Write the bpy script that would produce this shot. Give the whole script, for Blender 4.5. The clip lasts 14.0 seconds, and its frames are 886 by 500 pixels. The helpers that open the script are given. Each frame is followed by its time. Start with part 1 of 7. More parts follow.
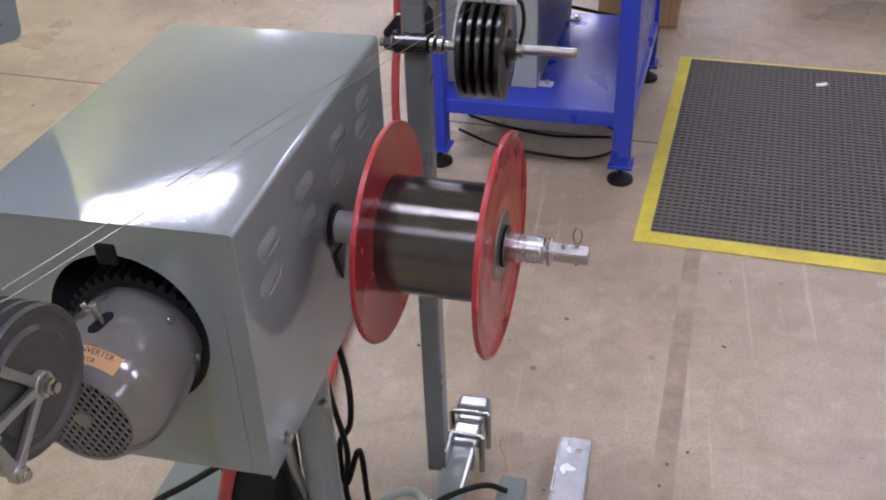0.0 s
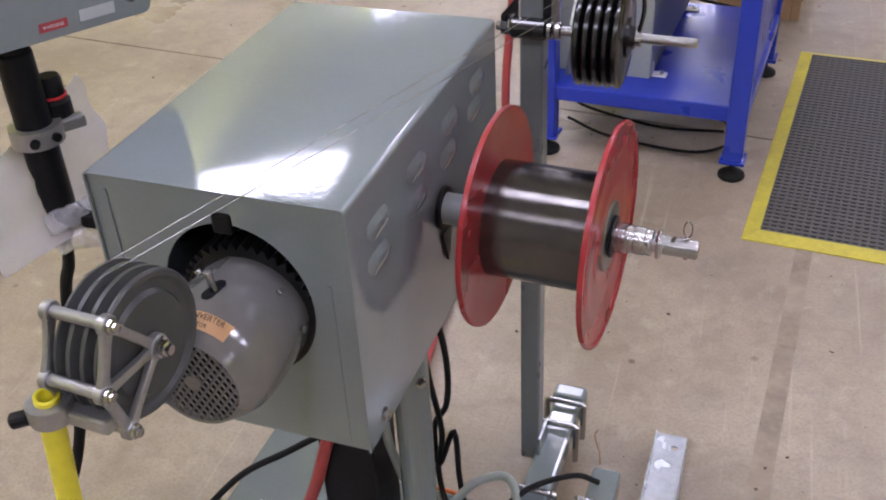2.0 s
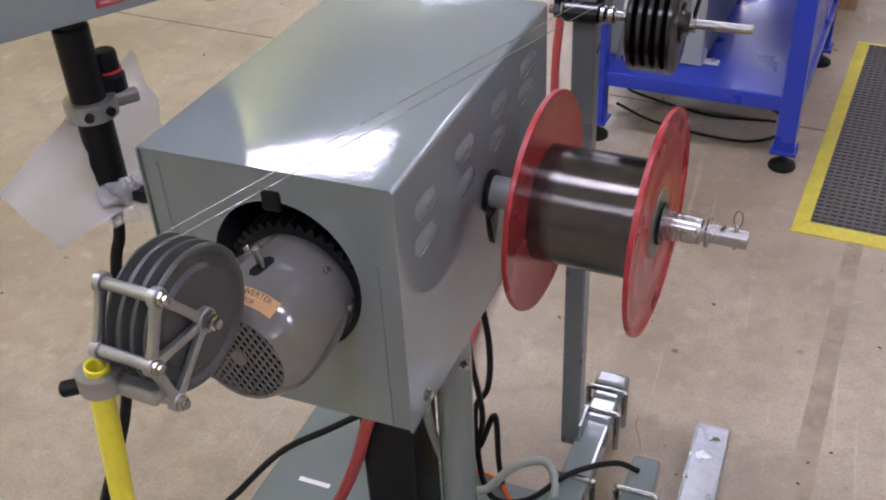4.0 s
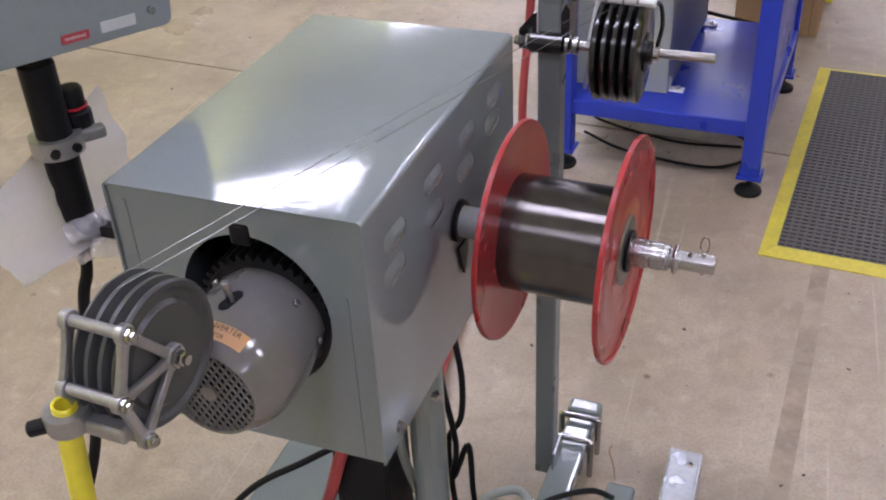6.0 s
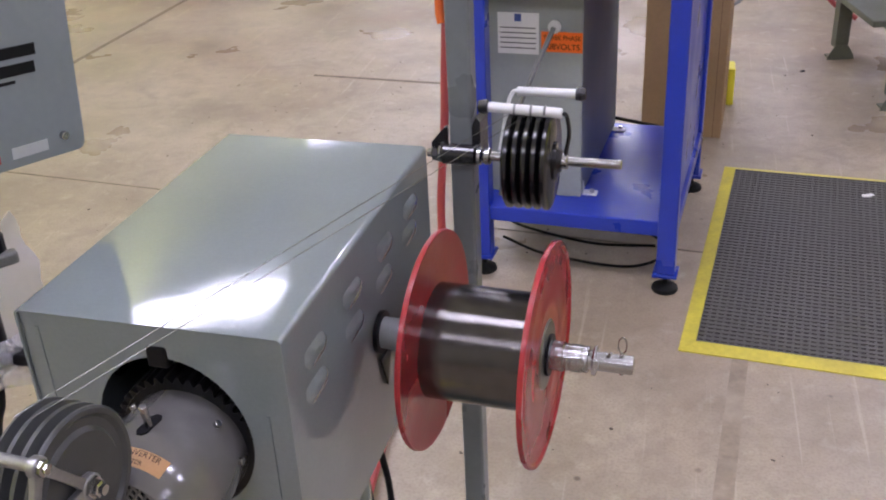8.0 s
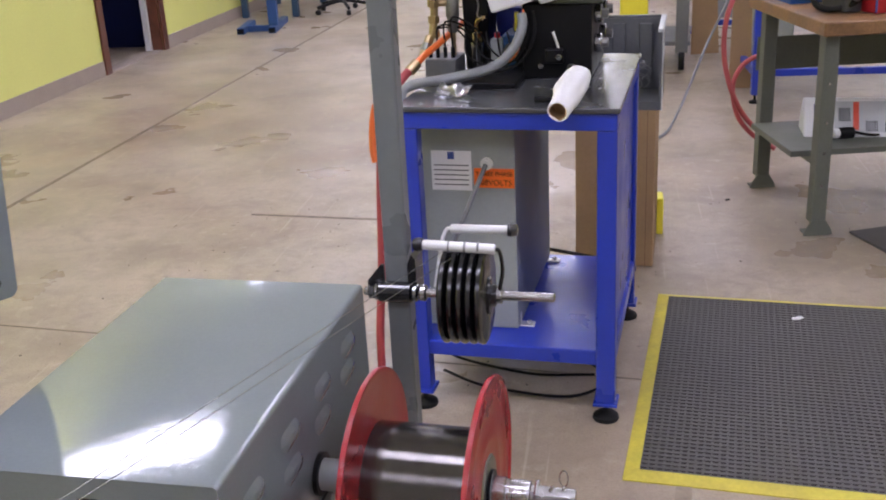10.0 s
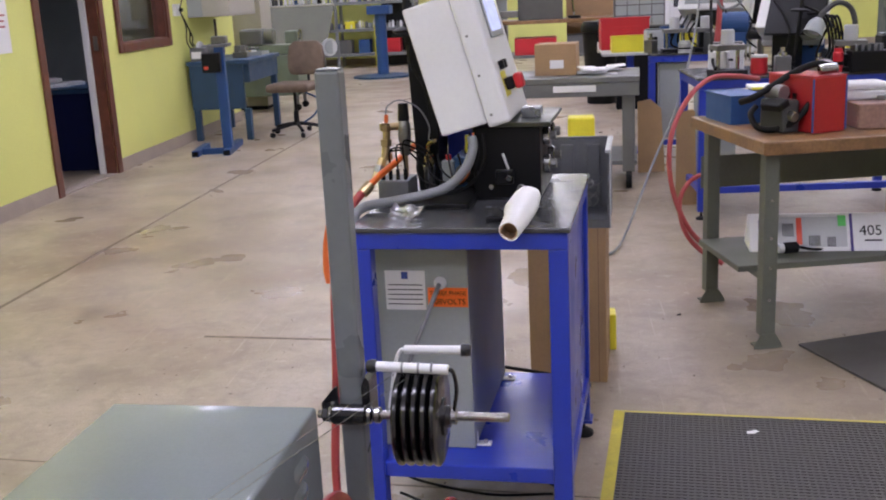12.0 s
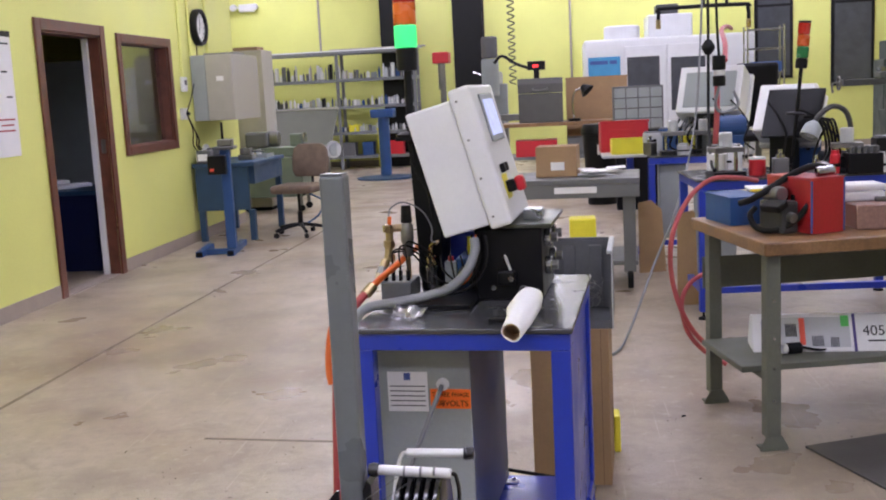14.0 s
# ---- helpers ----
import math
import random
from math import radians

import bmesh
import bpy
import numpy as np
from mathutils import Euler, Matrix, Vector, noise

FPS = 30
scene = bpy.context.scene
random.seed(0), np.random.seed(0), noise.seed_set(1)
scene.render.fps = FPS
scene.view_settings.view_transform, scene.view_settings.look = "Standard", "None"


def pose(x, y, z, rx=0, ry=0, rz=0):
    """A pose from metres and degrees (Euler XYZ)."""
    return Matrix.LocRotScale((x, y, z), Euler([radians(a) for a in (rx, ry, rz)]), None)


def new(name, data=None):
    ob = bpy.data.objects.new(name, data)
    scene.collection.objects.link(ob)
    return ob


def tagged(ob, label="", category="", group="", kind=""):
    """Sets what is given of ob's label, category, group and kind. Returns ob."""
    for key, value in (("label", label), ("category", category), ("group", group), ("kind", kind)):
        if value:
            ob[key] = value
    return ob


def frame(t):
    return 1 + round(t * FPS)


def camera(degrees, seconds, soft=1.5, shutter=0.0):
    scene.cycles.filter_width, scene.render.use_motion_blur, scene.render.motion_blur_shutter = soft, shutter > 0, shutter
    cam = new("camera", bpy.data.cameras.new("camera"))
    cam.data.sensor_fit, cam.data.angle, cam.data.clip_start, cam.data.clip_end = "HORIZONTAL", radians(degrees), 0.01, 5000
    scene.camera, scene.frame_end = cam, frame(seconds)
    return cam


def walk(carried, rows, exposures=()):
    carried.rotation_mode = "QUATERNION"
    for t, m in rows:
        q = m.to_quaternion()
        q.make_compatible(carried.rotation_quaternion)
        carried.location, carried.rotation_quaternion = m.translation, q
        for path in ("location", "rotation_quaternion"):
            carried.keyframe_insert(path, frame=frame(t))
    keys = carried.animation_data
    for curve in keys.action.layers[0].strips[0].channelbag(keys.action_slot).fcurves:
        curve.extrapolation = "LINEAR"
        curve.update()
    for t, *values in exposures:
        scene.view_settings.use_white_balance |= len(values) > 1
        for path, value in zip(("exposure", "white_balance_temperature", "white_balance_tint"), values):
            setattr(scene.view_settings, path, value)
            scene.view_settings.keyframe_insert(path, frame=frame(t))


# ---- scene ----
cam = camera(46.5, 14.0, soft=2.0)
# the head turns about a pivot a hand's width below the lens
PIVOT = (0.0554, -0.1068, 1.3525)
LENS = Matrix.Translation((-0.0300, 0.1134, -0.0359))
PATH = (
    (0.0, 56.24, 1.98, 10.37),
    (0.5, 56.16, 2.14, 11.70),
    (1.0, 56.11, 2.26, 12.78),
    (1.5, 56.16, 2.31, 14.38),
    (2.0, 55.70, 2.55, 16.59),
    (2.5, 54.83, 2.70, 18.90),
    (5.0, 55.10, 2.58, 19.46),
    (5.5, 55.42, 2.51, 18.52),
    (6.0, 56.46, 2.57, 17.58),
    (6.5, 58.24, 2.57, 16.45),
    (7.0, 59.59, 2.64, 15.15),
    (7.5, 60.75, 2.64, 13.87),
    (8.0, 62.16, 2.58, 12.79),
    (8.5, 63.99, 2.60, 11.79),
    (9.0, 65.89, 2.63, 10.78),
    (11.5, 74.06, 2.82, 7.04),
    (12.0, 75.75, 2.80, 6.49),
    (12.5, 77.81, 2.80, 6.49),
    (13.0, 79.60, 2.85, 6.56),
    (13.5, 80.70, 2.87, 6.59),
    (14.0, 81.29, 2.87, 6.62),
)
walk(cam, [(t, pose(*PIVOT, rx, ry, rz) @ LENS) for t, rx, ry, rz in PATH], [(0.0, 0.54, 5890, 34), (9.0, 0.56, 5890, 34), (11.5, 0.48, 5890, 34), (14.0, 0.46, 5890, 34)])

# ---- world and light ----
world = bpy.data.worlds.new("workshop_world")
scene.world = world
world.use_nodes = True
world.node_tree.nodes["Background"].inputs[0].default_value = (0.75, 0.8, 0.9, 1)
world.node_tree.nodes["Background"].inputs[1].default_value = 0.05
LAMP_POWER = 18.5


# ---- materials ----
def material(name, color, rough=0.5, metal=0.0, var=0.1, scale=6.0, fine=90.0, bump=0.05, stain=None, stain_amount=0.4,
             rough_var=0.1, coat=0.0, random=0.0, trans=0.0, emit=None, spec=0.5, wave=0.0):
    """Procedural surface: base colour, broad blotches, fine grain, bump; wave: shallow dents of a hand's width."""
    m = bpy.data.materials.new(name)
    m.use_nodes = True
    nt = m.node_tree
    b = nt.nodes["Principled BSDF"]
    b.inputs["Metallic"].default_value = metal
    b.inputs["Coat Weight"].default_value = coat
    b.inputs["Coat Roughness"].default_value = 0.05
    b.inputs["Transmission Weight"].default_value = trans
    b.inputs["Specular IOR Level"].default_value = spec
    N, L = nt.nodes.new, nt.links.new
    tc = N("ShaderNodeTexCoord")
    geo = N("ShaderNodeNewGeometry")

    def noise_at(s, detail=4.0):
        n = N("ShaderNodeTexNoise")
        n.inputs["Scale"].default_value = s
        n.inputs["Detail"].default_value = detail
        L(geo.outputs["Position"], n.inputs["Vector"])
        return n.outputs["Fac"]

    broad, grain = noise_at(scale), noise_at(fine, 2.0)

    def ramp(src, lo, hi, a, c):
        r = N("ShaderNodeMapRange")
        r.inputs[1].default_value, r.inputs[2].default_value = lo, hi
        r.inputs[3].default_value, r.inputs[4].default_value = a, c
        L(src, r.inputs[0])
        return r.outputs[0]

    def mult(x, y):
        k = N("ShaderNodeMath")
        k.operation = "MULTIPLY"
        L(x, k.inputs[0])
        L(y, k.inputs[1])
        return k.outputs[0]

    f = mult(ramp(broad, 0.3, 0.7, 1 - var, 1 + var), ramp(grain, 0.3, 0.7, 1 - var * 0.5, 1 + var * 0.5))
    if random:
        oi = N("ShaderNodeObjectInfo")
        f = mult(f, ramp(oi.outputs["Random"], 0, 1, 1 - random, 1 + random))
    hsv = N("ShaderNodeVectorMath")
    hsv.operation = "SCALE"
    hsv.inputs[0].default_value = color[:3]
    L(f, hsv.inputs["Scale"])
    out = hsv.outputs[0]
    if stain:
        mix = N("ShaderNodeMix")
        mix.data_type = "RGBA"
        L(ramp(noise_at(scale * 0.37, 7.0), 0.48, 0.75, 0, stain_amount), mix.inputs[0])
        L(out, mix.inputs[6])
        mix.inputs[7].default_value = (*stain, 1)
        out = mix.outputs[2]
    L(out, b.inputs["Base Color"])
    L(ramp(broad, 0.3, 0.7, max(0.02, rough - rough_var), min(1, rough + rough_var)), b.inputs["Roughness"])
    if bump:
        bp = N("ShaderNodeBump")
        bp.inputs["Strength"].default_value = bump
        bp.inputs["Distance"].default_value = 0.01
        L(grain, bp.inputs["Height"])
        if wave:
            dent = N("ShaderNodeBump")
            dent.inputs["Strength"].default_value = wave
            dent.inputs["Distance"].default_value = 0.01
            L(noise_at(22.0, 3.0), dent.inputs["Height"])
            L(dent.outputs[0], bp.inputs["Normal"])
        L(bp.outputs[0], b.inputs["Normal"])
        if coat:
            L(bp.outputs[0], b.inputs["Coat Normal"])
    if emit:
        b.inputs["Emission Color"].default_value = (*emit[:3], 1)
        b.inputs["Emission Strength"].default_value = emit[3]
    return m


M = {}


def floor_material():
    """Sealed concrete: cloudy tone, reddish and dark stains, small dark spots, fine scuffs, uneven gloss."""
    m = bpy.data.materials.new("sealed_concrete")
    m.use_nodes = True
    nt = m.node_tree
    b = nt.nodes["Principled BSDF"]
    N, L = nt.nodes.new, nt.links.new
    geo = N("ShaderNodeNewGeometry")

    def noise_at(s, detail, dist=0.0, stretch=None):
        n = N("ShaderNodeTexNoise")
        n.inputs["Scale"].default_value, n.inputs["Detail"].default_value, n.inputs["Distortion"].default_value = s, detail, dist
        if stretch:
            mp = N("ShaderNodeMapping")
            mp.inputs["Scale"].default_value = stretch
            mp.inputs["Rotation"].default_value = (0, 0, 0.5)
            L(geo.outputs["Position"], mp.inputs["Vector"])
            L(mp.outputs[0], n.inputs["Vector"])
        else:
            L(geo.outputs["Position"], n.inputs["Vector"])
        return n.outputs["Fac"]

    def ramp(src, lo, hi, p, q):
        r = N("ShaderNodeMapRange")
        r.interpolation_type = "SMOOTHSTEP"
        r.inputs[1].default_value, r.inputs[2].default_value, r.inputs[3].default_value, r.inputs[4].default_value = lo, hi, p, q
        L(src, r.inputs[0])
        return r.outputs[0]

    def mix(fac, p, q):
        k = N("ShaderNodeMix")
        k.data_type = "RGBA"
        L(fac, k.inputs[0])
        for i, c in ((6, p), (7, q)):
            if isinstance(c, tuple):
                k.inputs[i].default_value = (*c, 1)
            else:
                L(c, k.inputs[i])
        return k.outputs[2]

    col = mix(ramp(noise_at(0.8, 6, 0.4), 0.32, 0.68, 0, 1), (0.325, 0.265, 0.188), (0.475, 0.40, 0.307))
    col = mix(ramp(noise_at(0.6, 6, 0.5), 0.44, 0.75, 0, 0.7), col, (0.29, 0.19, 0.125))
    col = mix(ramp(noise_at(2.3, 10, 0.3), 0.47, 0.78, 0, 0.62), col, (0.205, 0.16, 0.115))
    col = mix(ramp(noise_at(6.0, 10, 0.8), 0.46, 0.74, 0, 0.48), col, (0.235, 0.185, 0.135))
    col = mix(ramp(noise_at(24.0, 9, 0.4), 0.44, 0.72, 0, 0.34), col, (0.26, 0.21, 0.155))
    col = mix(ramp(noise_at(17.0, 8, 0.2), 0.55, 0.75, 0, 0.4), col, (0.55, 0.48, 0.385))
    col = mix(ramp(noise_at(150.0, 6), 0.4, 0.7, 0, 0.34), col, (0.20, 0.16, 0.12))
    col = mix(ramp(noise_at(4.0, 5, 0.0, (14, 0.35, 1)), 0.64, 0.71, 0, 0.34), col, (0.56, 0.48, 0.39))
    v = N("ShaderNodeTexVoronoi")
    v.inputs["Scale"].default_value = 9.0
    L(geo.outputs["Position"], v.inputs["Vector"])
    spots = N("ShaderNodeMath")
    spots.operation = "MULTIPLY"
    L(ramp(v.outputs["Distance"], 0.03, 0.10, 1, 0), spots.inputs[0])
    L(ramp(noise_at(4.3, 4), 0.46, 0.60, 0, 0.9), spots.inputs[1])
    col = mix(spots.outputs[0], col, (0.12, 0.09, 0.065))
    L(col, b.inputs["Base Color"])
    L(ramp(noise_at(1.7, 5), 0.3, 0.7, 0.26, 0.52), b.inputs["Roughness"])
    bp = N("ShaderNodeBump")
    bp.inputs["Strength"].default_value, bp.inputs["Distance"].default_value = 0.12, 0.004
    L(noise_at(45.0, 4), bp.inputs["Height"])
    L(bp.outputs[0], b.inputs["Normal"])
    return m


M["floor"] = floor_material()
M["yellow_wall"] = material("yellow_green_paint", (0.71, 0.73, 0.215), 0.55, var=0.04, scale=1.5, fine=60, bump=0.08)
M["skirting"] = material("grey_skirting", (0.36, 0.30, 0.25), 0.6, var=0.08)
M["ceiling"] = material("white_ceiling", (0.75, 0.75, 0.72), 0.8, var=0.05)
M["grey_paint"] = material("grey_green_paint", (0.19, 0.225, 0.228), 0.06, var=0.05, scale=5, fine=260, bump=0.012, coat=0.35, rough_var=0.025, wave=0.025)
M["grey_cab"] = material("grey_cabinet_paint", (0.22, 0.25, 0.26), 0.4, var=0.05, bump=0.03)
M["elec"] = material("light_grey_enamel", (0.30, 0.33, 0.33), 0.45, var=0.05, bump=0.03)
M["blue"] = material("blue_enamel", (0.018, 0.045, 0.42), 0.35, var=0.06, bump=0.02, coat=0.2)
M["blue_old"] = material("dull_blue_paint", (0.02, 0.06, 0.125), 0.5, var=0.12)
M["blue_mid"] = material("mid_blue_paint", (0.018, 0.072, 0.22), 0.45, var=0.1)
M["red"] = material("red_enamel", (0.33, 0.023, 0.026), 0.3, var=0.08, scale=9, bump=0.02, coat=0.08, rough_var=0.08)
M["steel"] = material("bright_steel", (0.42, 0.42, 0.42), 0.2, 1.0, var=0.08, fine=200)
M["dark_steel"] = material("dark_steel", (0.22, 0.22, 0.21), 0.38, 0.9, var=0.15)
M["cast_alu"] = material("cast_aluminium", (0.36, 0.36, 0.36), 0.36, 0.8, var=0.1, fine=160, bump=0.1)
M["black"] = material("black_plastic", (0.006, 0.006, 0.007), 0.42, spec=0.22, var=0.15, bump=0.04)
M["black_matt"] = material("black_rubber", (0.008, 0.008, 0.008), 0.6, spec=0.22, var=0.15, bump=0.1)
M["black_gloss"] = material("black_enamel", (0.007, 0.007, 0.008), 0.25, var=0.1, bump=0.0, coat=0.4)
M["charcoal"] = material("charcoal_plastic", (0.05, 0.053, 0.053), 0.36, var=0.1, bump=0.03)
M["motor"] = material("silver_grey_motor_paint", (0.175, 0.17, 0.166), 0.16, 0.35, var=0.05, bump=0.02, coat=0.6, rough_var=0.04)
M["yellow"] = material("yellow_paint", (0.78, 0.70, 0.03), 0.4, var=0.06, bump=0.02)
M["mat_yellow"] = material("yellow_rubber_border", (0.62, 0.53, 0.06), 0.6, var=0.12, scale=14, stain=(0.35, 0.25, 0.08), stain_amount=0.35)
M["mat_black"] = material("grey_black_rubber", (0.088, 0.083, 0.077), 0.65, var=0.12, scale=10)
M["white"] = material("white_enamel", (0.72, 0.73, 0.74), 0.4, var=0.03, bump=0.03)
M["paper"] = material("white_paper", (0.8, 0.8, 0.8), 0.8, var=0.03)
M["brown_wood"] = material("dark_red_brown_wood", (0.13, 0.045, 0.025), 0.4, var=0.25, scale=12)
M["bench_wood"] = material("worn_maple_top", (0.25, 0.135, 0.056), 0.42, var=0.3, scale=9, stain=(0.085, 0.05, 0.03), stain_amount=0.7)
M["cardboard"] = material("brown_cardboard", (0.36, 0.23, 0.12), 0.8, var=0.08)
M["bench_green"] = material("olive_grey_paint", (0.125, 0.135, 0.105), 0.5, var=0.1)
M["hose_red"] = material("red_rubber_hose", (0.36, 0.05, 0.05), 0.45, var=0.1)
M["orange"] = material("orange_plastic", (0.70, 0.13, 0.015), 0.4, var=0.06)
M["grey_hose"] = material("grey_conduit", (0.20, 0.21, 0.22), 0.5, var=0.1)
M["brass"] = material("brass", (0.42, 0.32, 0.17), 0.3, 1.0, var=0.1)
M["beige"] = material("beige_enamel", (0.40, 0.38, 0.32), 0.5, var=0.06)
M["shelf_grey"] = material("grey_shelf_paint", (0.17, 0.18, 0.19), 0.5, var=0.1)
M["grey_box"] = material("grey_plastic", (0.12, 0.125, 0.13), 0.5, var=0.1)
M["red_plain"] = material("red_plastic", (0.55, 0.02, 0.03), 0.4, var=0.05)
# near-black base; also puts shade into the office filler and behind the grille
M["dark"] = material("near_black_paint_and_shade", (0.008, 0.008, 0.010), 0.8, spec=0.12)
M["lamp"] = material("fluorescent_diffuser", (0.9, 0.9, 0.9), 0.5, bump=0, emit=(0.93, 0.97, 1.0, LAMP_POWER))
M["glass"] = material("window_glass", (0.9, 0.95, 0.95), 0.03, var=0.0, bump=0, trans=1.0, rough_var=0.0)

M["pole_grey"] = material("satin_grey_paint", (0.165, 0.182, 0.188), 0.32, var=0.06, scale=7, bump=0.03)
M["joint"] = material("dirt_filled_joint", (0.185, 0.15, 0.11), 0.8, var=0.35, scale=20)
M["tape"] = material("old_tape_residue", (0.30, 0.24, 0.178), 0.6, var=0.22, scale=16, fine=60, stain=(0.41, 0.34, 0.26), stain_amount=1.0)
M["dirt"] = material("dry_dirt", (0.07, 0.055, 0.042), 0.9, var=0.3, scale=30)
M["wire"] = material("drawn_steel_wire", (0.105, 0.098, 0.093), 0.13, 0.85, var=0.12, scale=60, fine=700, bump=0.05, rough_var=0.04)
M["strand"] = material("bright_wire", (0.32, 0.33, 0.32), 0.25, 0.8, var=0.02, bump=0)
M["galv"] = material("galvanised_steel", (0.36, 0.38, 0.39), 0.33, 0.85, var=0.12, scale=40)
M["label_orange"] = material("orange_label_film", (0.43, 0.23, 0.09), 0.5, var=0.03)
M["label_hot"] = material("fluorescent_orange_label", (0.95, 0.17, 0.01), 0.5, var=0.02)
M["label_grey"] = material("silver_label_film", (0.5, 0.52, 0.53), 0.4, var=0.03)
M["label_red"] = material("red_label_film", (0.40, 0.05, 0.06), 0.5, var=0.03)
M["label_blue"] = material("blue_label_film", (0.05, 0.09, 0.30), 0.5, var=0.03)
M["foam"] = material("white_foam_film", (0.84, 0.82, 0.82), 0.6, var=0.03, bump=0)
M["plastic"] = material("clear_crumpled_plastic", (0.9, 0.9, 0.92), 0.12, var=0.0, trans=0.85, bump=0)
M["grey_light"] = material("pale_grey_conduit", (0.27, 0.30, 0.27), 0.5, var=0.06)
M["table_top"] = material("scuffed_dark_steel_top", (0.075, 0.078, 0.082), 0.24, 0.3, var=0.08, scale=8, fine=150, bump=0.02, rough_var=0.06)
M["screen"] = material("lit_screen", (0.3, 0.36, 0.5), 0.15, var=0.2, scale=40, bump=0, emit=(0.55, 0.65, 0.95, 0.55))
M["green_lens"] = material("lit_green_lens", (0.02, 0.5, 0.12), 0.2, bump=0, emit=(0.02, 0.8, 0.16, 0.9))
M["orange_lens"] = material("orange_lens", (0.75, 0.16, 0.02), 0.25, var=0.05, bump=0)
M["red_lens"] = material("red_lens", (0.45, 0.02, 0.01), 0.25, var=0.05, bump=0)
M["olive_dark"] = material("dark_olive_plate", (0.05, 0.055, 0.035), 0.35, 0.3, var=0.1)
M["card_dark"] = material("cardboard_edge", (0.24, 0.15, 0.08), 0.8, var=0.08)
M["red_flat"] = material("flat_red_paint", (0.40, 0.018, 0.02), 0.45, var=0.08, scale=8)
M["blue_bin"] = material("blue_polymer", (0.02, 0.085, 0.26), 0.45, var=0.05)
M["granite"] = material("pink_brown_granite", (0.30, 0.18, 0.14), 0.4, var=0.15, scale=60)
M["label_purple"] = material("dark_purple_print", (0.06, 0.04, 0.20), 0.5, var=0.02)
M["label_hotred"] = material("bright_red_print", (0.75, 0.09, 0.04), 0.5, var=0.02)
M["label_green"] = material("bright_green_print", (0.08, 0.55, 0.10), 0.5, var=0.02)
M["fabric"] = material("brown_grey_fabric", (0.16, 0.115, 0.085), 0.9, var=0.2, scale=14, fine=200, bump=0.3)
M["lathe_green"] = material("pale_machine_green", (0.15, 0.19, 0.14), 0.5, var=0.12)
M["board_green"] = material("grey_green_board", (0.11, 0.115, 0.085), 0.5, var=0.1)
M["dark_glass"] = material("dark_window_glass", (0.07, 0.075, 0.085), 0.08, var=0.1, bump=0)
M["panel_blue"] = material("sky_blue_panel", (0.05, 0.28, 0.52), 0.4, var=0.06)
M["chest"] = material("brown_grey_steel", (0.085, 0.085, 0.08), 0.5, var=0.1)
M["lit_red"] = material("lit_red_digits", (0.5, 0.02, 0.02), 0.4, bump=0, emit=(1, 0.05, 0.04, 1.5))
M["mill_green"] = material("dark_machine_green", (0.05, 0.07, 0.06), 0.45, var=0.12)
M["cart_grey"] = material("warm_grey_paint", (0.14, 0.145, 0.14), 0.5, var=0.08)
M["hose_pink"] = material("faded_red_hose", (0.42, 0.075, 0.08), 0.5, var=0.1)
M["green_dark"] = material("unlit_green_lens", (0.02, 0.16, 0.05), 0.25, bump=0)
M["orange_dark"] = material("unlit_amber_lens", (0.55, 0.10, 0.02), 0.25, bump=0)
M["navy"] = material("very_dark_blue_paint", (0.006, 0.010, 0.05), 0.6, var=0.1, spec=0.2)


# ---- mesh helpers ----
def link(name, bm, mat, parent=None, smooth=False):
    me = bpy.data.meshes.new(name)
    if smooth:
        for f in bm.faces:
            f.smooth = True
        for e in bm.edges:
            if len(e.link_faces) == 2 and e.calc_face_angle(0) > 0.6:
                e.smooth = False
    bm.to_mesh(me)
    bm.free()
    mats = mat if isinstance(mat, (list, tuple)) else [mat]
    for k in mats:
        me.materials.append(k)
    ob = new(name, me)
    if parent:
        ob.parent = parent
    return ob


def part(name, bm, mat, parent, label="", smooth=False):
    ob = link(name, bm, mat, parent, smooth)
    if label:
        tagged(ob, label)
    return ob


def thing(name, label, category, at=(0, 0, 0), rz=0.0, group="", kind=""):
    ob = new(name)
    ob.empty_display_size = 0.05
    ob.matrix_basis = pose(*at, 0, 0, rz)
    return tagged(ob, label, category, group, kind)


def box(lo, hi, bevel=0.0, seg=2, bm=None):
    """An axis-aligned block between two corners, its edges rounded."""
    one = bmesh.new()
    bmesh.ops.create_cube(one, size=1)
    s = [b - a for a, b in zip(lo, hi)]
    c = [(a + b) / 2 for a, b in zip(lo, hi)]
    bmesh.ops.transform(one, matrix=Matrix.Translation(c) @ Matrix.Diagonal((*s, 1)), verts=one.verts)
    if bevel:
        bmesh.ops.bevel(one, geom=one.edges[:], offset=bevel, segments=seg, affect="EDGES", profile=0.5)
    return join(bm, one)


def join(bm, one):
    if bm is None:
        return one
    tmp = bpy.data.meshes.new("tmp")
    one.to_mesh(tmp)
    one.free()
    bm.from_mesh(tmp)
    bpy.data.meshes.remove(tmp)
    return bm


def axis_matrix(a, b):
    d = Vector(b) - Vector(a)
    return Matrix.Translation(a) @ d.to_track_quat("Z", "Y").to_matrix().to_4x4(), d.length


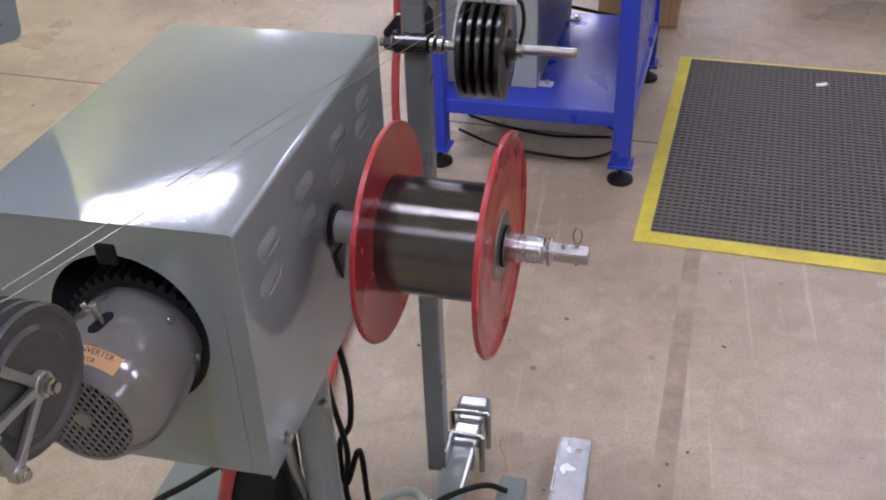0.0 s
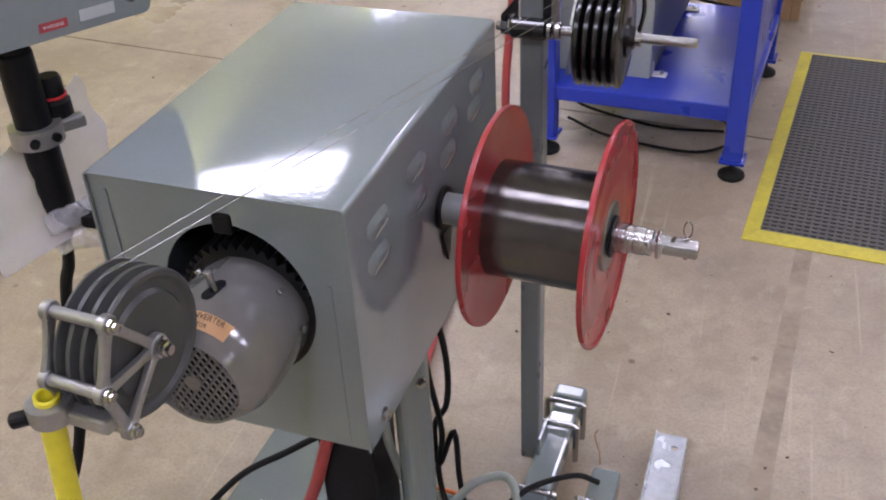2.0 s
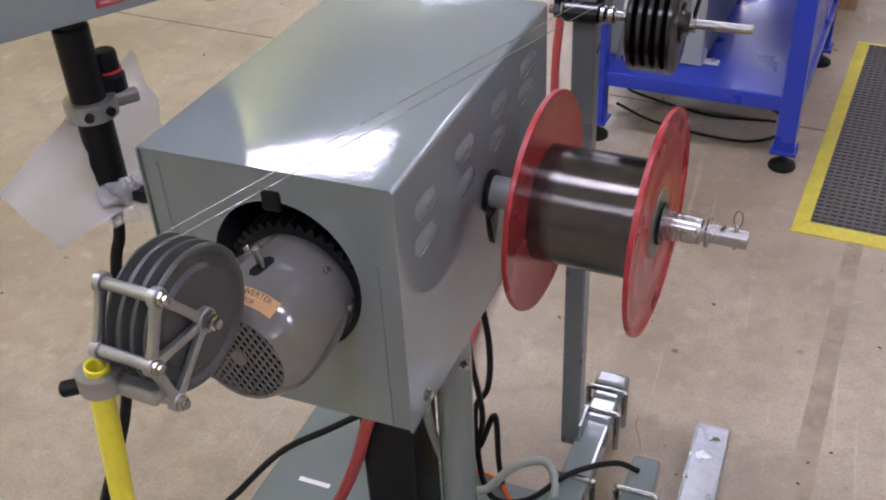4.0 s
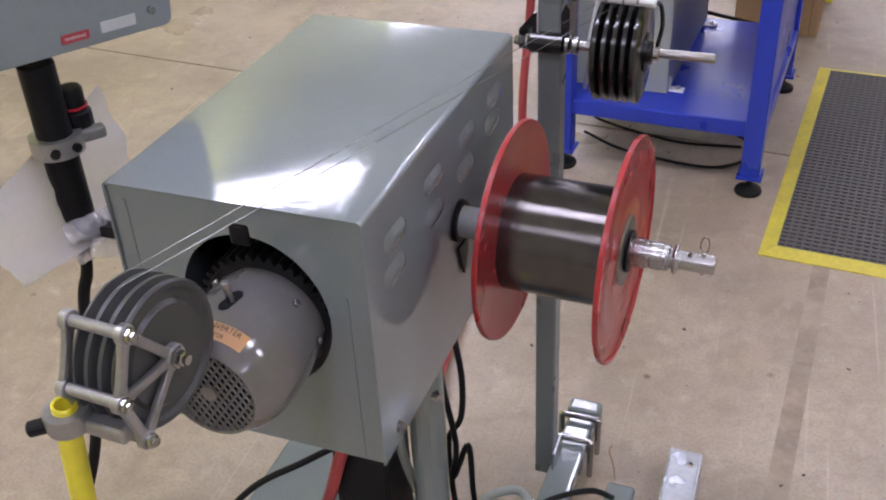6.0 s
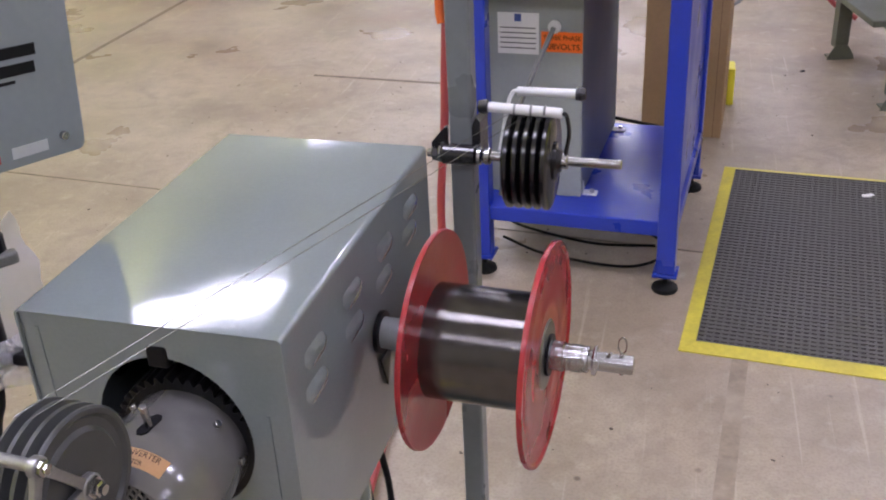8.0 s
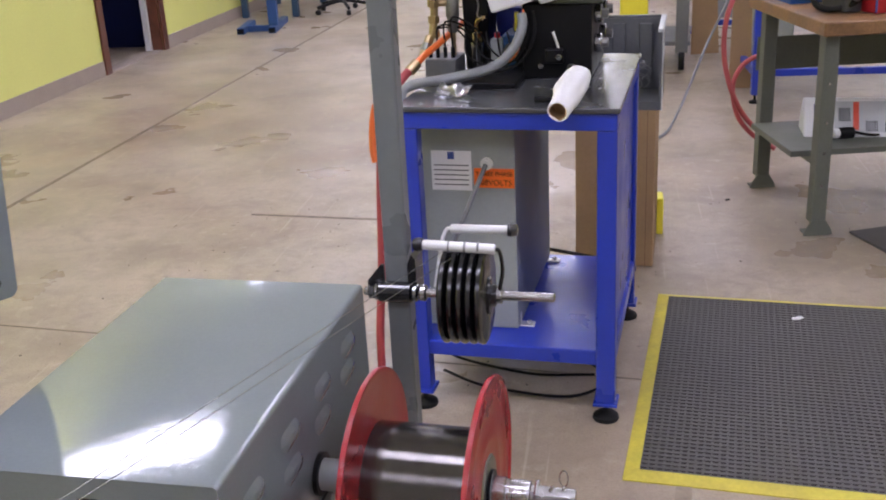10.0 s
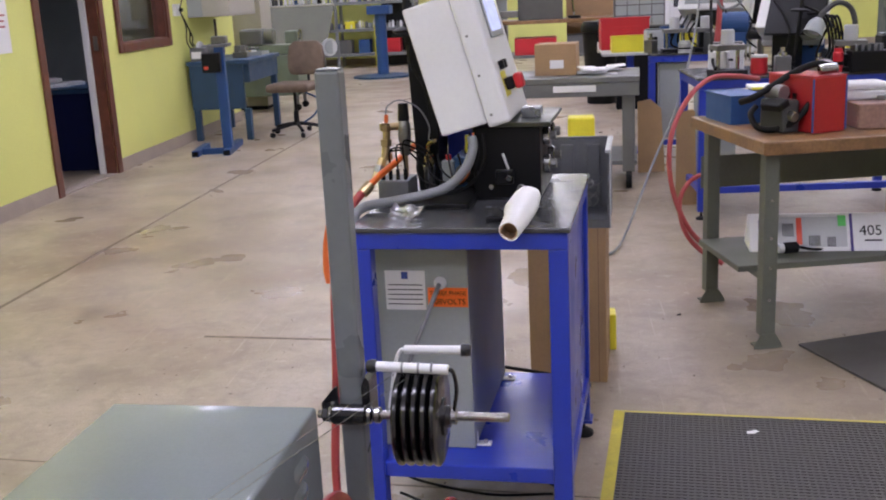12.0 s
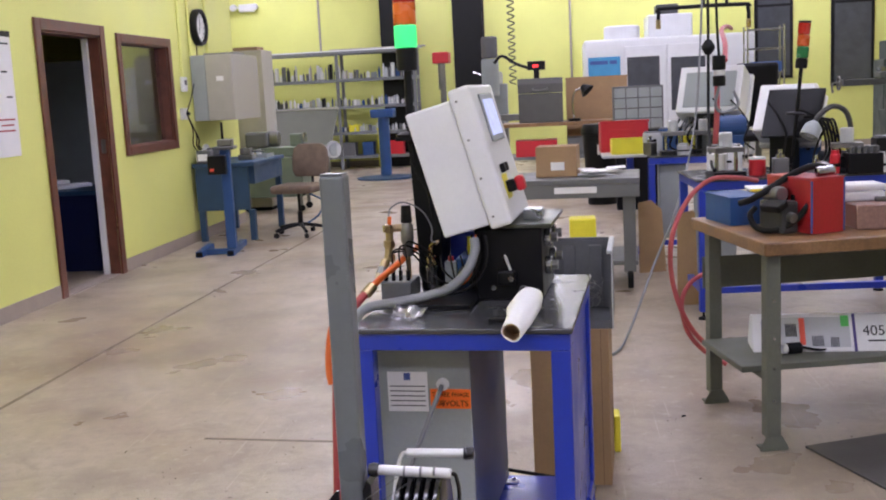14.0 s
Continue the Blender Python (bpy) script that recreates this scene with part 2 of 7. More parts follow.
def lathe(profile, a=(0, 0, 0), b=(0, 0, 1), n=32, bm=None):
    """Turn (radius, along) pairs round the line from a towards b; along is in metres from a."""
    one = bmesh.new()
    m, _ = axis_matrix(a, b)
    rings = []
    for r, h in profile:
        if r < 1e-6:
            rings.append([one.verts.new(m @ Vector((0, 0, h)))])
        else:
            rings.append([one.verts.new(m @ Vector((r * math.cos(2 * math.pi * i / n), r * math.sin(2 * math.pi * i / n), h))) for i in range(n)])
    for p, q in zip(rings, rings[1:]):
        for i in range(n):
            j = (i + 1) % n
            if len(p) == 1 and len(q) == 1:
                continue
            if len(p) == 1:
                one.faces.new((p[0], q[j], q[i]))
            elif len(q) == 1:
                one.faces.new((p[i], p[j], q[0]))
            else:
                one.faces.new((p[i], p[j], q[j], q[i]))
    bmesh.ops.recalc_face_normals(one, faces=one.faces)
    return join(bm, one)


def rod(a, b, r, n=16, bevel=0.0, bm=None):
    _, l = axis_matrix(a, b)
    k = bevel or min(r * 0.15, l * 0.1)
    return lathe([(0, 0), (r - k, 0), (r, k), (r, l - k), (r - k, l), (0, l)], a, b, n, bm)


def ring(a, b, r_in, r_out, n=28, bm=None):
    _, l = axis_matrix(a, b)
    return lathe([(r_in, 0), (r_out, 0), (r_out, l), (r_in, l), (r_in, 0)], a, b, n, bm)


def spline(points, k=10):
    """Catmull-Rom through the points."""
    p = [Vector(q) for q in points]
    p = [2 * p[0] - p[1]] + p + [2 * p[-1] - p[-2]]
    out = []
    for i in range(1, len(p) - 2):
        for s in range(k):
            t = s / k
            a, b, c, d = p[i - 1:i + 3]
            out.append(0.5 * (2 * b + (c - a) * t + (2 * a - 5 * b + 4 * c - d) * t * t + (3 * b - a - 3 * c + d) * t ** 3))
    out.append(p[-2])
    return out


def tube(points, r, n=10, k=8, bm=None, smooth=True):
    """A hose or bar along a smooth line through the points."""
    pts = spline(points, k) if smooth else [Vector(q) for q in points]
    one = bmesh.new()
    up = Vector((0, 0, 1))
    rings = []
    side = None
    for i, q in enumerate(pts):
        d = (pts[min(i + 1, len(pts) - 1)] - pts[max(i - 1, 0)]).normalized()
        if side is None:
            side = d.cross(up if abs(d.z) < 0.9 else Vector((1, 0, 0))).normalized()
        side = (side - d * side.dot(d)).normalized()
        w = d.cross(side)
        rings.append([one.verts.new(q + r * (side * math.cos(2 * math.pi * j / n) + w * math.sin(2 * math.pi * j / n))) for j in range(n)])
    for p, q in zip(rings, rings[1:]):
        for i in range(n):
            one.faces.new((p[i], p[(i + 1) % n], q[(i + 1) % n], q[i]))
    one.faces.new(rings[0][::-1])
    one.faces.new(rings[-1])
    bmesh.ops.recalc_face_normals(one, faces=one.faces)
    return join(bm, one)


def prism(outline, lo, hi, axis="z", bevel=0.0, bm=None):
    """A flat outline given a thickness along an axis; the outline's pairs are the other two axes in order."""
    one = bmesh.new()

    def at(u, v, w):
        return {"x": (w, u, v), "y": (u, w, v), "z": (u, v, w)}[axis]
    a = [one.verts.new(at(u, v, lo)) for u, v in outline]
    b = [one.verts.new(at(u, v, hi)) for u, v in outline]
    n = len(outline)
    one.faces.new(a[::-1])
    one.faces.new(b)
    for i in range(n):
        one.faces.new((a[i], a[(i + 1) % n], b[(i + 1) % n], b[i]))
    bmesh.ops.recalc_face_normals(one, faces=one.faces)
    if bevel:
        bmesh.ops.bevel(one, geom=one.edges[:], offset=bevel, segments=2, affect="EDGES", profile=0.5)
    return join(bm, one)


def turn(bm, m):
    bmesh.ops.transform(bm, matrix=m, verts=bm.verts)
    return bm

# ---- the room ----
WALL_X, FAR_Y, RIGHT_X, BACK_Y, CEIL = -3.95, 21.5, 9.0, -4.5, 4.6
CORNER_Y = 12.3


def structure(name, bm, mat, label, category, smooth=False):
    return tagged(link(name, bm, mat, None, smooth), label, category, kind="structure")


structure("floor", box((-9, BACK_Y, -0.1), (RIGHT_X, FAR_Y, 0)), M["floor"], "worn beige sealed concrete workshop floor with stains", "floor")
structure("ceiling", box((-9, BACK_Y, CEIL), (RIGHT_X, FAR_Y, CEIL + 0.1)), M["ceiling"], "white painted workshop ceiling", "ceiling")
structure("wall_far", box((-9, FAR_Y, 0), (RIGHT_X, FAR_Y + 0.2, CEIL)), M["yellow_wall"], "yellow-green painted block wall", "wall")
structure("wall_right", box((RIGHT_X, BACK_Y, 0), (RIGHT_X + 0.2, FAR_Y + 0.2, CEIL)), M["yellow_wall"], "yellow-green painted side wall", "wall")
# back wall stays out of view; beige keeps the housing front's reflection neutral
structure("wall_back", box((-9.2, BACK_Y - 0.2, 0), (RIGHT_X, BACK_Y, CEIL)), M["beige"], "unseen back wall, grey-beige to keep reflected light neutral", "wall")
structure("wall_outer", box((-9.2, BACK_Y, 0), (-9, FAR_Y + 0.2, CEIL)), M["yellow_wall"], "yellow-green painted outer wall", "wall")
DOOR_Y, DOOR_H = (7.58, 8.62), 2.09
WIN_Y, WIN_Z = (9.02, 10.16), (1.10, 2.06)
bm = box((WALL_X - 0.14, BACK_Y, 0), (WALL_X, DOOR_Y[0], CEIL))
box((WALL_X - 0.14, DOOR_Y[0], DOOR_H), (WALL_X, DOOR_Y[1], CEIL), bm=bm)
box((WALL_X - 0.14, DOOR_Y[1], 0), (WALL_X, WIN_Y[0], CEIL), bm=bm)
box((WALL_X - 0.14, WIN_Y[0], 0), (WALL_X, WIN_Y[1], WIN_Z[0]), bm=bm)
box((WALL_X - 0.14, WIN_Y[0], WIN_Z[1]), (WALL_X, WIN_Y[1], CEIL), bm=bm)
box((WALL_X - 0.14, WIN_Y[1], 0), (WALL_X, CORNER_Y, CEIL), bm=bm)
structure("wall_left", bm, M["yellow_wall"], "yellow-green painted office wall", "wall")
structure("wall_office_end", box((-9, CORNER_Y - 0.14, 0), (WALL_X - 0.14, CORNER_Y, CEIL)), M["yellow_wall"], "yellow-green painted office end wall", "wall")
structure("wall_office_near", box((-9, 5.0, 0), (WALL_X - 0.14, 5.14, CEIL)), M["yellow_wall"], "yellow-green painted office partition", "wall")
structure("ceiling_office", box((-9, 5.14, 2.7), (WALL_X - 0.14, CORNER_Y - 0.14, 2.8)), M["ceiling"], "white office ceiling", "ceiling")
# skirting along the office wall
for i, (a, b) in enumerate(((BACK_Y, DOOR_Y[0] - 0.09), (DOOR_Y[1] + 0.09, CORNER_Y))):
    structure("baseboard_%d" % (i + 1), box((WALL_X, a, 0), (WALL_X + 0.012, b, 0.115), 0.003), M["skirting"], "grey-brown vinyl skirting strip", "skirting")
structure("baseboard_3", box((-9, FAR_Y - 0.012, 0), (RIGHT_X, FAR_Y, 0.115), 0.003), M["skirting"], "grey-brown vinyl skirting strip", "skirting")
# door casing and half-open dark doorway
d = tagged(new("door_1"), "dark red-brown wooden door frame, open doorway", "door", kind="structure")
for y0, y1 in ((DOOR_Y[0] - 0.085, DOOR_Y[0] + 0.005), (DOOR_Y[1] - 0.005, DOOR_Y[1] + 0.085)):
    part("casing", box((WALL_X + 0.002, y0, 0), (WALL_X + 0.022, y1, DOOR_H + 0.085), 0.005), M["brown_wood"], d)
part("casing", box((WALL_X + 0.002, DOOR_Y[0] + 0.005, DOOR_H - 0.005), (WALL_X + 0.022, DOOR_Y[1] - 0.005, DOOR_H + 0.085), 0.005), M["brown_wood"], d)
part("jamb", box((WALL_X - 0.15, DOOR_Y[0], 0), (WALL_X, DOOR_Y[0] + 0.02, DOOR_H)), M["brown_wood"], d)
part("jamb", box((WALL_X - 0.15, DOOR_Y[1] - 0.02, 0), (WALL_X, DOOR_Y[1], DOOR_H)), M["brown_wood"], d)
part("jamb", box((WALL_X - 0.15, DOOR_Y[0] + 0.02, DOOR_H - 0.02), (WALL_X, DOOR_Y[1] - 0.02, DOOR_H)), M["brown_wood"], d)
part("door_stop", box((WALL_X - 0.14, DOOR_Y[1] - 0.055, 0), (WALL_X - 0.09, DOOR_Y[1] - 0.02, DOOR_H - 0.02), 0.003), M["white"], d, "white painted door edge strip")
part("strike_plate", box((WALL_X - 0.06, DOOR_Y[1] - 0.024, 1.08), (WALL_X - 0.02, DOOR_Y[1] - 0.0185, 1.2), 0.001), M["dark_steel"], d)
part("threshold", box((WALL_X - 0.14, DOOR_Y[0] + 0.02, 0), (WALL_X, DOOR_Y[1] - 0.02, 0.008)), M["skirting"], d)
# office window
w = tagged(new("window_1"), "dark red-brown wooden framed office window", "window", kind="structure")
(ya, yb), (za, zb) = WIN_Y, WIN_Z
for lo, hi in (((ya - 0.07, za - 0.07), (ya + 0.01, zb + 0.07)), ((yb - 0.01, za - 0.07), (yb + 0.07, zb + 0.07)),
               ((ya + 0.01, za - 0.07), (yb - 0.01, za + 0.01)), ((ya + 0.01, zb - 0.01), (yb - 0.01, zb + 0.07))):
    part("casing", box((WALL_X + 0.002, lo[0], lo[1]), (WALL_X + 0.024, hi[0], hi[1]), 0.005), M["brown_wood"], w)
for lo, hi in (((ya, za), (ya + 0.02, zb)), ((yb - 0.02, za), (yb, zb)), ((ya + 0.02, za), (yb - 0.02, za + 0.02)), ((ya + 0.02, zb - 0.02), (yb - 0.02, zb))):
    part("window_frame", box((WALL_X - 0.13, lo[0], lo[1]), (WALL_X, hi[0], hi[1])), M["brown_wood"], w)
pane = part("pane", box((WALL_X - 0.085, ya + 0.02, za + 0.02), (WALL_X - 0.079, yb - 0.02, zb - 0.02)), M["glass"], w)
pane.visible_shadow = False
# things in the dark office
t = thing("office_desk", "dark blue steel desk in the unlit office", "desk", (-5.0, 9.2, 0))
part("top", box((-0.8, -0.4, 0.70), (0.8, 0.4, 0.74), 0.005), M["blue_old"], t)
part("pedestal", box((-0.78, -0.38, 0), (-0.35, 0.38, 0.70), 0.005), M["navy"], t)
part("pedestal", box((0.35, -0.38, 0), (0.78, 0.38, 0.70), 0.005), M["navy"], t)
part("modesty_panel", box((-0.35, -0.38, 0.1), (0.35, -0.36, 0.70)), M["navy"], t)
# cupboard shape added so the view through the doorway goes near black
t = thing("office_cupboard", "near-black cupboard shape added to darken the unlit office doorway", "cupboard", (-6.6, 9.4, 0))
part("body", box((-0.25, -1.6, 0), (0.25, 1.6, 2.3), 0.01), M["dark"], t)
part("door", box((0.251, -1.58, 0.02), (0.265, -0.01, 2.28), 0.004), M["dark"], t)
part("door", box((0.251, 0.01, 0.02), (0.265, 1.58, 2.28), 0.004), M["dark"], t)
t = thing("office_papers", "heap of white papers on the office desk", "papers", (-5.0, 9.2, 0.74))
for i in range(5):
    part("sheet", turn(box((-0.15, -0.1, 0.0), (0.15, 0.1, 0.03)), pose(random.uniform(-0.5, 0.5), random.uniform(-0.2, 0.2), 0.001 + 0.031 * (i % 2), 0, 0, random.uniform(0, 90))), M["paper"], t)
t = thing("whiteboard", "grey board standing behind the office window", "board", (-5.4, 10.9, 0))
part("panel", box((-0.5, -0.02, 0.6), (0.6, 0.02, 2.0), 0.004), M["elec"], t)
part("leg", box((-0.5, -0.02, 0), (-0.45, 0.02, 0.6)), M["dark_steel"], t)
part("leg", box((0.55, -0.02, 0), (0.6, 0.02, 0.6)), M["dark_steel"], t)

# saw-cut floor joints
def joint(a, b, wd=0.008):
    a, b = Vector((*a, 0)), Vector((*b, 0))
    n = (b - a).normalized().cross(Vector((0, 0, 1))) * wd / 2
    bm = bmesh.new()
    f = bm.faces.new([bm.verts.new(q + Vector((0, 0, 0.0015))) for q in (a - n, b - n, b + n, a + n)])
    r = bmesh.ops.extrude_face_region(bm, geom=[f])
    bmesh.ops.translate(bm, vec=(0, 0, -0.0012), verts=[v for v in r["geom"] if isinstance(v, bmesh.types.BMVert)])
    bmesh.ops.recalc_face_normals(bm, faces=bm.faces)
    return structure("floor_joint", bm, M["joint"], "dark dirt-filled saw cut in concrete", "floor joint")


joint((-3.9, 3.165), (-0.75, 2.80), 0.006)
joint((-0.62, 2.785), (4.0, 2.25), 0.006)
joint((-1.60, 4.165), (-0.97, 4.105), 0.020)
joint((-2.915, 1.5), (-2.66, 12.0), 0.024)
# taped strip left on the concrete by the mat
structure("floor_tape", prism([(0.064, 1.0), (0.108, 1.0), (0.209, 2.155), (0.170, 2.155)], 0.0003, 0.0012), M["tape"], "dirty residue strip of old floor tape", "floor tape")

# grit and specks of dirt on the concrete
rg = random.Random(21)
gv, gf = [], []
for k in range(420):
    x, y = rg.uniform(-1.9, 1.3), rg.uniform(0.9, 4.4)
    if -0.9 < x < 0.1 and y < 1.1 or 0.0 < x < 1.2 and 2.1 < y < 3.4:
        continue
    r = 0.0012 + 0.0045 * rg.random() ** 3
    n, a0, el = rg.choice((5, 6, 7)), rg.uniform(0, 6.28), rg.uniform(0.35, 1.0)
    i0 = len(gv)
    for h in (0.0, min(r * 0.5, 0.0015)):
        for i in range(n):
            q = 2 * math.pi * i / n
            w = r * rg.uniform(0.7, 1.2)
            u, v = w * math.cos(q), el * w * math.sin(q)
            gv.append((x + u * math.cos(a0) - v * math.sin(a0), y + u * math.sin(a0) + v * math.cos(a0), h))
    gf.append(tuple(range(i0 + n, i0 + 2 * n)))
    gf.extend((i0 + i, i0 + (i + 1) % n, i0 + n + (i + 1) % n, i0 + n + i) for i in range(n))
me = bpy.data.meshes.new("floor_grit")
me.from_pydata(gv, [], gf)
me.materials.append(M["dirt"])
tagged(new("floor_grit", me), "dark grit and specks of dirt scattered on concrete", "grit", kind="stuff")

# fluorescent fixtures, long side across the room
# the x=-6.1 column is unseen, added to brighten the far-left wall
for i, x in enumerate((-6.1, -3.15, -0.85, 1.9, 4.9)):
    for j, y in enumerate((-2.6, 0.7, 5.62, 9.6, 13.45, 17.3, 20.3)):
        if x < -4 and y < 13:
            continue
        t = thing("ceiling_light", "white fluorescent ceiling fixture with glowing diffuser", "lamp", (x, y, CEIL - 0.45), group="ceiling lights")
        part("housing", box((-0.68, -0.17, 0.0), (0.92, 0.17, 0.09), 0.01), M["white"], t)
        part("diffuser", box((-0.66, -0.15, -0.03), (0.90, 0.15, -0.002), 0.008), M["lamp"], t)
        part("hanger", rod((-0.5, 0, 0.09), (-0.5, 0, 0.45), 0.008, 8), M["steel"], t)
        part("hanger", rod((0.5, 0, 0.09), (0.5, 0, 0.45), 0.008, 8), M["steel"], t)

# ---- winding machine ----
MO, MR = (-0.36, 0.77, 0.0), -2.7
AV, AZ = 0.2686, 0.731
BW, BD, BLO, BHI = 0.309, 0.508, 0.556, 0.89
MU, MZ = -0.132, 0.734


def text_mesh(body, size, align="LEFT"):
    """Letters of the built-in font as a flat mesh, in the plane x (along), y (up)."""
    cu = bpy.data.curves.new("letters", "FONT")
    cu.body, cu.size, cu.align_x = body, size, align
    ob = new("letters", cu)
    dg = bpy.context.evaluated_depsgraph_get()
    me = bpy.data.meshes.new_from_object(ob.evaluated_get(dg))
    bm = bmesh.new()
    bm.from_mesh(me)
    bpy.data.objects.remove(ob)
    bpy.data.curves.remove(cu)
    bpy.data.meshes.remove(me)
    return bm


def plate_with_hole(u0, u1, z0, z1, cu, cz, r, v0, v1, n=56, tall=1.0):
    """A sheet standing in the u-z plane with a round or upright oval hole."""
    bm = bmesh.new()
    sides = []
    for v in (v0, v1):
        o = [bm.verts.new((u, v, z)) for u, z in ((u0, z0), (u1, z0), (u1, z1), (u0, z1))]
        c = [bm.verts.new((cu + r * math.cos(2 * math.pi * i / n), v, cz + tall * r * math.sin(2 * math.pi * i / n))) for i in range(n)]
        e = [bm.edges.new((o[i], o[(i + 1) % 4])) for i in range(4)] + [bm.edges.new((c[i], c[(i + 1) % n])) for i in range(n)]
        bmesh.ops.triangle_fill(bm, edges=e, use_beauty=True, use_dissolve=False)
        sides.append((o, c))
    (o1, c1), (o2, c2) = sides
    for a, b in ((o1, o2), (c1, c2)):
        for i in range(len(a)):
            j = (i + 1) % len(a)
            bm.faces.new((a[i], a[j], b[j], b[i]))
    bmesh.ops.recalc_face_normals(bm, faces=bm.faces)
    return bm


t = thing("machine_housing", "glossy grey-green sheet steel machine housing on a black post", "machine housing", MO, MR)
T_ = 0.003
part("front_panel", plate_with_hole(-BW + T_, -T_, BLO, BHI - T_, -0.1415, 0.7484, 0.0915, 0.0, T_, 64, 1.09), M["grey_paint"], t)
# hood: top and two sides folded from one sheet, with rounded bends
bm = bmesh.new()
prof = [(-BW, BLO)]
for cx, a0 in ((-BW, 180), (0, 90)):
    for k in range(6):
        a = radians(a0 - 18 * k)
        c = -BW + 0.006 if cx < 0 else -0.006
        prof.append((c + 0.006 * math.cos(a), BHI - 0.006 + 0.006 * math.sin(a)))
prof.append((0, BLO))
rows = []
NV = 14
for k in range(NV + 1):
    v = -0.004 + (BD + 0.004) * k / NV
    rows.append([bm.verts.new((u, v, z + (0.0007 * math.sin(9 * u + 6 * v) if z > BHI - 0.001 else 0))) for u, z in prof])
for a, b in zip(rows, rows[1:]):
    for i in range(len(prof) - 1):
        bm.faces.new((a[i], a[i + 1], b[i + 1], b[i]))
bmesh.ops.recalc_face_normals(bm, faces=bm.faces)
bmesh.ops.solidify(bm, geom=bm.faces[:], thickness=0.0025)
part("hood", bm, M["grey_paint"], t, smooth=True)
part("back_panel", box((-BW + T_, BD - 0.006, BLO), (-T_, BD - 0.003, BHI - T_)), M["grey_paint"], t)
part("bottom_panel", box((-BW + T_, T_, BLO), (-T_, BD - 0.007, BLO + 0.003)), M["grey_paint"], t)
part("flange_lip", box((-BW + 0.02, -0.0015, BLO + 0.005), (-BW + 0.024, 0.0005, BHI - 0.02)), M["grey_paint"], t)
part("flange_lip", box((-0.03, -0.0015, BLO + 0.005), (-0.026, 0.0005, BHI - 0.1)), M["grey_paint"], t)
# louvres on the spool side
lou = bmesh.new()
nl = 10
grid = []
for i in range(nl + 1):
    s = i / nl
    w = 0.5 - 0.5 * math.cos(2 * math.pi * min(1, max(0, s)))
    row = []
    for j in range(5):
        q = j / 4
        half = 0.0145 * (1 - abs(2 * s - 1) ** 5) ** 0.5
        row.append(lou.verts.new((0.0005 + 0.0085 * (w ** 0.3) * math.sin(math.pi * q) ** 0.7 * (0.35 + 0.65 * q), (s - 0.5) * 0.062 - (q - 0.5) * half * 0.7, (q - 0.5) * 2 * half)))
    grid.append(row)
for a, b in zip(grid, grid[1:]):
    for j in range(4):
        lou.faces.new((a[j], a[j + 1], b[j + 1], b[j]))
bmesh.ops.recalc_face_normals(lou, faces=lou.faces)
first = part("louvre", lou, M["grey_paint"], t, smooth=True)
first.location = (0, 0.0735, 0.829)
for v, z in ((0.067, 0.788), (0.190, 0.833), (0.188, 0.789), (0.310, 0.833), (0.299, 0.792), (0.421, 0.837), (0.410, 0.803)):
    o = new("louvre", first.data)
    o.parent = t
    o.location = (0, v, z)
part("post", box((-0.195, 0.20, 0.03), (-0.105, 0.29, BLO), 0.006), M["black"], t, "black square steel post")
part("column", rod((-0.055, 0.25, 0.05), (-0.055, 0.25, BLO), 0.027, 24), M["grey_paint"], t)
for v, z in ((0.039, 0.581), (0.47, 0.581)):
    b = part("bolt", lathe([(0, 0), (0.0085, 0), (0.0085, 0.002), (0.006, 0.0025), (0.006, 0.008), (0, 0.009)], (0, v, z), (1, v, z), 12), M["steel"], t)
part("bolt", lathe([(0, 0), (0.009, 0), (0.009, 0.003), (0.006, 0.003), (0.006, 0.010), (0, 0.011)], (-0.033, 0.235, 0.455), (1, -0.6, 0.455), 6), M["steel"], t)
# bearing opening behind the spool
part("bearing", ring((-0.004, AV, AZ), (0.006, AV, AZ), 0.02, 0.028, 32), M["black"], t)
part("gusset", prism([(AV - 0.012, AZ - 0.036), (AV + 0.030, AZ - 0.036), (AV + 0.006, AZ - 0.085)], 0.001, 0.004, "x"), M["black"], t)

t = thing("motor", "silver-grey electric motor with perforated end and black toothed ring", "motor", MO, MR)
R = 0.0735
VE = -0.123
CASE = [(R - 0.004, 0.12), (R - 0.004, -0.008), (R - 0.0015, -0.026), (R, -0.045), (R, -0.070), (R - 0.0012, -0.084), (R - 0.0045, -0.097), (R - 0.010, -0.109), (R - 0.017, -0.119), (R - 0.0195, VE - 0.001), (R - 0.0205, VE - 0.0015), (R - 0.0225, VE)]
RG = R - 0.0225
part("casing", lathe([(0.0, 0.12)] + CASE + [(RG, VE + 0.012), (0, VE + 0.012)], (MU, 0.0, MZ), (MU, 1, MZ), 64), M["motor"], t, smooth=True)
gr = bmesh.new()
for fam in (0, 1):
    for k in range(-6, 7):
        o = k * 0.0078
        if abs(o) >= RG:
            continue
        h = math.sqrt(RG * RG - o * o)
        d = radians(35 if fam else 145)
        n_, q_ = (math.cos(d), math.sin(d)), (-math.sin(d), math.cos(d))
        a = (MU + o * n_[0] - h * q_[0], VE + 0.001, MZ + o * n_[1] - h * q_[1])
        b = (MU + o * n_[0] + h * q_[0], VE + 0.001, MZ + o * n_[1] + h * q_[1])
        tube([a, b], 0.0017, 4, bm=gr, smooth=False)
lathe([(0, 0), (0.009, 0), (0.009, 0.004), (0, 0.004)], (MU, VE - 0.001, MZ), (MU, 1, MZ), 16, gr)
part("grille", gr, M["motor"], t)
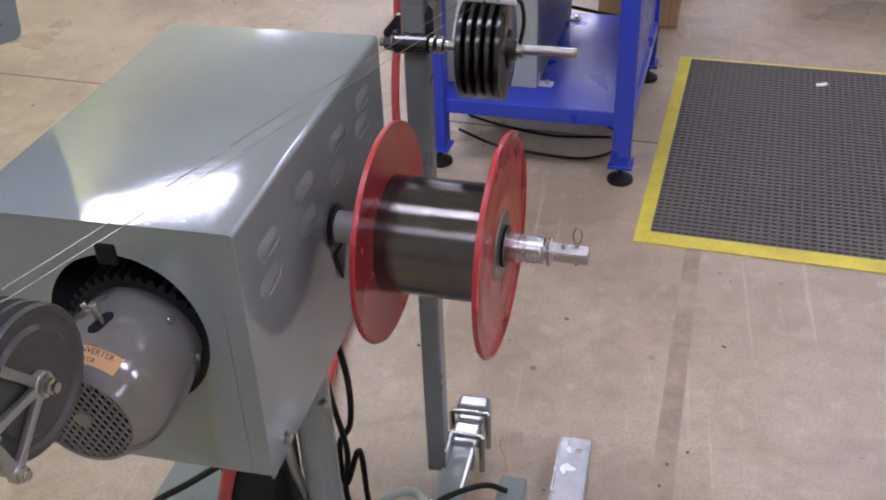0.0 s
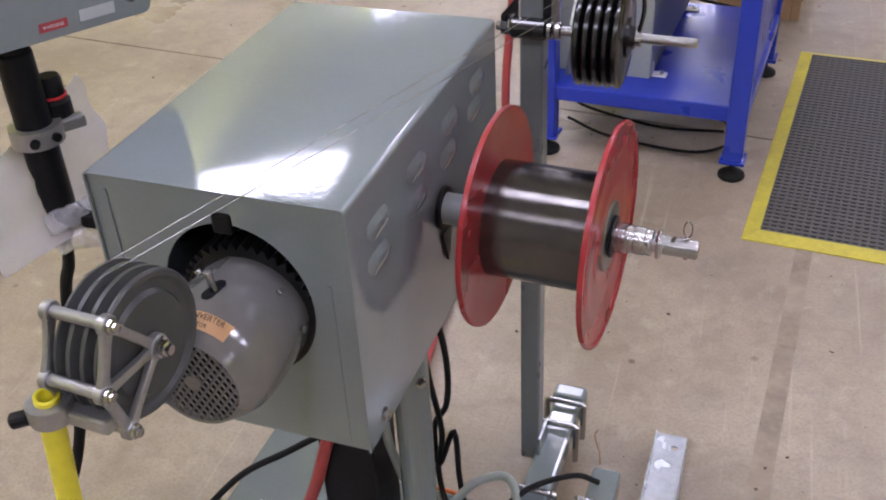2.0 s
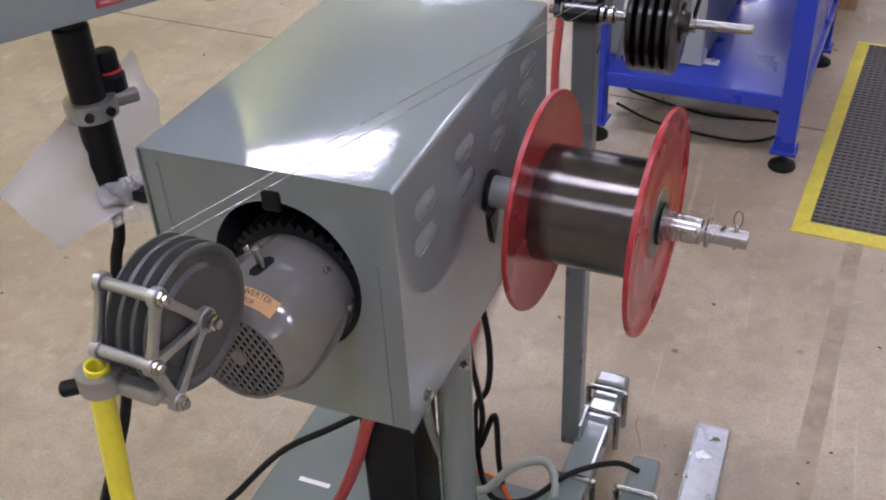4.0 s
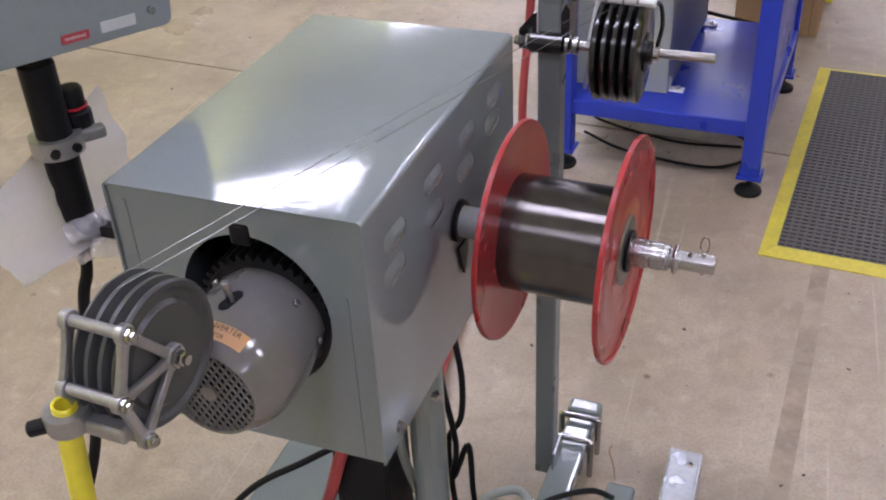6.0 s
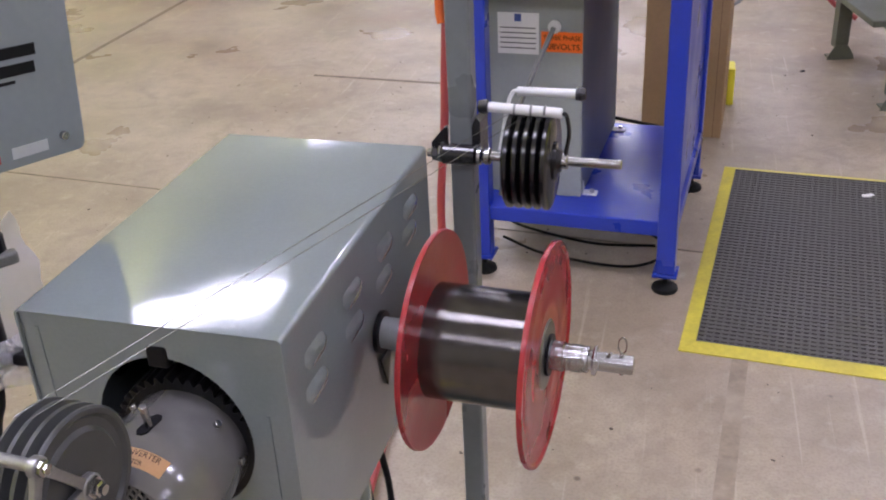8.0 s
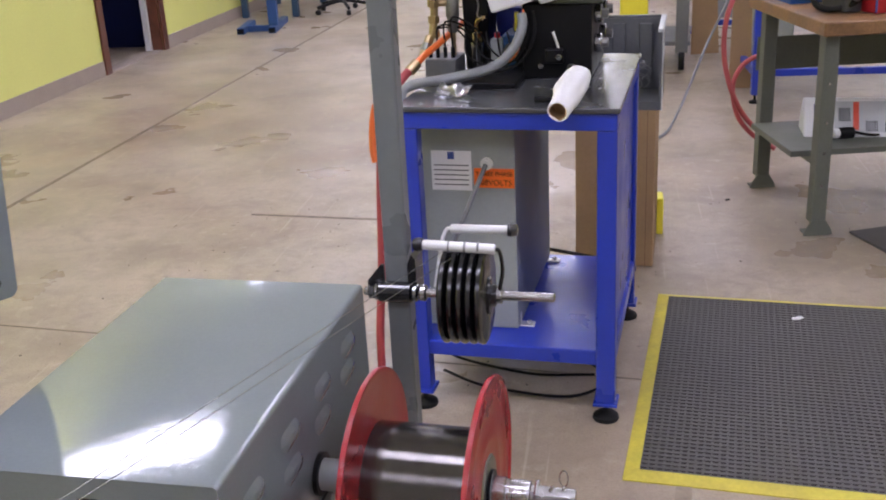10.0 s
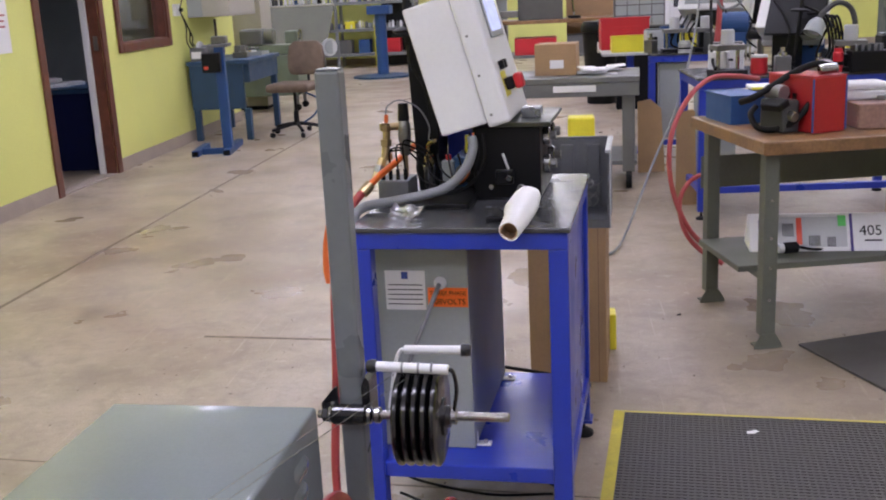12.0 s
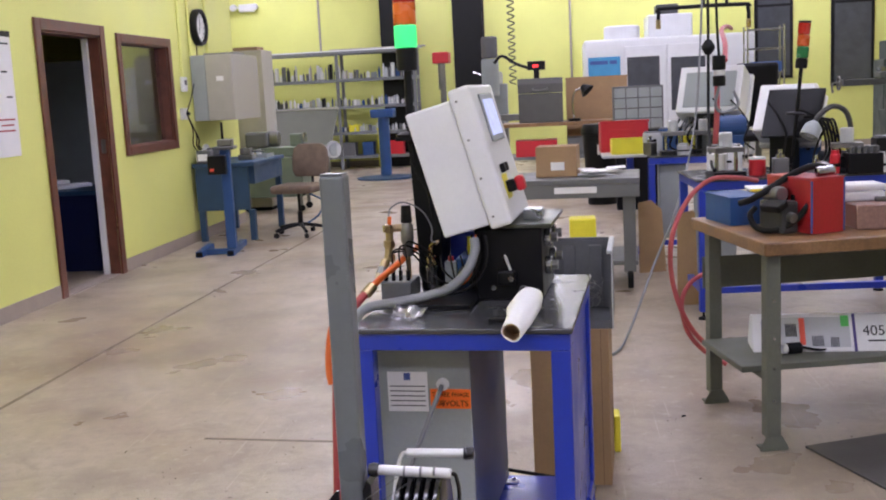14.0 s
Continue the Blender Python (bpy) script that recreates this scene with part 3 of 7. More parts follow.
# near-black disc paints the shade seen through the grille
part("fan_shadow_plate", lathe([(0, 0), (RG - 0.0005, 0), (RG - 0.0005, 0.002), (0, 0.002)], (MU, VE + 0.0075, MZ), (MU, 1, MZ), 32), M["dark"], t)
# slot along the casing with a stud standing in it
sl = prism([(-0.017, -0.003), (-0.012, -0.0065), (0.012, -0.0065), (0.017, -0.003), (0.017, 0.003), (0.012, 0.0065), (-0.012, 0.0065), (-0.017, 0.003)], R - 0.006, R + 0.0008)
part("slot", turn(sl, Matrix.Translation((MU, -0.059, MZ)) @ Matrix.Rotation(radians(1.5), 4, "Y") @ Matrix.Rotation(radians(82), 4, "Z")), M["dark"], t)
part("stud", rod((MU + 0.004, -0.060, MZ + R - 0.010), (MU + 0.002, -0.064, MZ + R + 0.027), 0.0042, 12), M["steel"], t)
for a, v in ((43.8, -0.018), (121, -0.024), (5, -0.018)):
    c, s_ = math.cos(radians(a)), math.sin(radians(a))
    part("screw", rod((MU + c * (R - 0.001), v, MZ + s_ * (R - 0.001)), (MU + c * (R + 0.004), v, MZ + s_ * (R + 0.004)), 0.0042, 10), M["steel"], t)
part("toothed_ring", ring((MU, 0.006, MZ), (MU, 0.037, MZ), R - 0.0037, R + 0.005, 48), M["black"], t, "black toothed cooling ring")
tooth = prism([(R + 0.0051, -0.0052), (R + 0.013, -0.0016), (R + 0.013, 0.0016), (R + 0.0051, 0.0052)], 0.0, 0.033, "y")
NT = 40
first = None
for i in range(NT):
    m_ = Matrix.Translation((MU, 0.005, MZ)) @ Matrix.Rotation(-2 * math.pi * i / NT, 4, "Y")
    if first is None:
        first = o = part("tooth", tooth, M["black"], t)
    else:
        o = new("tooth", first.data)
        o.parent = t
    o.matrix_basis = m_
# maker's label curved over the casing
def on_casing(x, y, lift):
    v = -0.101 + y
    r = R
    for (r0, v0), (r1, v1) in zip(CASE, CASE[1:]):
        if v1 <= v <= v0:
            r = r0 + (r1 - r0) * (v0 - v) / (v0 - v1)
            break
    a = radians(73) - x / R
    return Vector((MU + (r + lift) * math.cos(a), v, MZ + (r + lift) * math.sin(a)))


lb = bmesh.new()
g = [[lb.verts.new(on_casing(-0.028 + 0.052 * i / 8, -0.009 + 0.018 * j / 4, 0.0008)) for j in range(5)] for i in range(9)]
for a, b in zip(g, g[1:]):
    for j in range(4):
        lb.faces.new((a[j], b[j], b[j + 1], a[j + 1]))
part("label", lb, M["label_orange"], t, "small orange label with black lettering")
for body, size, y in (("INVERTER", 0.0088, 0.0012), ("MOTOR", 0.0062, -0.0068)):
    tm = text_mesh(body, size)
    for v in tm.verts:
        v.co = on_casing(v.co.x - 0.024, v.co.y + y, 0.0015)
    part("lettering", tm, M["black"], t)
part("bracket_tab", box((-0.158, -0.003, 0.836), (-0.134, 0.02, 0.862), 0.003), M["black"], t)

# the spool on its spindle
t = thing("wire_spool", "red steel spool wound with dark grey fine wire", "spool", MO, MR)
AXIS = radians(-2.14)


def A(u):
    return (u * math.cos(AXIS), AV + u * math.sin(AXIS), AZ)


FR = 0.1409
for u, sgn in ((0.0745, -1), (0.218, 1)):
    # pressed disc with a rolled rim and shallow ribs
    p = [(0.021, 0.0), (0.060, 0.0), (0.066, 0.0015), (0.072, 0.0), (0.104, 0.0), (0.110, 0.0016), (0.116, 0.0), (FR - 0.007, 0.0),
         (FR - 0.0045, 0.003), (FR - 0.001, 0.003), (FR, 0.0), (FR - 0.001, -0.0035), (FR - 0.006, -0.0035), (FR - 0.008, -0.0025), (0.021, -0.0025), (0.021, 0.0)]
    part("flange", lathe(p, A(u), A(u + sgn), 72), M["red"], t, smooth=True)
# winding: tight turns of wire, seen as fine ridges
prof = []
nw = 150
rw = random.Random(7)
for i in range(nw):
    lay = 0.0737 + rw.uniform(-0.00001, 0.00001)
    w0 = 0.1402 * i / nw
    prof += [(lay - 0.00002, w0), (lay, w0 + 0.1402 * 0.5 / nw)]
part("winding", lathe(prof, A(0.0765), A(1), 96), M["wire"], t, smooth=True)
part("hub_dark", ring(A(0.221), A(0.2245), 0.016, 0.026, 32), M["black"], t)
part("core", rod(A(0.07), A(0.22), 0.05, 32), M["dark_steel"], t)
t = thing("spindle", "bright machined steel spindle with collar and locking pin", "spindle", MO, MR)
part("shaft", lathe([(0, -0.02), (0.0115, -0.02), (0.0115, 0.322), (0.0105, 0.324), (0, 0.324)], A(0), A(1), 32), M["steel"], t, smooth=True)
part("spacer", lathe([(0.0116, 0.004), (0.0205, 0.004), (0.0205, 0.068), (0.0116, 0.068)], A(0), A(1), 32), M["elec"], t, smooth=True)
part("collar", lathe([(0.0116, 0.2245), (0.0185, 0.2245), (0.0185, 0.240), (0.0170, 0.241), (0.0170, 0.246), (0.0160, 0.247), (0.0160, 0.249), (0.0170, 0.250), (0.0170, 0.262), (0.0160, 0.263), (0.0160, 0.270), (0.0116, 0.271)], A(0), A(1), 32), M["steel"], t, smooth=True)
part("clip_ring", lathe([(0.0116, 0.276), (0.0175, 0.276), (0.0185, 0.278), (0.0175, 0.280), (0.0116, 0.280)], A(0), A(1), 32), M["steel"], t, smooth=True)
part("pin", rod(tuple(Vector(A(0.310)) + Vector((0, 0, -0.015))), tuple(Vector(A(0.310)) + Vector((0, 0, 0.015))), 0.0025, 10), M["steel"], t)
part("pin_ring", tube([Vector(A(0.310)) + Vector((0.005 * math.sin(a), 0.001, 0.026 + 0.011 * math.cos(a))) for a in (k * math.pi / 8 for k in range(17))], 0.0009, 6, 2), M["steel"], t)
part("set_screw", rod(tuple(Vector(A(0.293)) + Vector((0, -0.004, 0.010))), tuple(Vector(A(0.294)) + Vector((0.004, -0.006, 0.018))), 0.002, 8), M["steel"], t)

# base frame under the machine
t = thing("steel_skid", "grey-green steel base channels with bolted square tubes", "skid", MO, MR)
part("channel", box((-0.435, -0.30, 0.012), (-0.225, 0.47, 0.055), 0.006), M["grey_paint"], t)
part("channel", box((-0.225, 0.14, 0.012), (0.075, 0.40, 0.045), 0.005), M["grey_paint"], t)
part("cross_tube", box((0.066, 0.15, 0.052), (0.116, 0.66, 0.102), 0.006), M["grey_paint"], t)
part("tube_end", box((0.060, 0.635, 0.048), (0.122, 0.672, 0.108), 0.008), M["grey_paint"], t)
part("stub_tube", box((0.172, 0.25, 0.045), (0.220, 0.492, 0.095), 0.006), M["grey_paint"], t)
part("arm", box((0.075, 0.27, 0.012), (0.23, 0.33, 0.045), 0.004), M["grey_paint"], t)
part("foot_pad", box((-0.42, -0.28, 0.0), (-0.25, -0.2, 0.012)), M["black_matt"], t)
part("foot_pad", box((-0.42, 0.38, 0.0), (-0.25, 0.46, 0.012)), M["black_matt"], t)
part("foot_pad", box((0.06, 0.24, 0.0), (0.22, 0.32, 0.012)), M["black_matt"], t)
part("label_strip", box((-0.375, 0.27, 0.055), (-0.315, 0.279, 0.056)), M["paper"], t, "small white printed strip")
def u_bolt(c, half, v0, top, low):
    pts = [(c - half, v0, low), (c - half, v0, top - 0.006), (c - half + 0.006, v0, top), (c + half - 0.006, v0, top), (c + half, v0, top - 0.006), (c + half, v0, low)]
    return tube(pts, 0.0055, 10, 3)


for v in (0.615, 0.555, 0.39):
    part("u_bolt", u_bolt(0.091, 0.034, v, 0.112, 0.03), M["steel"], t)
part("u_bolt", u_bolt(0.196, 0.032, 0.40, 0.104, 0.03), M["steel"], t)
part("nut", rod((0.052, 0.555, 0.06), (0.040, 0.555, 0.06), 0.008, 6), M["steel"], t)

t = thing("angle_bracket", "galvanised steel angle lying on the floor with a bolt hole", "bracket", (-0.048, 1.30, 0.0), -2)
part("web", plate_with_hole(-0.024, 0.025, -0.34, 0.094, 0.010, 0.061, 0.0065, 0.0, 0.004, 20), M["galv"], t)
t.children[0].matrix_basis = pose(0, 0, 0.062, -90, 0, 0)
part("leg", box((-0.029, -0.34, 0.0), (-0.0245, 0.094, 0.066), 0.001), M["galv"], t)
part("leg", box((0.0255, -0.34, 0.0), (0.030, 0.094, 0.0615), 0.001), M["galv"], t)

# dancer pole with pulley stack
t = thing("dancer_pole", "grey-green square steel pole bolted to the base", "pole", (-0.2805, 1.277, 0), -2.7)
part("tube", box((-0.0165, -0.0165, 0.075), (0.0165, 0.0165, 1.359), 0.0035), M["pole_grey"], t)
part("end_cap", box((-0.0150, -0.0150, 1.359), (0.0150, 0.0150, 1.362), 0.001), M["pole_grey"], t)
part("mount_plate", box((0.0166, -0.03, 0.075), (0.0226, 0.03, 0.14), 0.002), M["grey_paint"], t)
t = thing("pulley_stack", "black grooved pulley stack on a steel rod with white bars", "pulley stack", (-0.2805, 1.277, 0), -2.7)
PZ = 0.894
part("clamp_tube", rod((-0.022, -0.032, PZ), (0.026, -0.032, PZ), 0.0145, 24, 0.002), M["black_gloss"], t)
part("clamp_plate", prism([(-0.040, PZ - 0.01), (-0.040, PZ + 0.012), (-0.02, PZ + 0.036), (-0.016, PZ + 0.036), (-0.016, PZ - 0.012)], -0.024, -0.019, "y"), M["black_gloss"], t)
part("clamp_plate", prism([(0.018, PZ - 0.012), (0.018, PZ + 0.038), (0.024, PZ + 0.052), (0.03, PZ + 0.045), (0.03, PZ - 0.012)], -0.024, 0.02, "y"), M["black_gloss"], t)
part("washer", rod((-0.026, -0.032, PZ), (-0.0225, -0.032, PZ), 0.0125, 20), M["steel"], t)
part("nut", rod((-0.036, -0.032, PZ), (-0.0265, -0.032, PZ), 0.0105, 6), M["black_gloss"], t)
part("stud", rod((-0.043, -0.032, PZ), (-0.0365, -0.032, PZ), 0.006, 12), M["steel"], t)
part("collar", rod((0.0265, -0.032, PZ), (0.034, -0.032, PZ), 0.0125, 24, 0.0015), M["steel"], t)
part("collar", rod((0.0365, -0.032, PZ), (0.046, -0.032, PZ), 0.0115, 24, 0.0015), M["steel"], t)
part("rod", rod((0.0345, -0.032, PZ), (0.222, -0.032, PZ), 0.0064, 20), M["steel"], t)
part("collar", rod((0.143, -0.032, PZ), (0.151, -0.032, PZ), 0.011, 20), M["steel"], t)
for i in range(5):
    u0 = 0.071 + 0.0125 * i
    part("pulley", lathe([(0.008, 0), (0.058, 0), (0.063, 0.0014), (0.0665, 0.0036), (0.0672, 0.0062), (0.0665, 0.0088), (0.063, 0.0109), (0.058, 0.0122), (0.008, 0.0122)],
                         (u0, -0.032, PZ), (1, -0.032, PZ), 56), M["black_gloss"], t, smooth=True)
part("hub", lathe([(0.008, 0), (0.026, 0), (0.026, 0.003), (0.016, 0.004), (0.015, 0.009), (0.008, 0.009)], (0.1335, -0.032, PZ), (1, -0.032, PZ), 28), M["black_gloss"], t, smooth=True)
part("guide_bar", rod((0.046, -0.040, PZ + 0.074), (0.144, -0.040, PZ + 0.070), 0.0068, 16), M["white"], t, "white plastic guide bar")
part("guide_bar", rod((0.074, 0.012, PZ + 0.079), (0.154, 0.012, PZ + 0.079), 0.0062, 16), M["white"], t, "white plastic guide bar")
part("end_knob", lathe([(0, 0), (0.009, 0.001), (0.0095, 0.008), (0.0075, 0.014), (0, 0.015)], (0.047, -0.040, PZ + 0.074), (-1, -0.040, PZ + 0.074), 16), M["black_gloss"], t, smooth=True)
part("end_knob", lathe([(0, 0), (0.009, 0.001), (0.0095, 0.008), (0.0075, 0.014), (0, 0.015)], (0.153, 0.012, PZ + 0.079), (1, 0.012, PZ + 0.079), 16), M["black_gloss"], t, smooth=True)
for u in (0.080, 0.102, 0.120):
    part("band", rod((u, -0.040, PZ + 0.0722), (u + 0.003, -0.040, PZ + 0.0721), 0.0074, 16), M["grey_hose"], t)
part("bent_wire", tube([(0.144, -0.040, PZ + 0.070), (0.150, -0.040, PZ + 0.066), (0.153, -0.038, PZ + 0.04), (0.147, -0.033, PZ + 0.008)], 0.0028, 8, 5), M["black_gloss"], t)
part("bent_wire", tube([(0.074, 0.012, PZ + 0.079), (0.068, 0.012, PZ + 0.077), (0.062, 0.005, PZ + 0.06), (0.056, -0.02, PZ + 0.004)], 0.0028, 8, 5), M["white"], t)

# yellow stand with sheave head
SO, SR = (-0.5496, 0.5156, 0.0), -6.6
t = thing("sheave_stand", "yellow tube stand carrying a cast aluminium head with dark triple-grooved sheave", "sheave stand", SO, SR)
t.scale = (0.972, 0.972, 0.972)
part("tube", lathe([(0.0088, 0.0), (0.0118, 0.0), (0.0118, 0.858), (0.0105, 0.8595), (0.0088, 0.858), (0.0088, 0.8)], (-0.105, 0, 0), (0, 0, 0.8527), n=28), M["yellow"], t, "yellow painted steel tube", smooth=True)
part("base_plate", box((-0.225, -0.12, 0.0), (0.015, 0.12, 0.01), 0.003), M["yellow"], t)
part("tube_clamp", lathe([(0.0119, 0.0), (0.021, 0.0), (0.0215, 0.002), (0.0215, 0.018), (0.021, 0.02), (0.0119, 0.02)], (0, 0, 0.826), (0, 0, 1), 32), M["cast_alu"], t, smooth=True)
part("clamp_bolt", rod((-0.014, -0.012, 0.832), (-0.030, -0.022, 0.829), 0.008, 14, 0.002), M["black"], t)
CV, CZ = 0.080, 0.866
def frame_plate(u):
    """Open triangular cast arm in the plane across the sheave's axle."""
    n1, ax, bl, br = (0.029, 0.929), (CV, CZ), (0.004, 0.870), (0.022, 0.812)
    bm = None
    for p, q, r in ((n1, ax, 0.0058), (n1, bl, 0.0062), (bl, ax, 0.0055), (br, ax, 0.0052), (bl, br, 0.006)):
        mid = ((p[0] + q[0]) / 2, (p[1] + q[1]) / 2)
        d = Vector((q[0] - p[0], q[1] - p[1]))
        nrm = Vector((-d.y, d.x)).normalized()
        o = []
        for s in (-1, -0.4, 0.4, 1):
            w = r * (1.15 if abs(s) == 1 else 0.8)
            o.append((mid[0] + d.x / 2 * s + nrm.x * w, mid[1] + d.y / 2 * s + nrm.y * w))
        for s in (1, 0.4, -0.4, -1):
            w = r * (1.15 if abs(s) == 1 else 0.8)
            o.append((mid[0] + d.x / 2 * s - nrm.x * w, mid[1] + d.y / 2 * s - nrm.y * w))
        bm = prism(o, u - 0.0035, u + 0.0035, "x", 0.0012, bm)
    for (p, r) in ((n1, 0.010), (ax, 0.013), (bl, 0.0095), (br, 0.0095)):
        rod((u - 0.0045, *p), (u + 0.0045, *p), r, 20, 0.001, bm)
    return bm


for u in (0.066, 0.004):
    part("arm", frame_plate(u), M["cast_alu"], t, smooth=True)
for p in ((0.029, 0.929), (0.004, 0.870), (0.022, 0.812)):
    part("spacer_rod", rod((0.004, *p), (0.066, *p), 0.0058, 16), M["cast_alu"], t)
    part("nut", lathe([(0, 0), (0.0075, 0), (0.0075, 0.004), (0.005, 0.005), (0.005, 0.008), (0, 0.009)], (0.0705, *p), (1, *p), 8), M["steel"], t)
part("axle_nut", lathe([(0, 0), (0.011, 0), (0.011, 0.003), (0.008, 0.003), (0.008, 0.008), (0.0055, 0.009), (0.0055, 0.013), (0, 0.013)], (0.0705, CV, CZ), (1, CV, CZ), 6), M["steel"], t)
part("arm_web", box((0.006, -0.002, 0.822), (0.064, 0.016, 0.838), 0.004), M["cast_alu"], t)
RS = 0.073
prof = [(0.01, 0.0), (0.050, 0.0), (0.054, 0.004), (0.062, 0.004), (0.066, 0.0), (RS - 0.002, 0.0), (RS, 0.002)]
for i in range(3):
    b = 0.0155 * i
    prof += [(RS, b + 0.0042), (RS - 0.010, b + 0.0082), (RS - 0.010, b + 0.0112), (RS, b + 0.0152)]
prof += [(RS, 0.0487), (RS - 0.002, 0.0507), (0.066, 0.0507), (0.062, 0.0467), (0.054, 0.0467), (0.050, 0.0507), (0.01, 0.0507)]
part("sheave", lathe(prof, (0.0095, CV, CZ), (1, CV, CZ), 72), M["charcoal"], t, "charcoal plastic triple-grooved sheave wheel", smooth=True)

# strands of wire
def world(o, r, u, v, z):
    return pose(*o, 0, 0, r) @ Vector((u, v, z))


def strand(a, b):
    tagged(link("wire_strand", tube([a, b], 0.00042, 5, smooth=False), M["strand"]), "thin bright wire strand stretched between sheave and reel", "wire", "wire strands")


strand(world(SO, SR, 0.0195, CV - 0.02, CZ + 0.055), world((-0.2805, 1.277, 0), -2.7, 0.07, -0.04, PZ + 0.063))
strand(world(SO, SR, 0.035, CV - 0.02, CZ + 0.055), world((-0.2805, 1.277, 0), -2.7, 0.095, -0.04, PZ + 0.063))
# control cabinet on a black pole
CO, CR = (-0.746, 1.069, 0.0), -22.5
t = thing("control_cabinet", "grey painted steel control cabinet on a black pole with printed labels", "control cabinet", CO, CR)
t.matrix_basis = pose(*CO, 0, 0, CR) @ Matrix.Translation((0, 0.014, 0.95)) @ Matrix.Rotation(radians(-4.5), 4, "X") @ Matrix.Translation((0, 0, -0.95))
ol = []
for cv, cz, a0 in ((-0.012, 0.962, -90), (-0.012, 1.198, 0), (-0.43, 1.198, 90), (-0.43, 0.962, 180)):
    for k in range(5):
        a = radians(a0 + 22.5 * k)
        ol.append((cv + 0.012 * math.cos(a), cz + 0.012 * math.sin(a)))
part("door", prism(ol, -0.012, 0.0, "x", 0.0015), M["grey_cab"], t)
part("body", box((-0.19, -0.438, 0.954), (-0.0125, -0.004, 1.206), 0.004), M["grey_cab"], t)
part("screw", rod((0, -0.032, 0.975), (0.007, -0.032, 0.975), 0.0055, 10), M["steel"], t)
part("label", box((0.0003, -0.105, 0.962), (0.0011, -0.055, 0.976)), M["label_grey"], t, "pale silver printed strip")
part("label", box((0.0003, -0.160, 0.961), (0.0012, -0.122, 0.972)), M["label_red"], t, "small red warning label")
part("lettering", box((0.0004, -0.14, 1.083), (0.0009, -0.052, 1.097)), M["black"], t)
part("lettering", box((0.0004, -0.14, 1.062), (0.0009, -0.056, 1.076)), M["black"], t)
part("lettering", box((0.0004, -0.14, 1.053), (0.0009, -0.085, 1.057)), M["black"], t)
tm = text_mesh("WARNING", 0.006)
turn(tm, Matrix.Translation((0.0016, -0.156, 0.9645)) @ Matrix(((0, 0, 1, 0), (1, 0, 0, 0), (0, 1, 0, 0), (0, 0, 0, 1))))
part("lettering", tm, M["white"], t)
PX, PY = -0.84, 0.926
t = thing("cabinet_pole", "black round pole with aluminium clamp collar", "pole", (PX, PY, 0))
part("pole", rod((0, 0, 0.705), (0, 0, 0.954), 0.0225, 28), M["black"], t)
part("collar", ring((0, 0, 0.832), (0, 0, 0.856), 0.0226, 0.033, 32), M["cast_alu"], t)
part("collar_lug", turn(box((0.026, -0.008, 0.835), (0.062, 0.008, 0.853), 0.004), pose(0, 0, 0, 0, 0, 50)), M["cast_alu"], t)
part("socket_screw", rod((0.018, -0.027, 0.844), (0.021, -0.034, 0.844), 0.006, 12), M["black"], t)
part("socket_screw", rod((0.032, -0.006, 0.844), (0.038, -0.008, 0.844), 0.006, 12), M["black"], t)
part("knob", lathe([(0, 0), (0.017, 0), (0.017, 0.006), (0.0155, 0.008), (0.0155, 0.03), (0.013, 0.034), (0, 0.034)], (0.010, 0.036, 0.872), (0.010, 0.036, 2), 20), M["black"], t, smooth=True)
part("knob_band", ring((0.010, 0.036, 0.878), (0.010, 0.036, 0.881), 0.0155, 0.0175, 20), M["red_plain"], t)
part("knob_stem", rod((0.010, 0.036, 0.84), (0.010, 0.036, 0.875), 0.02, 16), M["black"], t)
part("bracket_arm", box((-0.01, -0.01, 0.712), (0.19, 0.01, 0.728), 0.002), M["black"], t)
tagged(link("cabinet_cable", tube([(PX, PY, 0.72), (-0.845, 0.92, 0.65), (-0.858, 0.909, 0.592), (-0.885, 0.882, 0.357), (-0.935, 0.828, 0.18), (-0.98, 0.8, 0.02), (-0.9, 0.9, 0.008)], 0.0085, 10), M["black_matt"]), "black cable hanging from the cabinet pole to the floor", "cable")


def sheet(name, corners, n, wob, mat, label, category, seed):
    """A thin sheet between four corners, bowed and creased."""
    bm = bmesh.new()
    a, b, c, d = [Vector(q) for q in corners]
    nrm = (b - a).cross(d - a).normalized()
    g = []
    for i in range(n + 1):
        s = i / n
        row = []
        for j in range(n + 1):
            q = j / n
            p = (a * (1 - s) + b * s) * (1 - q) + (d * (1 - s) + c * s) * q
            k = wob * (noise.noise(Vector((s * 2.2, q * 2.2, seed))) + 0.4 * noise.noise(Vector((s * 6, q * 6, seed + 3))))
            row.append(bm.verts.new(p + nrm * k))
        g.append(row)
    for p, q in zip(g, g[1:]):
        for j in range(n):
            bm.faces.new((p[j], q[j], q[j + 1], p[j + 1]))
    bmesh.ops.solidify(bm, geom=bm.faces[:], thickness=0.0012)
    return tagged(link(name, bm, mat, None, True), label, category)


sheet("foam_sheet", ((-0.862, 0.757, 0.812), (-0.89, 1.09, 0.845), (-0.800, 1.04, 0.69), (-0.828, 0.79, 0.715)), 14, 0.02, M["foam"], "white translucent packing foam sheet tucked behind the pole", "foam sheet", 1.0)
sheet("plastic_bag", ((-0.832, 0.885, 0.745), (-0.79, 0.965, 0.745), (-0.765, 0.955, 0.675), (-0.82, 0.878, 0.690)), 12, 0.03, M["plastic"], "crumpled clear plastic bag hung at the pole foot", "plastic bag", 5.0)

# cables round the base
def cable(name, pts, r, mat, label):
    tagged(link(name, tube([pose(*MO, 0, 0, MR) @ Vector(p) for p in pts], r, 10, 9), M[mat]), label, "cable")


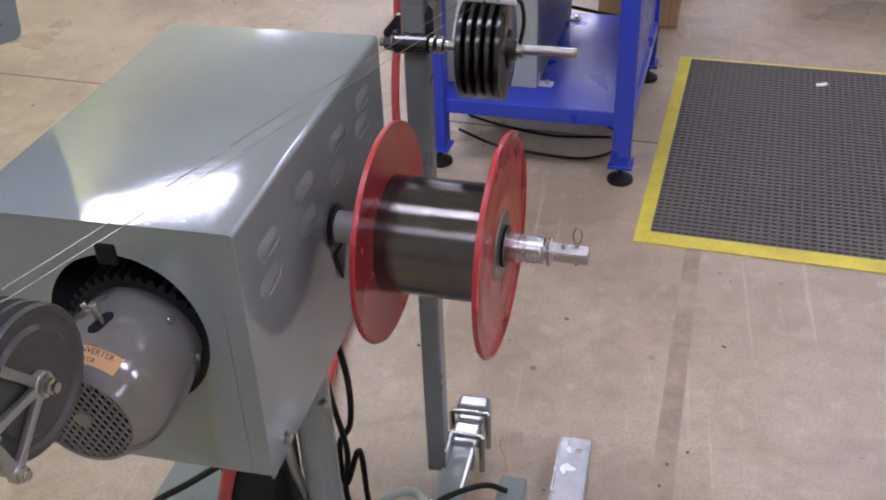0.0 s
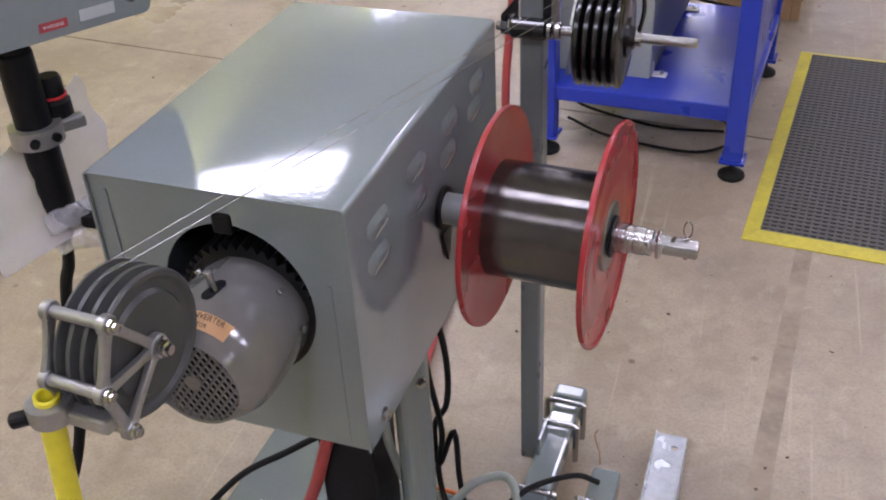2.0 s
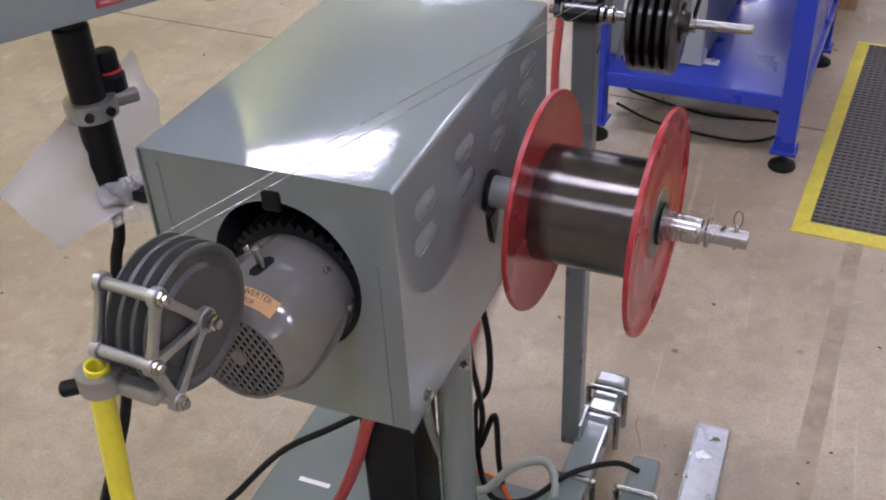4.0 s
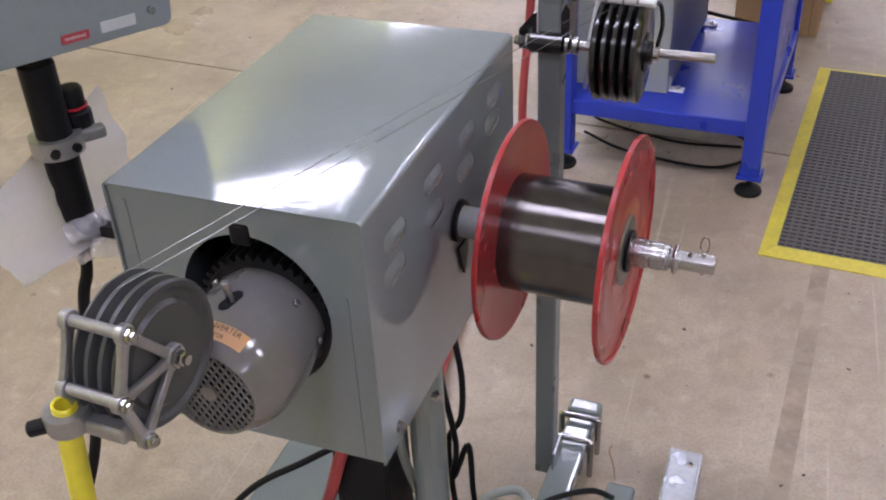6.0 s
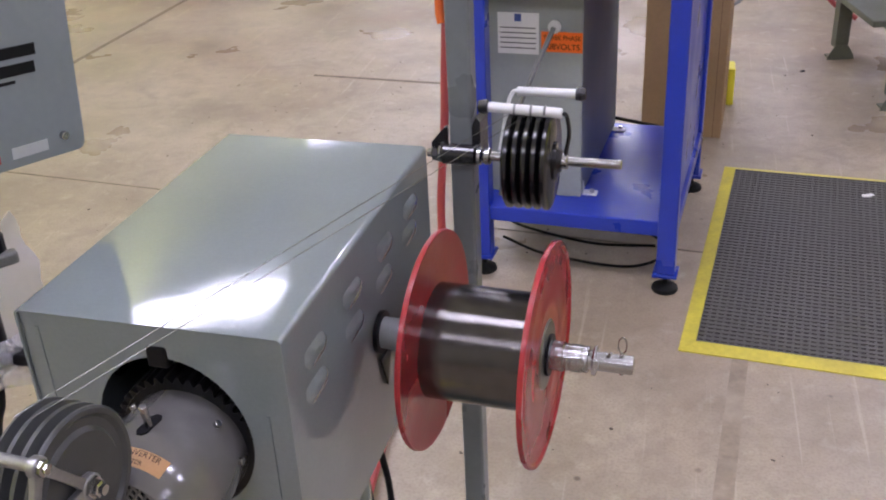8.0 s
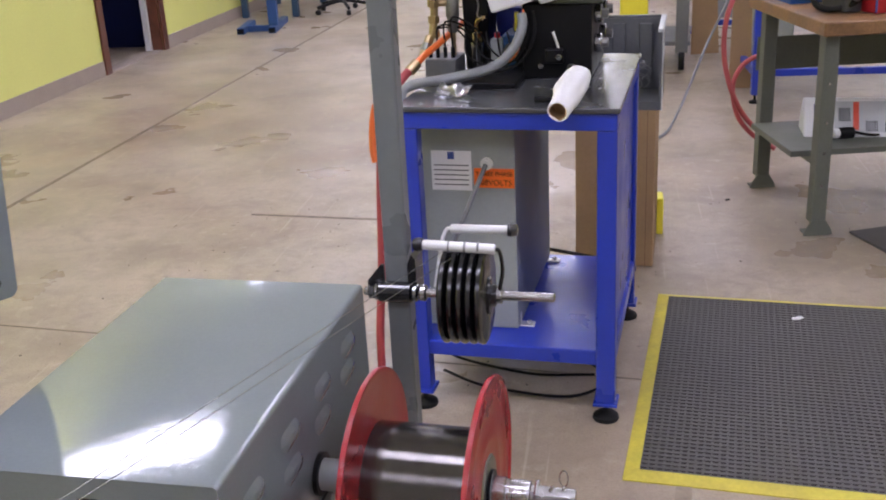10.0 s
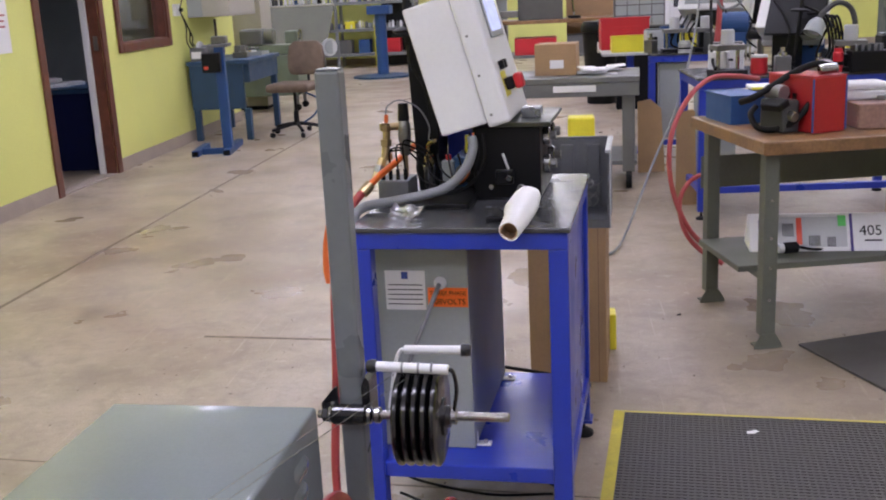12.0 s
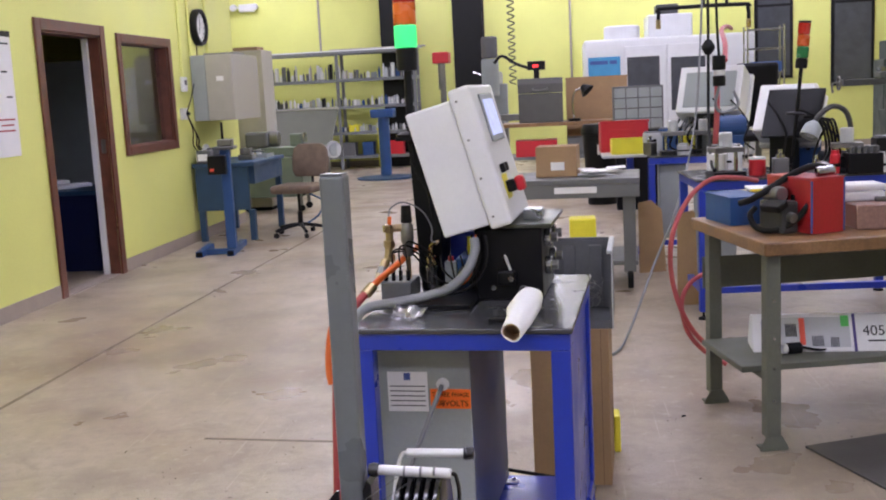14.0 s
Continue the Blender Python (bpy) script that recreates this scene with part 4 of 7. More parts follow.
cable("power_cable", [(-0.14, 0.31, 0.2), (-0.2, 0.37, 0.21), (-0.275, 0.365, 0.165), (-0.335, 0.325, 0.14), (-0.41, 0.285, 0.10), (-0.47, 0.225, 0.04), (-0.5, 0.15, 0.012), (-0.5, -0.2, 0.012)], 0.006, "black_matt", "black rubber power cable looping over the base channel")
cable("grey_conduit", [(-0.095, 0.20, 0.545), (-0.09, 0.215, 0.42), (-0.092, 0.24, 0.3), (-0.08, 0.285, 0.16), (-0.045, 0.32, 0.10), (-0.005, 0.365, 0.125), (0.04, 0.39, 0.13), (0.068, 0.365, 0.115), (0.07, 0.32, 0.06)], 0.0075, "grey_light", "pale grey flexible conduit curving over the base")
cable("black_cable", [(-0.06, 0.30, 0.55), (-0.055, 0.315, 0.4), (-0.05, 0.345, 0.25), (-0.062, 0.35, 0.15), (-0.03, 0.325, 0.085), (0.03, 0.335, 0.09), (0.09, 0.385, 0.125), (0.15, 0.44, 0.115), (0.19, 0.45, 0.1)], 0.005, "black_matt", "black rubber cable drooping to the square tube")
cable("black_cable", [(-0.04, 0.31, 0.55), (-0.03, 0.33, 0.42), (-0.045, 0.36, 0.3), (-0.07, 0.365, 0.24), (-0.06, 0.35, 0.17), (-0.035, 0.36, 0.24), (-0.035, 0.375, 0.12), (-0.03, 0.38, 0.05)], 0.005, "black_matt", "black rubber cable in a loose loop")
cable("red_air_hose", [(-0.15, 0.195, 0.4), (-0.175, 0.19, 0.33), (-0.20, 0.195, 0.25), (-0.235, 0.2, 0.16), (-0.268, 0.19, 0.09), (-0.29, 0.1, 0.068), (-0.3, -0.2, 0.07)], 0.010, "hose_red", "red rubber air hose lying over the base channel")
cable("orange_lead", [(-0.09, 0.4, 0.052), (-0.04, 0.385, 0.06), (0.0, 0.345, 0.052)], 0.004, "orange", "short orange lead lying on the skid")
tagged(link("loose_wire", tube([(-0.155, 1.258, 0.095), (-0.158, 1.262, 0.12), (-0.168, 1.268, 0.15), (-0.163, 1.27, 0.165)], 0.0012, 6), M["cardboard"]), "short stiff tan wire end standing up", "wire")

# ---- blue machine table ----
TO, TR = (-0.006, 2.459, 0.0), -5.0
t = thing("machine_table", "blue enamelled steel table with dark steel top and levelling feet", "table", TO, TR)
part("top", box((-0.535, -0.022, 0.856), (0.034, 0.722, 0.870), 0.003), M["table_top"], t, "dark grey scuffed steel top")
for lo, hi in (((-0.53, -0.015), (0.028, 0.0)), ((-0.53, 0.70), (0.028, 0.715))):
    part("rail", box((lo[0], lo[1], 0.812), (hi[0], hi[1], 0.855), 0.003), M["blue"], t)
for u in (-0.53, 0.013):
    part("rail", box((u, 0.0005, 0.812), (u + 0.015, 0.6995, 0.855), 0.003), M["blue"], t)
leg = None
for u in (-0.532, -0.022):
    for v in (-0.012, 0.664):
        part("leg", box((u, v, 0.058), (u + 0.05, v + 0.05, 0.812), 0.004), M["blue"], t)
        part("foot_plate", prism([(u - 0.008, v - 0.008), (u + 0.058, v - 0.008), (u + 0.058, v + 0.058), (u - 0.008, v + 0.058)], 0.05, 0.06, bevel=0.002), M["blue"], t)
        f = part("levelling_foot", lathe([(0, 0), (0.034, 0), (0.036, 0.004), (0.034, 0.012), (0.018, 0.022), (0.008, 0.024), (0.008, 0.05), (0, 0.05)], (u + 0.025, v + 0.025, 0), (u + 0.025, v + 0.025, 1), 24), M["black_matt"], t, "black rubber levelling foot", smooth=True)
part("shelf", box((-0.53, 0.0, 0.165), (0.027, 0.70, 0.208), 0.004), M["blue"], t)
part("side_panel", box((0.012, 0.04, 0.21), (0.016, 0.66, 0.81)), M["blue"], t)

t = thing("electrical_cabinet", "grey enamelled electrical cabinet bolted on the blue shelf", "electrical cabinet", TO, TR)
part("body", box((-0.525, 0.105, 0.209), (-0.25, 0.69, 0.80), 0.004), M["elec"], t)
for v in (0.125, 0.62):
    part("mount_tab", box((-0.25, v, 0.2085), (-0.21, v + 0.03, 0.213), 0.001), M["white"], t)
    part("bolt", rod((-0.226, v + 0.015, 0.213), (-0.226, v + 0.015, 0.222), 0.007, 6), M["steel"], t)
    part("tab_web", box((-0.2499, v + 0.010, 0.213), (-0.247, v + 0.02, 0.245), 0.001), M["white"], t)
lab = part("label", box((-0.479, 0.1035, 0.613), (-0.368, 0.1048, 0.723)), M["paper"], t, "white printed rating label")
for k in range(5):
    part("print_line", box((-0.472, 0.1026, 0.628 + 0.0135 * k), (-0.376, 0.1034, 0.6305 + 0.0135 * k)), M["black"], t)
part("print_mark", box((-0.433, 0.1026, 0.700), (-0.415, 0.1034, 0.720)), M["label_blue"], t)
part("voltage_label", box((-0.362, 0.1035, 0.622), (-0.252, 0.1048, 0.676)), M["label_hot"], t, "bright orange voltage label")
for body, size, z in (("THREE PHASE", 0.0165, 0.6555), ("208VOLTS", 0.0215, 0.630)):
    tm = text_mesh(body, size, "CENTER")
    turn(tm, Matrix.Translation((-0.307, 0.1028, z)) @ Matrix.Rotation(radians(90), 4, "X"))
    part("lettering", tm, M["black"], t)
part("gland", lathe([(0, 0), (0.017, 0), (0.017, 0.008), (0.012, 0.010), (0.012, 0.016), (0, 0.016)], (-0.326, 0.105, 0.690), (-0.326, -1, 0.690), 20), M["white"], t, smooth=True)
def on_table(*p):
    return pose(*TO, 0, 0, TR) @ Vector(p)


def hose(name, pts, r, mat, label, category="hose", k=9):
    return tagged(link(name, tube([on_table(*p) for p in pts], r, 12, k), M[mat]), label, category)


hose("supply_cable", [(-0.326, 0.09, 0.690), (-0.335, 0.07, 0.665), (-0.37, 0.05, 0.58), (-0.41, 0.045, 0.48), (-0.44, 0.05, 0.38), (-0.46, 0.06, 0.27), (-0.47, 0.07, 0.214)], 0.0065, "grey_hose", "grey supply cable hanging from the cabinet gland", "cable")
hose("floor_cable", [(-0.2, 0.9, 0.01), (0.0, 1.1, 0.012), (-0.3, 0.78, 0.2), (-0.35, 0.72, 0.24)], 0.006, "black_matt", "black cable leading from the cabinet to the floor", "cable")
hose("floor_cable", [(-0.5, 0.2, 0.012), (-0.35, 0.12, 0.012), (-0.1, 0.1, 0.012), (-0.02, 0.25, 0.012), (-0.25, 0.4, 0.012), (-0.5, 0.3, 0.02), (-0.25, 0.2, 0.022), (-0.05, 0.22, 0.022)], 0.0042, "black_matt", "black cable coiled on the floor under the table", "cable")

# tilted control enclosure
E1, E2 = Vector((-0.267, 0.0, 0.964)), Vector((0.964, 0.0, 0.267))
EB = Vector((-0.343, 0.30, 1.054))
def tilt(lo, hi, bevel):
    """A block in the enclosure's own axes: depth, width, height."""
    bm = box(lo, hi, bevel)
    m = Matrix(((E2.x, 0, E1.x, EB.x), (0, 1, 0, EB.y), (E2.z, 0, E1.z, EB.z), (0, 0, 0, 1)))
    return turn(bm, m)


t = thing("control_enclosure", "white tilted operator enclosure with screen and red stop button", "control box", TO, TR)
part("body", tilt((0, 0, 0), (0.134, 0.36, 0.36), 0.006), M["white"], t)
part("lid", tilt((0.135, -0.012, -0.014), (0.20, 0.372, 0.385), 0.010), M["white"], t, "white hinged lid with rounded edges")
for z in (0.02, 0.13, 0.24, 0.35):
    part("screw", tilt((0.150, -0.015, z - 0.003), (0.157, -0.0115, z + 0.003), 0.001), M["dark_steel"], t)
part("screen_bezel", tilt((0.2005, 0.07, 0.215), (0.206, 0.29, 0.355), 0.004), M["elec"], t)
part("screen", tilt((0.2062, 0.09, 0.232), (0.2075, 0.27, 0.338), 0.0), M["screen"], t, "pale blue display screen")
for v in (0.06, 0.11):
    part("push_button", tilt((0.2005, v, 0.125), (0.215, v + 0.022, 0.150), 0.003), M["black"], t)
st = part("stop_button", tilt((0.2005, 0.07, 0.065), (0.226, 0.105, 0.10), 0.006), M["black"], t)
part("stop_cap", tilt((0.227, 0.066, 0.061), (0.252, 0.109, 0.104), 0.008), M["red_plain"], st, "red mushroom stop button")
part("button_plate", tilt((0.2003, 0.05, 0.05), (0.2015, 0.13, 0.12), 0.0), M["yellow"], t)
part("key_switch", tilt((0.2005, 0.18, 0.06), (0.235, 0.21, 0.09), 0.004), M["black"], t)
t = thing("enclosure_column", "black steel column carrying the enclosure and signal lamp", "column", TO, TR)
part("column", prism([(-0.455, 0.871), (-0.395, 0.871), (-0.385, 1.06), (-0.43, 1.33), (-0.475, 1.33)], 0.47, 0.60, "y", 0.003), M["black"], t)
part("lamp_arm", box((-0.50, 0.42, 1.325), (-0.40, 0.50, 1.337), 0.003), M["black"], t)
part("blue_plate", box((-0.39, 0.60, 0.88), (-0.28, 0.64, 1.03), 0.003), M["blue"], t)
part("yellow_tag", box((-0.29, 0.36, 1.0), (-0.275, 0.364, 1.05)), M["yellow"], t)
t = thing("signal_tower", "signal tower with lit green lens on a black stem", "signal lamp", on_table(-0.462, 0.46, 1.337), TR)
part("base_disc", lathe([(0, 0), (0.042, 0), (0.044, 0.006), (0.03, 0.012), (0.012, 0.016), (0, 0.016)], n=28), M["black"], t, smooth=True)
part("stem", rod((0, 0, 0.012), (0, 0, 0.20), 0.0115, 16), M["black"], t)
part("socket", rod((0, 0, 0.19), (0, 0, 0.255), 0.030, 28, 0.003), M["black"], t)
part("green_lens", lathe([(0, 0), (0.032, 0), (0.033, 0.003), (0.033, 0.060), (0.032, 0.063), (0, 0.063)], (0, 0, 0.256), (0, 0, 1), 32), M["green_lens"], t, "lit green lens", smooth=True)
part("orange_lens", lathe([(0, 0), (0.032, 0), (0.033, 0.003), (0.033, 0.060), (0.032, 0.063), (0, 0.063)], (0, 0, 0.320), (0, 0, 1), 32), M["orange_lens"], t, "unlit orange lens", smooth=True)
part("red_lens", lathe([(0, 0), (0.032, 0), (0.033, 0.003), (0.033, 0.060), (0.032, 0.063), (0, 0.063)], (0, 0, 0.384), (0, 0, 1), 32), M["red_lens"], t, "unlit red lens", smooth=True)
part("cap", lathe([(0, 0), (0.033, 0), (0.030, 0.01), (0, 0.012)], (0, 0, 0.448), (0, 0, 1), 28), M["black"], t, smooth=True)
hose("lamp_lead", [(-0.455, 0.45, 1.33), (-0.45, 0.42, 1.25), (-0.41, 0.41, 1.18), (-0.40, 0.42, 1.1)], 0.004, "black_matt", "thin black lead under the signal tower", "cable")

# black press block with fittings
t = thing("press_block", "black steel press block with bright rollers on its side", "machine block", TO, TR)
part("block", box((-0.265, 0.34, 0.871), (-0.075, 0.66, 1.072), 0.004), M["black"], t)
part("cap_plate", box((-0.215, 0.33, 1.074), (-0.045, 0.68, 1.086), 0.002), M["olive_dark"], t)
part("steel_block", box((-0.135, 0.42, 1.0865), (-0.080, 0.475, 1.117), 0.003), M["galv"], t)
part("base_plate", box((-0.42, 0.20, 0.871), (-0.26, 0.66, 0.884), 0.002), M["black"], t)
for z, v in ((1.035, 0.42), (0.955, 0.42), (1.03, 0.55), (0.96, 0.55)):
    part("roller", rod((-0.075, v, z), (-0.055, v, z), 0.026, 20), M["steel"], t)
    part("roller_nut", rod((-0.055, v, z), (-0.038, v, z), 0.014, 8), M["dark_steel"], t)
part("lever", rod((-0.165, 0.335, 0.955), (-0.178, 0.325, 1.00), 0.004, 10), M["white"], t)
part("valve", box((-0.20, 0.315, 0.915), (-0.15, 0.339, 0.955), 0.004), M["black"], t)
part("fitting", rod((-0.16, 0.315, 0.935), (-0.16, 0.30, 0.935), 0.009, 10), M["steel"], t)
part("fitting", rod((-0.13, 0.339, 0.90), (-0.13, 0.32, 0.90), 0.012, 10), M["dark_steel"], t)
part("stud", rod((-0.215, 0.339, 0.905), (-0.215, 0.332, 0.905), 0.008, 10), M["steel"], t)
part("side_plate", box((-0.30, 0.42, 0.886), (-0.266, 0.62, 1.0), 0.002), M["black"], t)
t = thing("air_regulator", "brass and black air regulator with fittings", "regulator", TO, TR)
part("cap", lathe([(0, 0), (0.016, 0), (0.017, 0.004), (0.014, 0.05), (0, 0.052)], (-0.475, 0.40, 1.09), (-0.475, 0.40, 2), 20), M["black"], t, smooth=True)
part("body", lathe([(0, 0), (0.013, 0), (0.016, 0.01), (0.016, 0.04), (0.019, 0.045), (0.019, 0.09), (0.013, 0.10), (0, 0.10)], (-0.475, 0.40, 0.99), (-0.475, 0.40, 2), 20), M["dark_steel"], t, smooth=True)
part("stem", rod((-0.475, 0.40, 0.871), (-0.475, 0.40, 0.99), 0.007, 10), M["brass"], t)
part("elbow", tube([(-0.475, 0.40, 1.075), (-0.51, 0.39, 1.075), (-0.522, 0.385, 1.07), (-0.525, 0.38, 1.03), (-0.53, 0.37, 0.985)], 0.011, 12, 5), M["brass"], t)
for z in (1.075, 1.03, 0.99):
    part("hex_nut", rod((-0.526, 0.38, z - 0.011), (-0.526, 0.38, z + 0.011), 0.0165, 6), M["brass"], t)
part("connector", rod((-0.523, 0.382, 1.087), (-0.521, 0.383, 1.11), 0.006, 10), M["orange"], t)
part("manifold", box((-0.545, 0.33, 0.871), (-0.455, 0.45, 0.925), 0.004), M["grey_box"], t)
for k in range(4):
    part("plug", rod((-0.535 + 0.022 * k, 0.36, 0.925), (-0.535 + 0.022 * k, 0.36, 0.955), 0.006, 8), M["black"], t)
t = thing("lubricator", "small brass and steel filter cylinder on the table", "fitting", TO, TR)
part("bowl", lathe([(0, 0), (0.016, 0), (0.016, 0.05), (0.018, 0.055), (0.018, 0.07), (0, 0.07)], (-0.415, 0.44, 0.885), (-0.415, 0.44, 2), 20), M["steel"], t, smooth=True)
part("cap", rod((-0.415, 0.44, 0.955), (-0.415, 0.44, 0.985), 0.014, 6), M["brass"], t)
part("elbow", tube([(-0.415, 0.44, 0.985), (-0.415, 0.44, 1.01), (-0.405, 0.44, 1.02), (-0.39, 0.44, 1.025)], 0.006, 10, 4), M["brass"], t)
t = thing("valve_island", "small grey solenoid valve with red knob", "valve", TO, TR)
part("body", box((-0.375, 0.43, 0.885), (-0.34, 0.47, 0.965), 0.003), M["elec"], t)
part("knob", rod((-0.358, 0.45, 0.965), (-0.358, 0.45, 0.98), 0.009, 12), M["red_plain"], t)
hose("grey_conduit", [(-0.262, 0.315, 1.05), (-0.258, 0.30, 1.02), (-0.275, 0.275, 0.97), (-0.32, 0.25, 0.925), (-0.38, 0.235, 0.905), (-0.46, 0.21, 0.893), (-0.545, 0.16, 0.884), (-0.562, 0.12, 0.84), (-0.562, 0.10, 0.7), (-0.562, 0.10, 0.3), (-0.562, 0.10, 0.03)], 0.0135, "grey_hose", "thick grey flexible conduit resting on the table top")
hose("orange_hose", [(-0.26, 0.68, 1.03), (-0.32, 0.67, 1.04), (-0.40, 0.63, 1.03), (-0.465, 0.50, 1.005), (-0.50, 0.36, 0.972), (-0.525, 0.27, 0.95), (-0.545, 0.22, 0.928)], 0.0095, "orange", "orange air hose joined to the regulator")
hose("dark_red_hose", [(-0.545, 0.22, 0.928), (-0.575, 0.19, 0.895), (-0.605, 0.15, 0.84), (-0.622, 0.12, 0.74), (-0.618, 0.07, 0.6), (-0.612, 0.02, 0.42), (-0.618, -0.02, 0.22), (-0.60, -0.08, 0.05), (-0.55, -0.25, 0.015), (-0.52, -0.7, 0.015), (-0.45, -1.1, 0.03)], 0.0115, "hose_red", "dark red rubber air hose dropping to the floor")
hose("orange_cover", [(-0.632, 0.13, 0.84), (-0.640, 0.12, 0.79), (-0.638, 0.10, 0.73), (-0.630, 0.09, 0.69)], 0.012, "orange", "orange hose guard beside the table")
hose("red_hose_coupler", [(-0.538, 0.228, 0.936), (-0.556, 0.208, 0.915)], 0.0155, "brass", "brass hose coupler on the red hose", "coupler")
for k in range(6):
    a = 0.08 * k
    hose("thin_lead", [(-0.44 + 0.03 * k, 0.40, 0.99), (-0.43 + 0.035 * k, 0.37 - 0.01 * k, 0.93 + 0.012 * (k % 3)), (-0.36 + 0.02 * k, 0.35, 0.905 + 0.01 * k), (-0.28, 0.36, 0.92 + 0.02 * k)], 0.0028, "black_matt", "thin black lead among the fittings", "cable", 6)
hose("thin_lead", [(-0.523, 0.382, 1.11), (-0.515, 0.38, 1.135), (-0.48, 0.39, 1.15), (-0.43, 0.40, 1.125), (-0.405, 0.42, 1.07), (-0.41, 0.43, 1.03), (-0.39, 0.44, 1.025)], 0.0022, "grey_hose", "thin grey air line looping from the regulator", "cable", 6)
hose("thin_lead", [(-0.23, 0.31, 1.06), (-0.225, 0.305, 1.0), (-0.25, 0.30, 0.94), (-0.30, 0.29, 0.905), (-0.38, 0.28, 0.895)], 0.004, "black_matt", "thin black lead among the fittings", "cable", 6)
bag = []
sheet("clear_bag", [on_table(-0.46, 0.10, 0.875), on_table(-0.37, 0.08, 0.875), on_table(-0.37, 0.17, 0.885), on_table(-0.46, 0.19, 0.895)], 10, 0.02, M["plastic"], "crumpled clear plastic bag on the table", "plastic bag", 8.0)
# paper-wrapped tube
t = thing("paper_roll", "white paper wrapped cardboard tube lying over the table edge", "paper roll", on_table(-0.103, -0.12, 0.0), TR - 2)
ra, rb = (0, 0, 0.884), (0, 0.31, 0.908)
rollm = lathe([(0.021, 0.0), (0.024, -0.003), (0.026, 0.012), (0.028, 0.07), (0.034, 0.12), (0.037, 0.16), (0.038, 0.25), (0.033, 0.29), (0.026, 0.305), (0.0, 0.307)], ra, rb, 44)
for v in rollm.verts:
    k = noise.noise(v.co * 26) * 0.007 + noise.noise(v.co * 70) * 0.002
    v.co.x += k
    v.co.z += abs(k) * 0.5
    if v.co.y > 0.1:
        v.co.z = max(0.8705, v.co.z)
part("wrapping", rollm, M["paper"], t, smooth=True)
part("core", lathe([(0.0, 0.05), (0.019, 0.05), (0.019, -0.001), (0.0212, -0.001), (0.0212, 0.04)], ra, rb, 32), M["cardboard"], t, smooth=True)
t = thing("black_clip", "small black clip on the table top", "clip", on_table(-0.155, 0.05, 0.870), TR)
part("body", box((-0.03, -0.012, 0), (0.02, 0.012, 0.012), 0.003), M["black"], t)
part("blade", box((0.02, -0.006, 0.002), (0.06, 0.004, 0.006), 0.001), M["black"], t)

# cardboard box with grey bin behind the table
t = thing("tall_cardboard_box", "tall brown cardboard box standing on the floor", "cardboard box", (0.155, 3.60, 0), -4)
part("body", box((-0.285, 0.0, 0.0), (0.0, 0.36, 0.592), 0.004), M["cardboard"], t)
part("tape_seam", box((-0.03, -0.0012, 0.0), (-0.027, -0.0002, 0.59)), M["card_dark"], t)
t = thing("grey_bin", "grey plastic bin with worn pale rim and swarf inside", "bin", (0.155, 3.60, 0.592), -4)
def tray(u0, u1, v0, v1, h, th, bm=None):
    bm = box((u0, v0, 0), (u1, v1, th), bm=bm)
    box((u0, v0, th), (u1, v0 + th, h), bm=bm)
    box((u0, v1 - th, th), (u1, v1, h), bm=bm)
    box((u0, v0 + th, th), (u0 + th, v1 - th, h), bm=bm)
    box((u1 - th, v0 + th, th), (u1, v1 - th, h), bm=bm)
    return bm


sh = box((-0.30, 0.0, 0.0), (0.015, 0.34, 0.008))
box((-0.30, 0.332, 0.008), (0.015, 0.34, 0.272), bm=sh)
box((-0.30, 0.0, 0.008), (-0.292, 0.332, 0.272), bm=sh)
box((0.007, 0.0, 0.008), (0.015, 0.332, 0.272), bm=sh)
box((-0.292, 0.0, 0.008), (0.007, 0.008, 0.03), bm=sh)
part("shell", sh, M["grey_box"], t)
part("rim", box((0.0, -0.006, 0.272), (0.02, 0.346, 0.284), 0.003), M["label_grey"], t)
part("rim", box((-0.305, 0.332, 0.272), (0.0, 0.346, 0.284), 0.003), M["grey_box"], t)
part("rim_edge", box((0.0152, -0.004, 0.0), (0.020, 0.004, 0.272), 0.001), M["label_grey"], t)
for u in (-0.28, -0.18, -0.08):
    part("rib", box((u, 0.318, 0.01), (u + 0.05, 0.3315, 0.255), 0.004), M["grey_box"], t)
sw = bmesh.new()
for k in range(60):
    a = random.uniform(0, 6.28)
    c = Vector((random.uniform(-0.25, -0.04), random.uniform(0.05, 0.28), 0.02 + random.uniform(0, 0.08)))
    tube([c + Vector((0.03 * math.cos(a + q), 0.03 * math.sin(a + q), 0.012 * q)) for q in (0, 0.9, 1.8, 2.7, 3.6)], 0.0016, 4, 3, sw)
tagged(part("swarf", sw, M["dark_steel"], t, "tangled dark metal swarf"), kind="stuff")
t = thing("yellow_tub", "yellow plastic tub upside down on the floor", "tub", (0.115, 6.6, 0), 0)
part("body", prism([(-0.085, -0.08), (0.085, -0.08), (0.085, 0.08), (-0.085, 0.08)], 0.0, 0.62, bevel=0.012), M["yellow"], t)
t = thing("yellow_wedge", "small yellow plastic block on the floor", "block", (0.20, 4.0, 0), 0)
part("body", prism([(-0.02, -0.05), (0.006, -0.05), (0.006, 0.05), (-0.02, 0.05)], 0.0, 0.15, bevel=0.006), M["yellow"], t)

